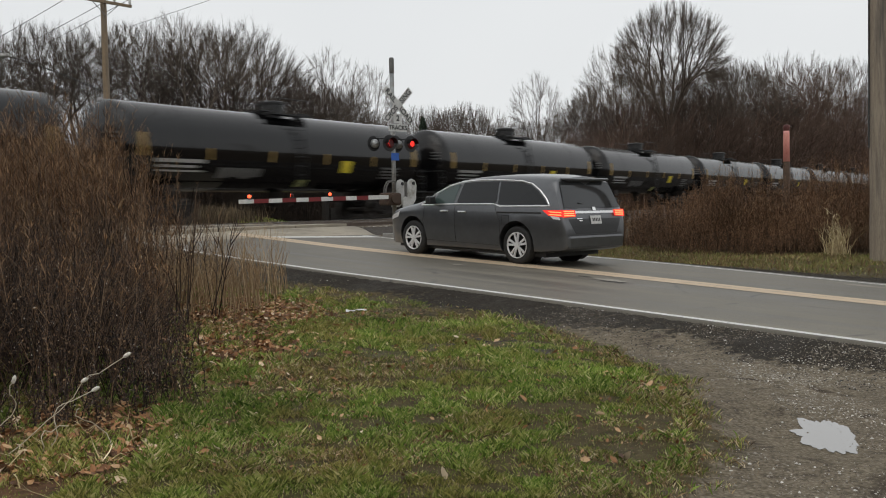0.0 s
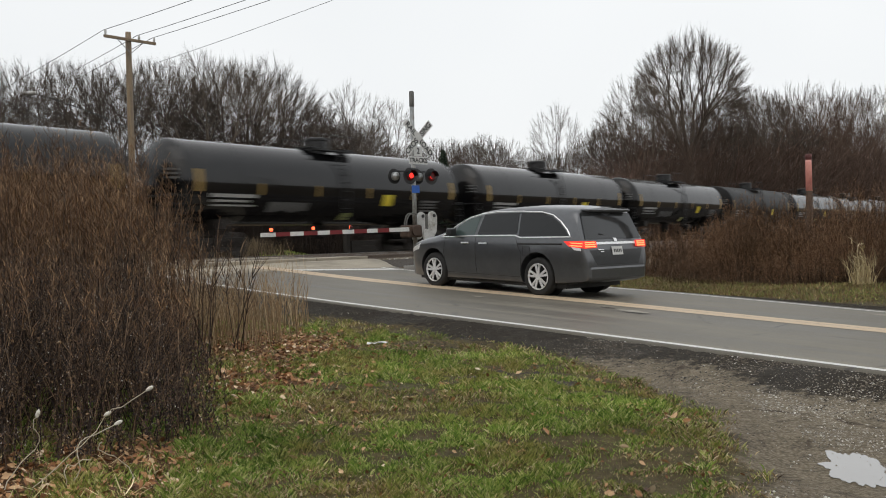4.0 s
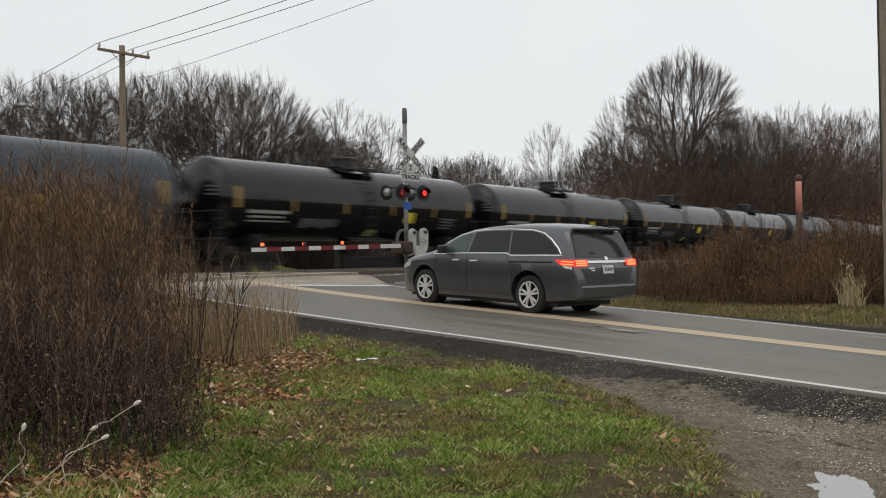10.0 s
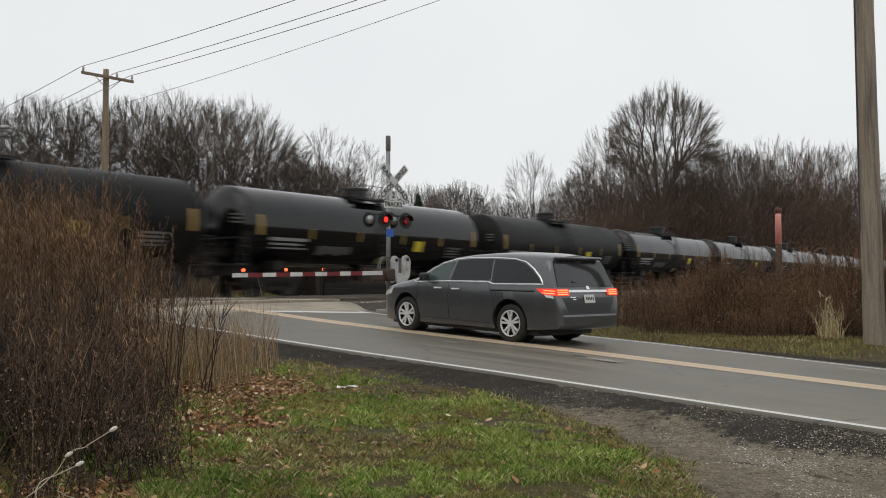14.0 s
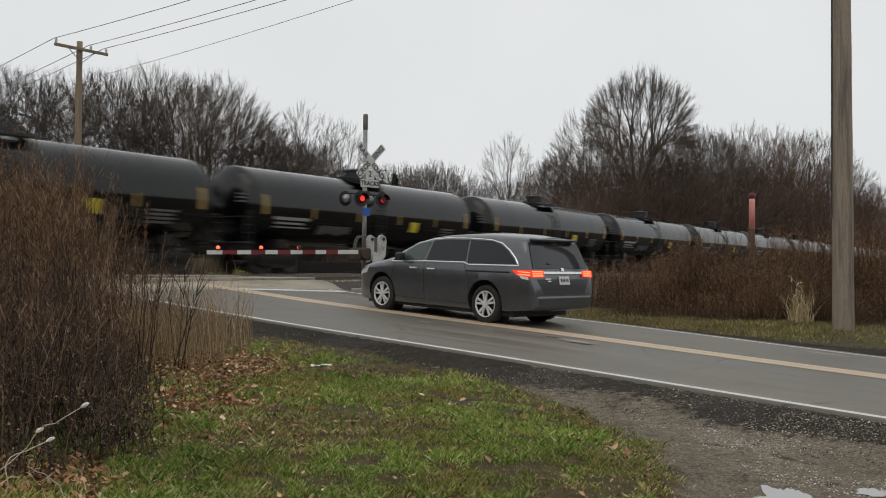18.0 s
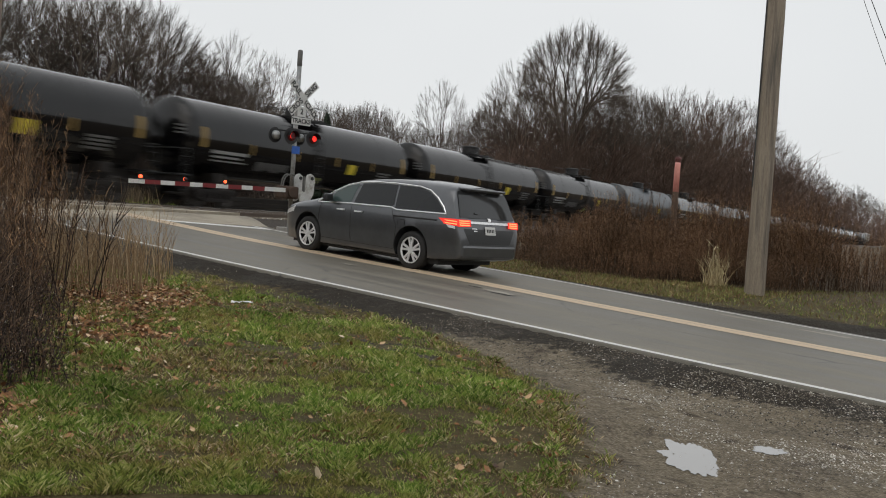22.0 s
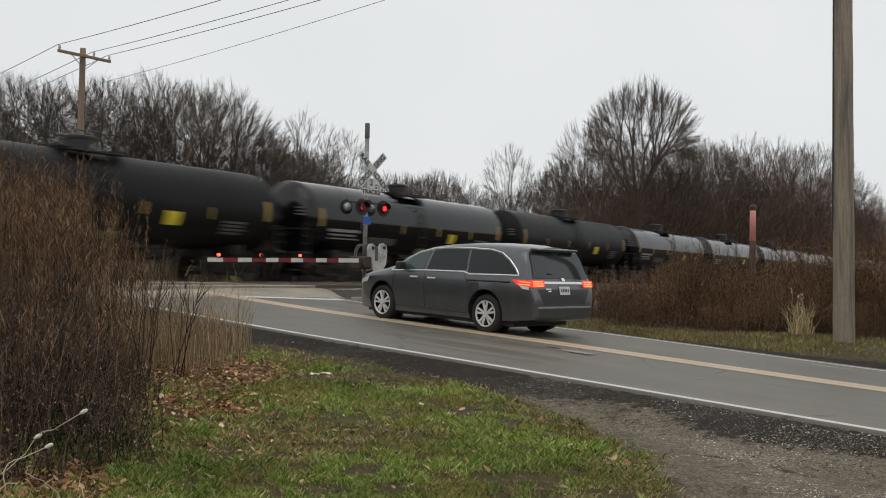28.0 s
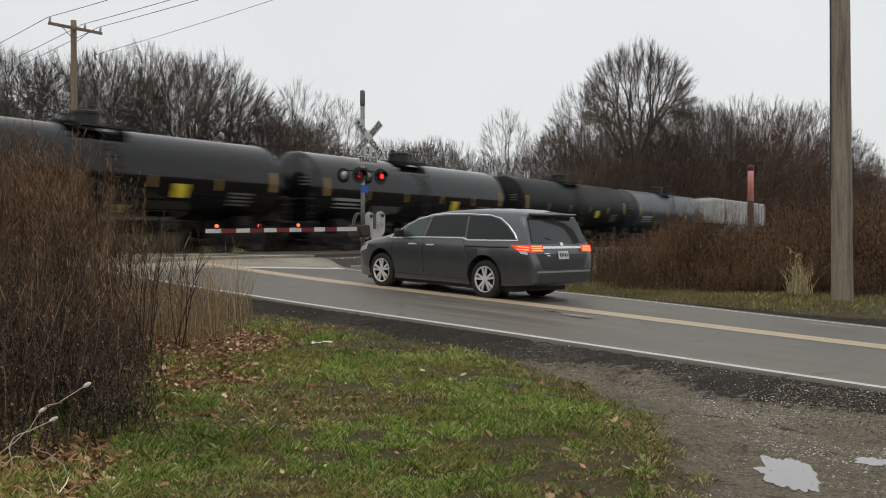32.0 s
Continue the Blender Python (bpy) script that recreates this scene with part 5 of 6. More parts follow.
# street light on the far pole: a long raised arm with a flat head
def street_light():
    m = pole_a.matrix_basis
    bm = B()
    tube(bm, [(0, 0, 5.57), (-1.8, -0.2, 6.37), (-3.4, -0.5, 6.97), (-3.9, -0.55, 7.09)], 0.024, 8)
    part("light_arm", bm, M["wire"], pole_a, "thin dark bracket arm")
    bm = B()
    box(bm, -4.55, -3.8, -0.72, -0.42, 7.07, 7.21, 0.05)
    part("light_head", bm, M["alu"], pole_a, "pale grey street light head")


street_light()


# low dark timber wall and a timber post across the tracks
def far_wall():
    x0, y0 = track_xy(*((lambda r, az: (r * math.cos(TAZ - az), r * math.sin(TAZ - az)))(47.0, radians(-7.7))))
    w = thing("retaining_wall", frame_track(to_track(x0, y0)[0] - 0.75, 31.2, 0.72), "low dark timber retaining wall beyond the tracks", "wall")
    for k in range(4):
        bm = B()
        box(bm, 0.2 + k * 0.01, 9.0, -0.12, 0.12, k * 0.25, k * 0.25 + 0.24, 0.015)
        part("timber", bm, M["tie_dark"], w)
    bm = B()
    box(bm, -0.12, 0.12, -0.14, 0.14, -0.2, 1.35, 0.02)
    part("end_post", bm, M["tie_dark"], w)
    for k in range(9):
        bm = B()
        box(bm, 0.6 + k * 0.55, 0.8 + k * 0.55, -0.35, -0.2, -0.1, 0.12 + 0.03 * (k % 3), 0.02)
        part("pale_stone", bm, M["alu"], w, "pale stone at the wall's foot")


far_wall()


# ---- bare trees
def tube_geo(V, F, p0, p1, r0, r1, sides=3):
    d = p1 - p0
    u = d.orthogonal().normalized()
    w = d.normalized().cross(u)
    n = len(V)
    for p, r in ((p0, r0), (p1, r1)):
        for k in range(sides):
            t = 2 * math.pi * k / sides
            V.append(tuple(p + (u * math.cos(t) + w * math.sin(t)) * r))
    for k in range(sides):
        F.append((n + k, n + (k + 1) % sides, n + sides + (k + 1) % sides, n + sides + k))


def limb(n):
    """Radius of a bough that carries n tips."""
    return 0.0040 * n ** 0.66 + 0.0045


def grow(rng, H, fork_at, tips, width, base_el, twig):
    """A bare broadleaf tree: boughs split again and again to reach tips spread over a rounded crown."""
    V0, F0, V1, F1 = [], [], [], []
    top = Vector((rng.gauss(0, 0.15), rng.gauss(0, 0.15), fork_at * H))
    R, cz, rz = width * H / 2, H * (fork_at + (1 - fork_at) * 0.48), H * (1 - fork_at) * 0.50
    pts = []
    while len(pts) < tips:
        v = Vector((rng.gauss(0, 1), rng.gauss(0, 1), rng.gauss(0, 1))).normalized()
        if v.z < base_el:
            continue
        k = rng.random() ** 0.13 * (0.97 + 0.12 * noise.noise(v * 2.2))
        pts.append(Vector((v.x * R * k, v.y * R * k, cz + v.z * rz * k)))

    def bent(p, q, r0, r1, sides, sag):
        m = p.lerp(q, 0.5) + Vector((rng.gauss(0, 1), rng.gauss(0, 1), rng.gauss(0, 0.6))) * (q - p).length * 0.04 + Vector((0, 0, sag * (q - p).length))
        tube_geo(V1, F1, p, m, r0, (r0 + r1) / 2, sides)
        tube_geo(V1, F1, m, q, (r0 + r1) / 2, r1, sides)

    def spray(q, d):
        for _ in range(twig):
            e = d + Vector((rng.gauss(0, 0.30), rng.gauss(0, 0.30), rng.gauss(0.18, 0.26)))
            e = e.normalized() * rng.uniform(0.02, 0.05) * H
            b = q - d * rng.uniform(0, 0.07) * H
            o = e.orthogonal().normalized()
            o = (Matrix.Rotation(rng.uniform(0, 6.28), 3, e) @ o) * rng.uniform(0.0035, 0.0065)
            n = len(V1)
            V1.extend([tuple(b - o), tuple(b + o), tuple(b + e)])
            F1.append((n, n + 1, n + 2))

    def split(p, group, lv):
        r0 = limb(len(group))
        if len(group) == 1:
            q = group[0]
            bent(p, q, r0, 0.004, 3, 0.03)
            d = ((q - top).normalized() + (q - p).normalized()).normalized()
            spray(q, d)
            spray(p.lerp(q, 0.6), d)
            return
        n = min(len(group), (6 if lv == 0 else 3 if rng.random() < 0.4 else 2))
        seeds = rng.sample(group, n)
        for _ in range(3):
            sets = [[] for _ in seeds]
            for g in group:
                d = [((g - p).normalized() - (c - p).normalized()).length for c in seeds]
                sets[d.index(min(d))].append(g)
            seeds = [sum(x, Vector()) / len(x) if x else c for x, c in zip(sets, seeds)]
        for x, c in zip(sets, seeds):
            if not x:
                continue
            if len(x) == 1:
                split(p, x, lv + 1)
                continue
            r1 = limb(len(x))
            spread = sum((g - c).length for g in x) / len(x)
            f = min(max(1 - 1.9 * spread / max((c - p).length, 0.01), 0.16), 0.8)
            q = p.lerp(c, f) + Vector((0, 0, 0.04 * (c - p).length))
            bent(p, q, min(r0, r1 * 1.25), r1, 5 if lv == 0 else (4 if lv == 1 else 3), 0.02)
            split(q, x, lv + 1)

    r = limb(tips) + 0.02
    a = Vector((0, 0, -0.5))
    for k in range(4):
        b = Vector((top.x * (k + 1) / 4, top.y * (k + 1) / 4, -0.5 + (top.z + 0.5) * (k + 1) / 4))
        tube_geo(V0, F0, a, b, r * (1.35 if k == 0 else 1.1 - 0.03 * k), r * (1.1 - 0.03 * (k + 1)), 8)
        a = b
    split(top, pts, 0)
    return V0, F0, V1, F1


def tree_template(seed, fork_at, tips, width, base_el, twig, mat, label):
    rng = random.Random(seed)
    t = thing("tree", Matrix(), label, "tree", "bare trees beyond the tracks")
    V0, F0, V1, F1 = grow(rng, 16.0, fork_at, tips, width, base_el, twig)
    link("trunk", mesh_of("trunk", V0, F0, mat, True), None, t)
    link("crown", mesh_of("crown", V1, F1, mat, True), None, t, "bare branches and twigs")
    return t


FAN, OAK, SLIM, BROWN, BUSHY, FAN2 = range(6)
TREES = [tree_template(11, 0.22, 760, 0.94, 0.0, 11, M["bark"], "bare grey broadleaf tree with a fan-shaped crown"),
         tree_template(12, 0.36, 1900, 0.86, -0.25, 10, M["bark"], "tall bare tree with a wide rounded crown"),
         tree_template(13, 0.36, 300, 0.56, -0.4, 11, M["bark"], "slender bare tree standing in the woods"),
         tree_template(14, 0.20, 520, 0.86, -0.3, 12, M["bark_brown"], "bare brownish tree in a dense wood"),
         tree_template(15, 0.05, 420, 0.95, -0.4, 12, M["bark_brown"], "low many-stemmed bare brown shrub"),
         tree_template(16, 0.26, 720, 0.98, 0.05, 11, M["bark"], "bare grey broadleaf tree with a fan-shaped crown")]


def put_tree(i, az, p, top_el, turn, wide=1.0, r=None):
    """A tree on the bearing az, p metres from the camera's side of the track line, reaching up to top_el degrees."""
    if r is None:
        r = p / math.sin(TAZ - radians(az))
    x, y = r * math.sin(radians(az)), r * math.cos(radians(az))
    z = ground_z(x, y)
    k = (1.6 + r * math.tan(radians(top_el * 1.04)) - z) / 16.0
    o = copy_thing(TREES[i], Matrix())
    o.matrix_basis = Matrix.Translation((x, y, z)) @ Matrix.Rotation(turn, 4, "Z") @ Matrix.Diagonal((k * wide, k * wide, k, 1))
    return o


SKY_AZ = [-40, -30, -26, -22, -18, -15.5, -13.6, -12.2, -10.5, -8.7, -7.5, -5, -3, -1, 1, 3, 5, 7, 9.5, 11, 13, 15.5, 17, 18.5, 21, 24, 25.5, 27, 28.5, 31, 33, 35]
SKY_EL = [9.8, 10.2, 10.7, 10.9, 11.2, 11.4, 10.9, 9.6, 8.7, 8.4, 7.6, 5.8, 5.4, 5.9, 6.1, 5.7, 5.6, 5.7, 6.6, 7.9, 8.6, 8.6, 8.4, 8.6, 8.2, 7.7, 6.8, 5.1, 4.1, 3.2, 2.3, 1.8]


def plant_woods():
    rng = random.Random(5)
    # left wood: fan-crowned trees behind the far pole
    az = -41.0
    while az < -7.0:
        top = lerp_table(az, SKY_AZ, SKY_EL)
        put_tree(rng.choice((FAN, FAN2, FAN2, BROWN)), az + rng.uniform(-0.5, 0.5), 40 + rng.uniform(-3, 4), top * rng.uniform(0.98, 1.07), rng.uniform(0, 6.28), 0.95)
        put_tree(rng.choice((FAN, SLIM, SLIM)), az + 1.1 + rng.uniform(-0.6, 0.6), 50 + rng.uniform(-3, 6), top * rng.uniform(0.88, 1.0), rng.uniform(0, 6.28), 0.9)
        if az > -22:
            put_tree(BUSHY, az + 0.5 + rng.uniform(-0.6, 0.6), 44 + rng.uniform(-2, 2), top * rng.uniform(0.66, 0.82), rng.uniform(0, 6.28), 0.8)
        az += 2.75
    # middle: low far trees
    az = -8.5
    while az < 10.5:
        top = lerp_table(az, SKY_AZ, SKY_EL)
        put_tree(rng.choice((FAN, SLIM, BROWN)), az + rng.uniform(-0.4, 0.4), 62 + rng.uniform(-5, 10), top * rng.uniform(0.92, 1.12), rng.uniform(0, 6.28), 0.62)
        az += 0.5
    # right: a deep brown wood along the track
    az = 9.5
    while az < 33.2:
        top = lerp_table(az, SKY_AZ, SKY_EL)
        put_tree(rng.choice((BROWN, FAN, SLIM)), az + rng.uniform(-0.4, 0.4), 36 + rng.uniform(-1.5, 2.5), top * rng.uniform(0.9, 1.04), rng.uniform(0, 6.28), 0.78)
        put_tree(rng.choice((BROWN, BUSHY)), az + 0.5 + rng.uniform(-0.4, 0.4), 33.5 + rng.uniform(-0.5, 1.0), top * rng.uniform(0.60, 0.85), rng.uniform(0, 6.28), 0.75)
        put_tree(BUSHY, az + 0.2, 37.5 + rng.uniform(-0.5, 1.0), top * rng.uniform(0.72, 0.92), rng.uniform(0, 6.28), 0.7)
        az += 0.95
    # single trees that stand above the rest
    put_tree(OAK, 14.1, 34.0, 11.9, 0.6, 0.68)
    put_tree(FAN, 11.2, 35.0, 9.9, 2.6, 0.60)
    for a, el, w in ((-6.9, 9.9, 0.75), (-4.6, 9.0, 0.6), (5.9, 8.3, 0.6), (9.1, 7.3, 0.6)):
        put_tree(SLIM, a, 58, el, a * 1.7, w * 1.25)
    for t in TREES:
        for o in (*t.children_recursive, t):
            bpy.data.objects.remove(o)


plant_woods()


def brush_geo(rng, count, az0, az1, p0, p1, el_of, V, F, wide=0.024):
    """Dense upright brush: forked stems reaching up to el_of(az) degrees."""
    for _ in range(count):
        az = rng.uniform(az0, az1)
        p = rng.uniform(p0, p1)
        r = p / math.sin(TAZ - radians(az))
        x, y = r * math.sin(radians(az)), r * math.cos(radians(az))
        z = ground_z(x, y) - 0.2
        h = (1.6 + r * math.tan(radians(el_of(az))) - z) * rng.uniform(0.3, 0.95)
        b = Vector((x, y, z))
        w = wide * min(r, 240) / 70 * rng.uniform(0.5, 1.2)
        top = b + Vector((rng.gauss(0, 0.24), rng.gauss(0, 0.24), 1)) * h
        tube_geo(V, F, b, top, w, w * 0.25, 3)
        for _ in range(12):
            f = rng.uniform(0.15, 1.0)
            q = b.lerp(top, f)
            tube_geo(V, F, q, q + Vector((rng.gauss(0, 0.55), rng.gauss(0, 0.55), rng.uniform(0.3, 0.9))) * h * rng.uniform(0.12, 0.32), w * 0.6, w * 0.25, 3)


def understory():
    rng = random.Random(8)
    V, F = [], []
    brush_geo(rng, 5200, -41, -6, 37, 46, lambda a: lerp_table(a, [-41, -24, -19, -15, -10, -6], [3.8, 4.0, 6.6, 8.8, 7.6, 5.8]), V, F)
    brush_geo(rng, 1500, -9, 11, 48, 75, lambda a: lerp_table(a, [-9, -4, 3, 7, 11], [5.2, 3.6, 3.5, 4.2, 5.2]), V, F)
    tagged(link("brush", mesh_of("brush", V, F, M["brush"]), None), "dense dark leafless undergrowth beneath the trees", "undergrowth", kind="stuff")
    V, F = [], []
    brush_geo(rng, 5200, 8, 34.0, 33, 39, lambda a: lerp_table(a, [8, 12, 16, 21, 26, 30, 34], [4.2, 5.4, 6.4, 6.0, 4.8, 2.9, 1.6]), V, F, 0.024)
    tagged(link("brush", mesh_of("brush", V, F, M["brush_red"]), None), "dense reddish-brown leafless undergrowth by the track", "undergrowth", kind="stuff")


understory()


def reflection_bank():
    """Unseen bank closing the place behind the camera, added to darken reflections; road gap."""
    rng = random.Random(19)
    V, F, n = [], [], 0
    for k in range(261):
        az = radians(62 + k * 0.9)
        r = 52 + 5 * math.sin(k * 0.13)
        x, y = r * math.sin(az), r * math.cos(az)
        s, lat = to_road(x, y)
        h = (8.5 + 3.0 * noise.noise((k * 0.21, 0, 0)) + 1.2 * noise.noise((k * 0.9, 3, 0))) * smooth(5, 9, abs(lat - LAT_MID))
        z = ground_z(x, y) - 0.5
        q = 1 + 7.0 / r
        V += [(x, y, z), (x * (1 + 2 / r), y * (1 + 2 / r), z + 0.5 + h * 0.65), (x * q, y * q, z + 0.5 + h)]
        if k:
            for j in (0, 1):
                a = n - 3 + j
                F.append((a, a + 3, a + 4, a + 1))
        n += 3
    tagged(link("backdrop", mesh_of("backdrop", V, F, surf("dim_bank", (0.035, 0.028, 0.022), (0.10, 0.08, 0.06), 1.2, 0.95, 0, 5, 1.0, 0.3)), None), "unseen dark bank added to darken reflections", "wooded bank", kind="structure")


reflection_bank()


def conifer(az, p, top_el):
    rng = random.Random(3)
    r = p / math.sin(TAZ - radians(az))
    x, y = r * math.sin(radians(az)), r * math.cos(radians(az))
    z = ground_z(x, y)
    h = 1.6 + r * math.tan(radians(top_el)) - z
    t = thing("conifer", Matrix.Translation((x, y, z)), "small dark green conifer among bare trees", "tree")
    bm = B()
    cyl(bm, (0, 0, -0.3), (0, 0, h), 0.16, 0.02, 8)
    part("trunk", bm, M["bark"], t)
    V, F = [], []
    for k in range(900):
        f = rng.random() ** 0.8
        zz = h * (0.08 + 0.92 * f)
        ln = (1 - f) * h * 0.23 * rng.uniform(0.6, 1.1) + 0.15
        a = rng.uniform(0, 6.28)
        d = Vector((math.cos(a), math.sin(a), rng.uniform(-0.35, 0.1)))
        b = Vector((0, 0, zz))
        tube_geo(V, F, b + d * ln * 0.25, b + d * ln, 0.10, 0.02, 3)
    link("crown", mesh_of("crown", V, F, M["evergreen"]), None, t, "dark green needles")


conifer(-1.15, 40, 5.7)
conifer(-2.3, 44, 4.9)


# ---- dry weeds, grass, leaves: each clump a mesh of many small pieces
def blades(pts, rng, h, w, lean, name, mat, label, cat, seeds=0.0, fork=0, leafy=0):
    """Tapered stalks at (x, y, z, scale); each may fork and carry seed tufts."""
    V, F, SV, SF = [], [], [], []

    def stalk(p, d, ln, wd, lv):
        mid = p + d * ln * 0.5
        end = p + (d + Vector((rng.gauss(0, 0.12), rng.gauss(0, 0.12), -0.05))).normalized() * ln
        n = len(V)
        t = rng.uniform(0, math.pi)
        a = Vector((math.cos(t), math.sin(t), 0)) * wd
        b = Vector((-math.sin(t), math.cos(t), 0)) * wd
        V.extend([tuple(p + a), tuple(p - a * 0.5 + b), tuple(p - a * 0.5 - b), tuple(mid + a * 0.8), tuple(mid - a * 0.4 + b * 0.8), tuple(mid - a * 0.4 - b * 0.8), tuple(end)])
        F.extend([(n, n + 1, n + 4, n + 3), (n + 1, n + 2, n + 5, n + 4), (n + 2, n, n + 3, n + 5), (n + 3, n + 4, n + 6), (n + 4, n + 5, n + 6), (n + 5, n + 3, n + 6)])
        for _ in range(leafy if lv > 0 else 0):
            q = p + d * ln * rng.uniform(0.1, 0.9)
            u = Vector((rng.gauss(0, 1), rng.gauss(0, 1), rng.gauss(-0.3, 0.8))).normalized() * rng.uniform(0.012, 0.034)
            v = u.orthogonal().normalized() * rng.uniform(0.004, 0.010)
            n = len(V)
            V.extend([tuple(q), tuple(q + u * 0.55 + v), tuple(q + u), tuple(q + u * 0.5 - v)])
            F.append((n, n + 1, n + 2, n + 3))
        if lv > 0:
            for _ in range(fork):
                f = rng.uniform(0.35, 0.95)
                q = p + d * ln * f
                nd = (d + Vector((rng.gauss(0, 0.40), rng.gauss(0, 0.40), 0.1))).normalized()
                stalk(q, nd, ln * rng.uniform(0.18, 0.38), wd * 0.6, lv - 1)
        if seeds and (lv == 0 or not fork):
            for _ in range(4):
                if rng.random() < seeds:
                    f = rng.uniform(0.3, 1.0)
                    c = p + (end - p) * f + Vector((rng.gauss(0, 0.02), rng.gauss(0, 0.02), 0))
                    s = rng.uniform(0.003, 0.0075)
                    k = len(SV)
                    SV.extend([tuple(c + Vector(v) * s) for v in ((1, 0, -0.5), (-0.6, 0.9, -0.4), (-0.6, -0.9, -0.4), (0, 0, 1.2))])
                    SF.extend([(k, k + 1, k + 3), (k + 1, k + 2, k + 3), (k + 2, k, k + 3), (k, k + 2, k + 1)])

    for x, y, z, sc in pts:
        d = Vector((rng.gauss(0, lean), rng.gauss(0, lean), 1)).normalized()
        stalk(Vector((x, y, z)), d, h * sc * rng.uniform(0.7, 1.1), w * rng.uniform(0.7, 1.3), 1 if fork else 0)
    ob = link(name, mesh_of(name, V, F, mat), None)
    tagged(ob, label, cat, kind="stuff")
    if SV:
        link("seed_tufts", mesh_of("seed_tufts", SV, SF, M["seed"]), None, ob)
    return ob


def plumes(pts, rng, h, name, label, mat="weed_plume", stem=0.0065, tw=(0.0012, 0.0035), many=(22, 32), head=0.6, leafy=0, stem_mat="weed_brown"):
    """Tall dead stalks, each with a feathery head of many fine side twigs."""
    V, F = [], []
    SV, SF = [], []
    for x, y, z, sc in pts:
        ln = h * sc * rng.uniform(0.75, 1.08)
        b = Vector((x, y, z))
        d = Vector((rng.gauss(0, 0.10), rng.gauss(0, 0.10), 1)).normalized()
        m = b + d * ln * head
        d2 = (d + Vector((rng.gauss(0, 0.12), rng.gauss(0, 0.12), 0))).normalized()
        e = m + d2 * ln * (1 - head)
        tube_geo(V, F, b, m, stem, stem * 0.8, 3)
        tube_geo(V, F, m, e, stem * 0.8, stem * 0.3, 3)
        for _ in range(rng.randint(*many)):
            f = rng.random()
            q = m.lerp(e, f)
            a = rng.uniform(0, 6.28)
            t = Vector((math.cos(a) * 0.7, math.sin(a) * 0.7, rng.uniform(0.3, 0.9)))
            tl = ln * rng.uniform(0.03, 0.11) * (1.25 - 0.7 * f)
            n = len(SV)
            w = rng.uniform(*tw)
            o = Vector((-math.sin(a), math.cos(a), 0)) * w
            g = q + t * tl
            SV.extend([tuple(q - o), tuple(q + o), tuple(q.lerp(g, 0.6) + o * 1.6), tuple(g), tuple(q.lerp(g, 0.6) - o * 1.6)])
            SF.extend([(n, n + 1, n + 2, n + 4), (n + 4, n + 2, n + 3)])
        for _ in range(leafy):
            q = b + d * ln * rng.uniform(0.12, 0.72)
            a = rng.uniform(0, 6.28)
            g = q + Vector((math.cos(a), math.sin(a), rng.uniform(-1.3, 0.5))).normalized() * rng.uniform(0.03, 0.085)
            o = Vector((-math.sin(a), math.cos(a), 0)) * rng.uniform(0.002, 0.006)
            n = len(SV)
            SV.extend([tuple(q), tuple(q.lerp(g, 0.5) + o), tuple(g), tuple(q.lerp(g, 0.5) - o)])
            SF.append((n, n + 1, n + 2, n + 3))
        if rng.random() < 0.7:
            for _ in range(3):
                q = b + d * ln * rng.uniform(0.15, 0.6)
                a = rng.uniform(0, 6.28)
                tube_geo(V, F, q, q + Vector((math.cos(a), math.sin(a), rng.uniform(-0.3, 0.8))) * ln * rng.uniform(0.04, 0.1), 0.004, 0.002, 3)
    ob = tagged(link(name, mesh_of(name, V, F, M[stem_mat]), None), label, "weeds", kind="stuff")
    link("plume", mesh_of("plume", SV, SF, M[mat]), None, ob, "feathery brown seed heads")
    return ob


def verge_inset(s):
    """How far the weeds across the road stand back from the mown verge."""
    return lerp_table(s, [-40, 6.7, 7.2, 7.9, 9, 12], [15.0, 13.0, 6.0, 1.1, 0.6, 0.0])


def weeds_right():
    rng = random.Random(21)
    front, back = [], []
    while len(front) + len(back) < 7600:
        s = rng.uniform(-40, 16.8) if rng.random() < 0.32 else rng.uniform(6.4, 16.8)
        inset = verge_inset(s) + 0.3 * math.sin(s * 0.9) + 0.25 * math.sin(s * 2.3)
        lat = 19.9 + inset + abs(rng.gauss(0, 1)) * 3.6
        x, y = road_xy(s, lat)
        a, p = to_track(x, y)
        if p > 17.0 or lat > 38:
            continue
        d = lat - 19.9 - inset
        k = (0.30 + 0.70 * smooth(0.0, 2.6, d)) * (0.80 + 0.55 * noise.noise((x * 0.45, y * 0.45, 7)) + 0.34 * noise.noise((x * 1.6, y * 1.6, 2)))
        k *= lerp_table(s, [6.5, 8, 10.5, 13, 14.5, 16.8], [1.06, 1.08, 1.04, 0.90, 0.72, 0.62])
        (front if d < 0.7 else back).append((x, y, ground_z(x, y) - 0.02, k))
    plumes(back, rng, 2.2, "dry_weeds", "tall reddish-brown dead weeds beside the road", "plume_red", 0.004, (0.0010, 0.0024), (58, 74), 0.30, 0, "stem_red")
    plumes(front, rng, 2.0, "weed_edge", "short tangled dead weeds at the verge", "plume_red", 0.004, (0.0010, 0.0024), (44, 58), 0.22, 0, "stem_red")


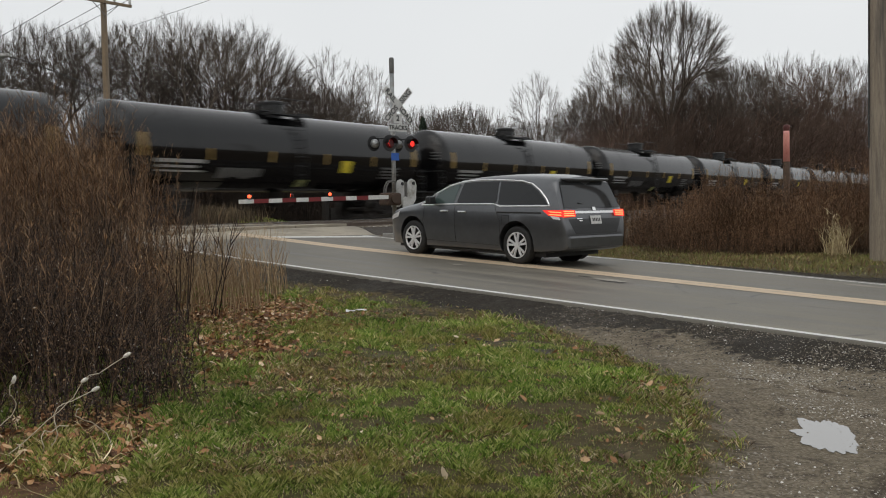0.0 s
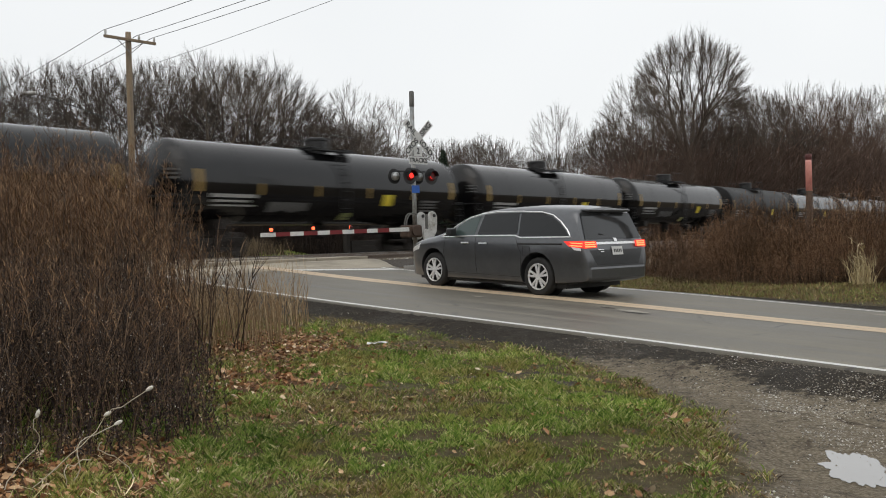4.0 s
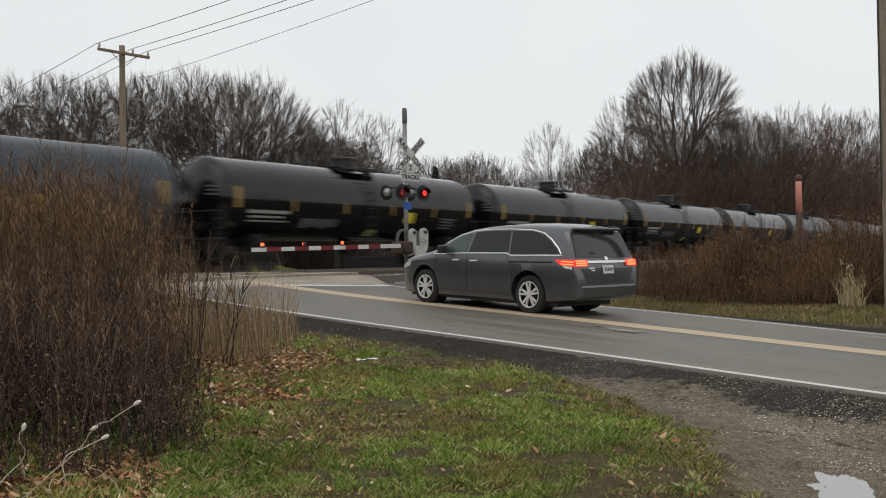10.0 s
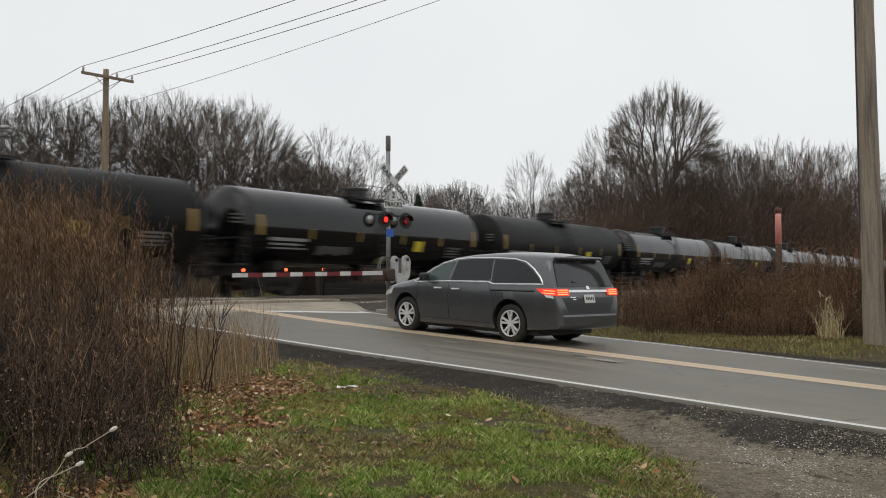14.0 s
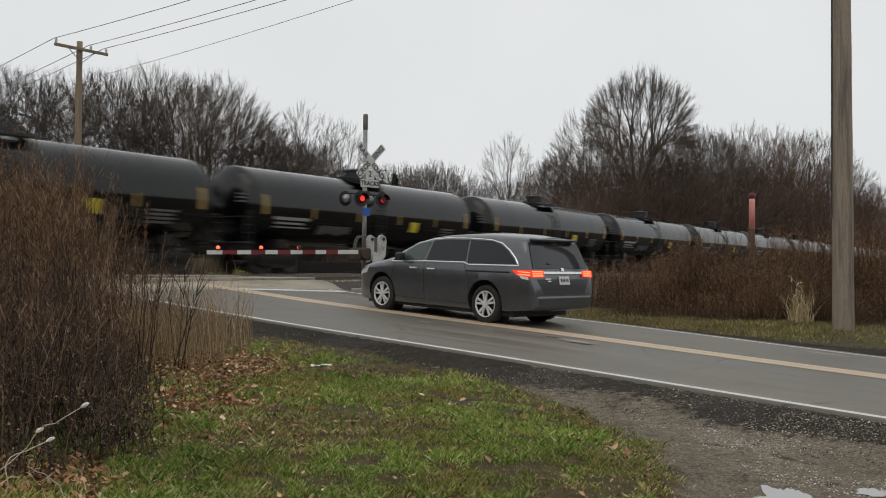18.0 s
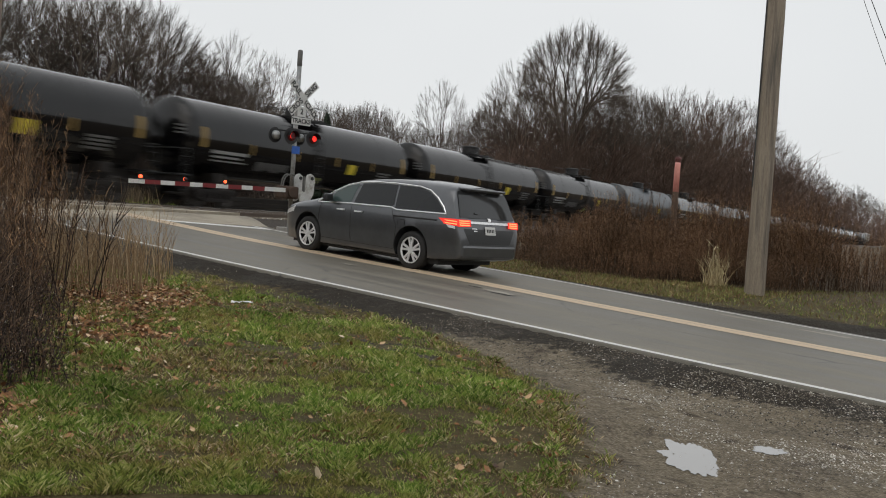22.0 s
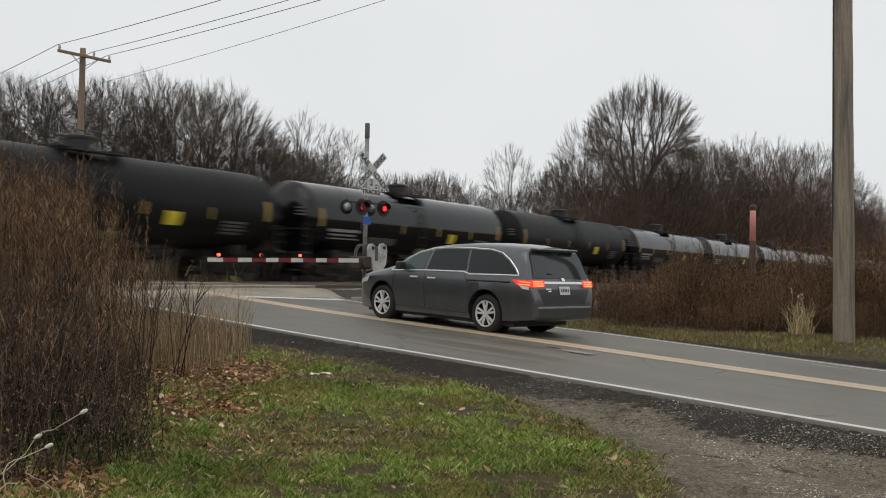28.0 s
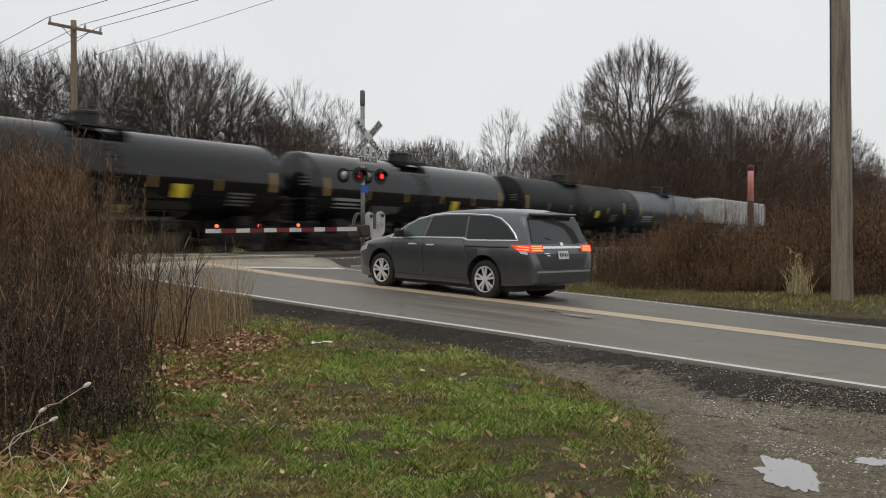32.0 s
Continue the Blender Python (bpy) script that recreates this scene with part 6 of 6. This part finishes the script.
def weeds_left():
    rng = random.Random(31)
    dark, brown, straw = [], [], []
    while len(dark) < 3400:
        x, y = rng.uniform(-6.5, -1.5), rng.uniform(5.55, 10.5)
        edge = lerp_table(y, [5.55, 5.8, 6.2, 6.8, 7.3, 8.5, 10, 10.5], [-3.0, -2.5, -2.1, -2.0, -2.08, -2.52, -3.05, -3.3]) + 0.12 * math.sin(y * 5)
        if x < edge + rng.gauss(0, 0.10):
            k = 0.35 + 0.65 * smooth(0, 0.9, edge - x)
            dark.append((x, y, ground_z(x, y), k * lerp_table(y, [5.55, 6.6, 10.5], [0.42, 0.82, 1.15])))
    while len(brown) < 2900:
        x, y = rng.uniform(-12, -2.6), rng.uniform(9.3, 18.0)
        edge = lerp_table(y, [9.3, 11, 12.5, 14, 16, 18], [-2.9, -3.0, -3.3, -4.4, -6.2, -8.4])
        s, lat = to_road(x, y)
        if x < edge + rng.gauss(0, 0.25) and lat < LAT_NEAR - 0.9:
            k = 0.66 + 0.34 * smooth(0, 1.2, edge - x)
            if rng.random() < 0.25 + 0.75 * smooth(0, 0.8, edge - x):
                brown.append((x, y, ground_z(x, y), k))
    while len(straw) < 720:
        x, y = rng.uniform(-4.8, -2.4), rng.uniform(11.0, 15.2)
        s, lat = to_road(x, y)
        if lat < LAT_NEAR - 1.3 and rng.random() < 1.2 - abs(x + 3.5) / 1.5:
            straw.append((x, y, ground_z(x, y), rng.uniform(0.3, 1.06)))
    blades(dark, rng, 1.12, 0.0036, 0.30, "dark_weeds", M["weed_dark"], "dark dried weed thicket with pale specks of seed", "weeds", 0.26, 7, 16)
    plumes(brown, rng, 2.55, "goldenrod", "tall brown dried goldenrod with feathery heads", "weed_plume", 0.0048, (0.0008, 0.002), (34, 46), 0.55, 14)
    blades(straw, rng, 1.25, 0.0045, 0.13, "straw_grass", M["weed_straw"], "straw-coloured dry grass stalks near the road", "grass", 0.2, 1)
    # one dark leafless weed that stands apart
    for wx, wy, n in ((-2.95, 10.1, 9), (-2.75, 10.9, 5), (-3.3, 9.6, 8)):
        blades([(wx + rng.gauss(0, 0.06), wy + rng.gauss(0, 0.06), ground_z(wx, wy), rng.uniform(0.75, 1.0)) for _ in range(n)], rng, 1.6, 0.007, 0.16, "tall_weed", M["weed_dark"], "dark branching weed with seed clusters", "weeds", 0.9, 8)
    # brown stalks standing in the dark thicket
    among = []
    while len(among) < 420:
        x, y = rng.uniform(-6.0, -2.1), rng.uniform(6.4, 10.5)
        if x < lerp_table(y, [6.4, 7.3, 8.5, 10.5], [-2.6, -2.3, -2.6, -3.3]):
            among.append((x, y, ground_z(x, y), rng.uniform(0.6, 1.0)))
    plumes(among, rng, 1.75, "brown_stalks", "arching brown stalks in the dark thicket", "weed_plume", 0.004, (0.0008, 0.002), (20, 34), 0.5)
    # matted pale straw at the thicket's foot
    mat = [(rng.uniform(-3.5, -1.9), rng.uniform(4.6, 6.0), 0, rng.uniform(0.5, 1)) for _ in range(90)]
    blades([(x, y, ground_z(x, y), k) for x, y, z, k in mat], rng, 0.24, 0.0045, 1.2, "matted_straw", M["tuft"], "matted pale straw among fallen leaves", "grass", 0, 1)


def vines():
    """Pale bare vine stems trailing out of the thicket, with dry pods at their tips."""
    rng = random.Random(77)
    v = thing("vine", Matrix.Translation((-2.5, 5.5, ground_z(-2.5, 5.5))), "pale dry vine stems trailing from the thicket", "vine")
    base = v.matrix_basis.translation
    for az0, z0, az1, z1, r, pods in ((-26.0, 0.16, -19.5, 0.70, 6.0, (1.0, 0.72)), (-24.3, 0.20, -21.9, 0.52, 5.9, (1.0,)), (-22.4, 0.45, -20.6, 0.10, 5.85, ()), (-25.5, 0.10, -23.0, 0.36, 5.8, ()), (-27.0, 0.18, -25.2, 0.60, 6.0, (1.0,))):
        pts = []
        for k in range(13):
            f = k / 12
            a = radians(az0 + (az1 - az0) * f + 0.5 * math.sin(f * 7 + az0))
            rr = r + 0.06 * math.sin(f * 5 + az1)
            z = z0 + (z1 - z0) * f + 0.05 * math.sin(f * 3.14) + rng.gauss(0, 0.008)
            pts.append(Vector((rr * math.sin(a), rr * math.cos(a), z)) - Vector((base.x, base.y, 0)) - Vector((0, 0, base.z)))
        bm = B()
        tube(bm, pts, 0.0032, 5)
        part("stem", bm, M["straw_pale"], v)
        for f in pods:
            bm = B()
            q = pts[int(f * 12)]
            d = (pts[-1] - pts[-3]).normalized()
            bmesh.ops.create_icosphere(bm, subdivisions=2, radius=0.013, matrix=Matrix.Translation(q + d * 0.015) @ d.to_track_quat("Z", "Y").to_matrix().to_4x4() @ Matrix.Diagonal((1, 1, 2.1, 1)))
            part("pod", bm, M["pod_white"], v, "pale dry seed pod")


def straw_tuft():
    rng = random.Random(41)
    pts = [(9.03 + rng.gauss(0, 0.10), 20.88 + rng.gauss(0, 0.12), ground_z(9.08, 20.88), rng.random() ** 1.6 * 0.75 + 0.25) for _ in range(150)]
    blades(pts, rng, 1.0, 0.009, 0.24, "straw_tuft", M["tuft"], "pale straw-coloured grass tuft by the pole", "grass", 0.4, 1)
    # a few broken, drooping leaves at its tips
    bent = [(9.0 + rng.gauss(0, 0.06), 20.86 + rng.gauss(0, 0.06), ground_z(9.08, 20.88) + rng.uniform(0.5, 0.95), rng.uniform(0.5, 1.0)) for _ in range(16)]
    blades(bent, rng, 0.24, 0.016, 1.3, "bent_straw", M["tuft"], "broken pale straw leaves drooping from the tuft", "grass", 0, 1)


def far_lawn():
    """Verge across the road: tan and green by the weeds, mown green lawn farther along."""
    rng = random.Random(53)
    for name, mt, n, s0, s1, lb in (("verge_grass", "verge", 22000, 5.0, 16.5, "short tan and green verge grass"), ("verge_lawn", "grass", 30000, -24.0, 8.5, "short mown green verge lawn")):
        V, F = [], []
        while len(F) < n:
            s = rng.uniform(s0, s1)
            edge = LAT_FAR + 0.7 + 1.1 * smooth(9, 4.5, s)
            lat = edge + 0.3 * rng.random() + rng.random() * (3.9 + verge_inset(s) - 1.1 * smooth(9, 4.5, s))
            if (s < 7.5 and name == "verge_grass" and rng.random() < 0.6) or (s > 6 and name == "verge_lawn" and rng.random() < 0.5):
                continue
            x, y = road_xy(s, lat)
            z = ground_z(x, y) - 0.005
            h, t, w = rng.uniform(0.03, 0.10), rng.uniform(0, 6.28), rng.uniform(0.006, 0.011)
            dx, dy = math.cos(t) * w, math.sin(t) * w
            lx, ly = rng.gauss(0, 0.6) * h, rng.gauss(0, 0.6) * h
            b = len(V)
            V += [(x - dx, y - dy, z), (x + dx, y + dy, z), (x + lx, y + ly, z + h)]
            F += [(b, b + 1, b + 2)]
        tagged(link(name, mesh_of(name, V, F, M[mt]), None), lb, "grass", kind="stuff")


def bank_grass():
    """Tan dead grass on the bank beyond the tracks, with a green patch beside the timber wall."""
    rng = random.Random(57)
    for name, mt, n, a0, a1, p0, p1, hh, lb in (("bank_grass", "bank_tan", 12000, 8.0, 29.6, 31.5, 35.5, 0.85, "tan dead grass on the bank beyond the tracks"),
                                                ("bank_lawn", "grass", 2600, 28.0, 31.2, 29.3, 34.0, 0.14, "pale green grass patch beyond the tracks")):
        V, F = [], []
        for _ in range(n):
            x, y = track_xy(rng.uniform(a0, a1), rng.uniform(p0, p1))
            z = ground_z(x, y) - 0.01
            h, t, w = hh * rng.uniform(0.4, 1.0), rng.uniform(0, 6.28), rng.uniform(0.012, 0.025)
            dx, dy = math.cos(t) * w, math.sin(t) * w
            b = len(V)
            V += [(x - dx, y - dy, z), (x + dx, y + dy, z), (x + rng.gauss(0, 0.35) * h, y + rng.gauss(0, 0.35) * h, z + h)]
            F += [(b, b + 1, b + 2)]
        tagged(link(name, mesh_of(name, V, F, M[mt]), None), lb, "grass", kind="stuff")


def litter():
    rng = random.Random(91)
    V, F = [], []
    n = 9
    for j in range(4):
        for i in range(n):
            V.append(((i / (n - 1) - 0.5) * 0.28, (j / 3 - 0.5) * 0.10, 0.02 + 0.03 * rng.random()))
    for j in range(3):
        for i in range(n - 1):
            a = j * n + i
            F.append((a, a + 1, a + n + 1, a + n))
    ob = link("paper_scrap", mesh_of("paper_scrap", V, F, M["paper"]), None)
    ob.matrix_basis = Matrix.Translation((-1.19, 12.14, ground_z(-1.19, 12.14))) @ Matrix.Rotation(0.1, 4, "Z")
    tagged(ob, "crumpled scrap of white paper on the lawn", "litter")


def mud_clods():
    """Bare muddy clods where wheels cut the lawn."""
    rng = random.Random(95)
    V, F = [], []
    for cx, cy, n, sx, sy in ((0.95, 9.4, 60, 0.35, 0.13), (1.5, 7.55, 30, 0.2, 0.08), (0.5, 9.9, 30, 0.3, 0.12), (-1.05, 7.35, 12, 0.06, 0.08)):
        for _ in range(n):
            x, y = cx + rng.gauss(0, sx), cy + rng.gauss(0, sy)
            z = ground_z(x, y)
            k = rng.uniform(0.02, 0.055)
            b = len(V)
            for v in ((1, 0, 0), (0, 1, 0), (-1, 0, 0), (0, -1, 0), (0, 0, 0.7)):
                V.append((x + v[0] * k * rng.uniform(0.7, 1.4), y + v[1] * k * rng.uniform(0.7, 1.4), z + v[2] * k * 0.6))
            F += [(b, b + 1, b + 4), (b + 1, b + 2, b + 4), (b + 2, b + 3, b + 4), (b + 3, b, b + 4)]
    tagged(link("mud_clods", mesh_of("mud_clods", V, F, M["mud"]), None), "dark wet clods of mud in the grass", "mud", kind="stuff")


M["straw_pale"] = surf("straw_pale", (0.42, 0.36, 0.26), (0.60, 0.54, 0.42), 8, 0.8)
M["pod_white"] = surf("pod_white", (0.62, 0.58, 0.50), (0.78, 0.74, 0.66), 30, 0.7)
M["mud"] = island("mud", [(0, (0.02, 0.015, 0.011)), (1, (0.06, 0.045, 0.033))], 0.5)


def lawn():
    rng = random.Random(51)
    V, F, DV, DF = [], [], [], []
    while len(F) + len(DF) < 500000:
        r = 4.6 + 11 * rng.random() ** 1.35
        az = radians(rng.uniform(-27, 29))
        x, y = r * math.sin(az), r * math.cos(az)
        s, lat = to_road(x, y)
        if lat > LAT_NEAR - 0.95 - 0.4 * rng.random() or drive_mask(x, y) > 0.22 + 0.75 * rng.random() ** 2 or leaf_mask(x, y) > 0.45 + 0.75 * rng.random():
            continue
        patch = noise.noise((x * 0.9, y * 0.9, 3.3))
        clump = noise.noise((x * 4.5, y * 4.5, 8.8))
        if clump + 0.5 * patch < -0.10 and rng.random() < 0.72:
            continue
        z = ground_z(x, y) - 0.005
        h, t = rng.uniform(0.014, 0.048) * max(1 + 0.7 * patch + 1.4 * clump, 0.35), rng.uniform(0, 6.28)
        w = rng.uniform(0.0012, 0.0030) * (0.7 + r / 12)
        dx, dy = math.cos(t) * w, math.sin(t) * w
        lx, ly = rng.gauss(0, 0.45) * h, rng.gauss(0, 0.45) * h
        dry = smooth(0.08, 0.45, noise.noise((x * 0.55, y * 0.8, 6.1)) + 0.25 * noise.noise((x * 3.1, y * 3.1, 1.7)) + 0.55 * drive_mask(x + 0.45, y - 0.5) + 0.25 * smooth(LAT_NEAR - 3.0, LAT_NEAR - 1.5, lat))
        if rng.random() < 0.13 + 0.55 * dry:
            A, C, h = DV, DF, h * 0.7
        else:
            A, C = V, F
        n = len(A)
        A += [(x - dx, y - dy, z), (x + dx, y + dy, z), (x + lx * 0.4 + dx * 0.7, y + ly * 0.4 + dy * 0.7, z + h * 0.65), (x + lx, y + ly, z + h)]
        C += [(n, n + 1, n + 2), (n, n + 2, n + 3)]
    tagged(link("dry_grass", mesh_of("dry_grass", DV, DF, M["dry_grass"]), None), "dead tan grass matted in the lawn", "grass", kind="stuff")
    tagged(link("lawn_grass", mesh_of("lawn_grass", V, F, M["grass"]), None), "short damp green lawn grass with yellowed patches", "grass", kind="stuff")


def leaves():
    """A drift of leaves along the weeds, and torn bits scattered thinly over the lawn."""
    rng = random.Random(61)
    V, F = [], []
    for count, drift in ((5200, True), (3000, False)):
        made = 0
        while made < count:
            if drift:
                x, y = rng.uniform(-5.5, -0.6), rng.uniform(4.8, 15)
                if rng.random() > leaf_mask(x, y):
                    continue
                k = rng.uniform(0.010, 0.034)
            else:
                x, y = rng.uniform(-3, 3.4), rng.uniform(4.8, 13)
                near = math.exp(-max(x + 2.0, 0) / 2.2) + 0.5 * drive_mask(x + 0.5, y - 0.4)
                if drive_mask(x, y) > 0.5 or rng.random() > near:
                    continue
                k = rng.uniform(0.005, 0.017) if rng.random() < 0.90 else rng.uniform(0.018, 0.036)
            if to_road(x, y)[1] > LAT_NEAR - 1.4:
                continue
            z = ground_z(x, y) + (0.012 if drift else 0.026)
            q = Matrix.Translation((x, y, z)) @ Euler((rng.gauss(0, 0.5), rng.gauss(0, 0.5), rng.uniform(0, 6.28))).to_matrix().to_4x4()
            n = len(V)
            c = rng.uniform(0.1, 0.6)
            V += [tuple(q @ (Vector(v) * k)) for v in ((-1.3, 0, 0.1), (-0.3, 0.75, c), (0.8, 0.45, c * 0.8), (1.3, 0, 0.4), (0.7, -0.55, c), (-0.4, -0.65, c * 0.9))]
            F += [(n, n + 5, n + 4, n + 3), (n, n + 3, n + 2, n + 1)]
            made += 1
    tagged(link("fallen_leaves", mesh_of("fallen_leaves", V, F, M["leaf"]), None), "brown and tan fallen leaves", "leaves", kind="stuff")


def stone_bed(seed, count, spot, sizes, mat, label, level=None):
    """Loose stones, each a small uneven lump; spot(rng) gives a place or None."""
    rng = random.Random(seed)
    V, F = [], []
    base = [(1, 0, 0), (-1, 0, 0), (0, 1, 0), (0, -1, 0), (0, 0, 0.8), (0, 0, -0.5)]
    tri = [(0, 2, 4), (2, 1, 4), (1, 3, 4), (3, 0, 4), (2, 0, 5), (1, 2, 5), (3, 1, 5), (0, 3, 5)]
    made = 0
    while made < count:
        q = spot(rng)
        if q is None:
            continue
        x, y = q
        z = ground_z(x, y) if level is None else level
        k = rng.uniform(*sizes) + sizes[1] * rng.random() ** 5
        n = len(V)
        t = rng.uniform(0, 6.28)
        c, sn = math.cos(t), math.sin(t)
        for vx, vy, vz in base:
            j = k * rng.uniform(0.7, 1.3)
            V.append((x + (vx * c - vy * sn) * j, y + (vx * sn + vy * c) * j, z + vz * j * 0.8))
        F += [tuple(n + i for i in f) for f in tri]
        made += 1
    tagged(link("gravel_stones", mesh_of("gravel_stones", V, F, M[mat]), None), label, "gravel", kind="stuff")


def on_drive(rng):
    x, y = rng.uniform(0.8, 9), rng.uniform(4.2, 12)
    if drive_mask(x, y) < 0.6 or (noise.noise((x * 0.9, y * 0.9, 9.4)) + 0.1 * (x - 4) < -0.12 and rng.random() < 0.8):
        return None
    return x, y


def on_pale_patch(rng):
    x, y = rng.uniform(2.6, 9.5), rng.uniform(4.5, 11)
    k = 0.75 * smooth(3.2, 5.4, x) + 0.9 * noise.noise((x * 0.8, y * 0.8, 2.4)) + 0.4 * noise.noise((x * 3, y * 3, 2.4))
    if drive_mask(x, y) < 0.7 or rng.random() > k or (to_road(x, y)[1] > LAT_NEAR - 1.2 and rng.random() < 0.75):
        return None
    return x, y


def on_shoulder(rng):
    s, lat = rng.uniform(-6, 15), LAT_NEAR - 0.42 - rng.random() ** 0.7 * 1.3
    x, y = road_xy(s, lat)
    return (x, y) if noise.noise((x * 1.2, y * 1.2, 5)) + 0.5 * rng.random() > 0.12 else None


def on_ballast(rng):
    a, p = rng.uniform(16, 36), P_NEAR + rng.uniform(-1.9, 2.2)
    x, y = track_xy(a, p)
    if abs(to_road(x, y)[1] - LAT_MID) < 5.0 or abs(abs(p - P_NEAR) - 0.7175) < 0.08:
        return None
    return x, y


def stones():
    stone_bed(74, 9000, on_ballast, (0.018, 0.034), "stone", "brown and grey crushed ballast stones", RAIL_Z - 0.165)
    stone_bed(71, 30000, on_drive, (0.003, 0.008), "stone", "loose brown and grey gravel stones")
    stone_bed(72, 21000, on_pale_patch, (0.004, 0.009), "stone_pale", "pale crushed stone in the drive")
    stone_bed(73, 1300, on_shoulder, (0.004, 0.008), "stone_pale", "scattered pale stones on the dark shoulder")
    stone_bed(75, 9000, on_shoulder, (0.004, 0.010), "stone_dark", "dark wet gravel along the road edge")


def puddle(name, cx, cy, rx, ry, turn, seed):
    m = bpy.data.materials.get("puddle_water")
    if m is None:
        m, N, L, Bs = nodes_of("puddle_water")
        # pale base puts part of the reflected sky's brightness into the water's colour
        Bs.inputs["Base Color"].default_value, Bs.inputs["Roughness"].default_value = (0.27, 0.26, 0.245, 1), 0.02
        Bs.inputs["IOR"].default_value = 1.75
        co = N.new("ShaderNodeTexCoord").outputs["Object"]
        bump(N, L, Bs, noise_tex(N, L, 14, 2, 0.5, co), 0.05, 0.01)
    V, n = [(cx, cy, PUD_Z + 0.006)], 220
    for k in range(n):
        t = 2 * math.pi * k / n
        c, d = math.cos(t), math.sin(t)
        r = 1 + 0.45 * noise.noise((c * 1.6, d * 1.6, seed)) + 0.26 * noise.noise((c * 3.2, d * 3.2, seed)) + 0.09 * noise.noise((c * 9, d * 9, seed)) + 0.035 * noise.noise((c * 22, d * 22, seed))
        x, y = rx * r * c, ry * r * d
        V.append((cx + x * math.cos(turn) - y * math.sin(turn), cy + x * math.sin(turn) + y * math.cos(turn), PUD_Z + 0.006))
    F = [(0, k, k % n + 1) for k in range(1, n + 1)]
    tagged(link(name, mesh_of(name, V, F, m), None), "shallow rain puddle reflecting the sky", "puddle", kind="structure")


weeds_right()
weeds_left()
straw_tuft()
vines()
far_lawn()
bank_grass()
litter()
mud_clods()
lawn()
leaves()
stones()
puddle("puddle", 2.62, 6.2, 0.19, 0.46, -0.25, 1.0)
puddle("puddle", 3.35, 6.5, 0.13, 0.12, -0.35, 5.0)


# ---- motion: the train rolls past at a steady speed, the flashers turn over
def motions():
    # slight surges of the train about its mean speed, in metres at each second
    surge = [0.05, -0.01, -0.8, -0.14, 0.0, 0.0, -0.05, -0.72, 0.26, -0.68, 0.02, 0.98, 0.17, 1.0, 0.6, 0.2, 0.07, -0.05, 0.75, -0.25, -0.23, -0.01, 0.04, 0.84,
             -0.12, -0.22, 0.0, 0.3, 0.53, -0.28, -0.26, -0.31, -0.34]
    for i, car in CARS:
        walk(car, [(t, frame_track(PHASE + CAR_L * (i + 0.5) - SPEED * t + surge[t], P_TRAIN, RAIL_Z)) for t in range(33)])

    half, first = 0.617, 0.1915
    late = {11: 0.09, 37: 0.06, 45: -0.03, 50: 0.04}
    for drum, side in DRUMS:
        base = drum.matrix_basis.copy()

        def face(deg):
            return base @ Matrix.Rotation(radians(deg), 4, "Z")

        # side 0 is lit while the turn count is even
        turn = 0 if side else 180
        rows = [(0, face(turn))]
        n = 0
        while first + n * half < 31.8:
            t = first + n * half + late.get(n, 0.0)
            for k in range(4):
                rows.append((t - 0.05 + k / 30, face(turn + 60 * k)))
            turn += 180
            n += 1
        rows.append((32, face(turn)))
        walk(drum, rows)


motions()
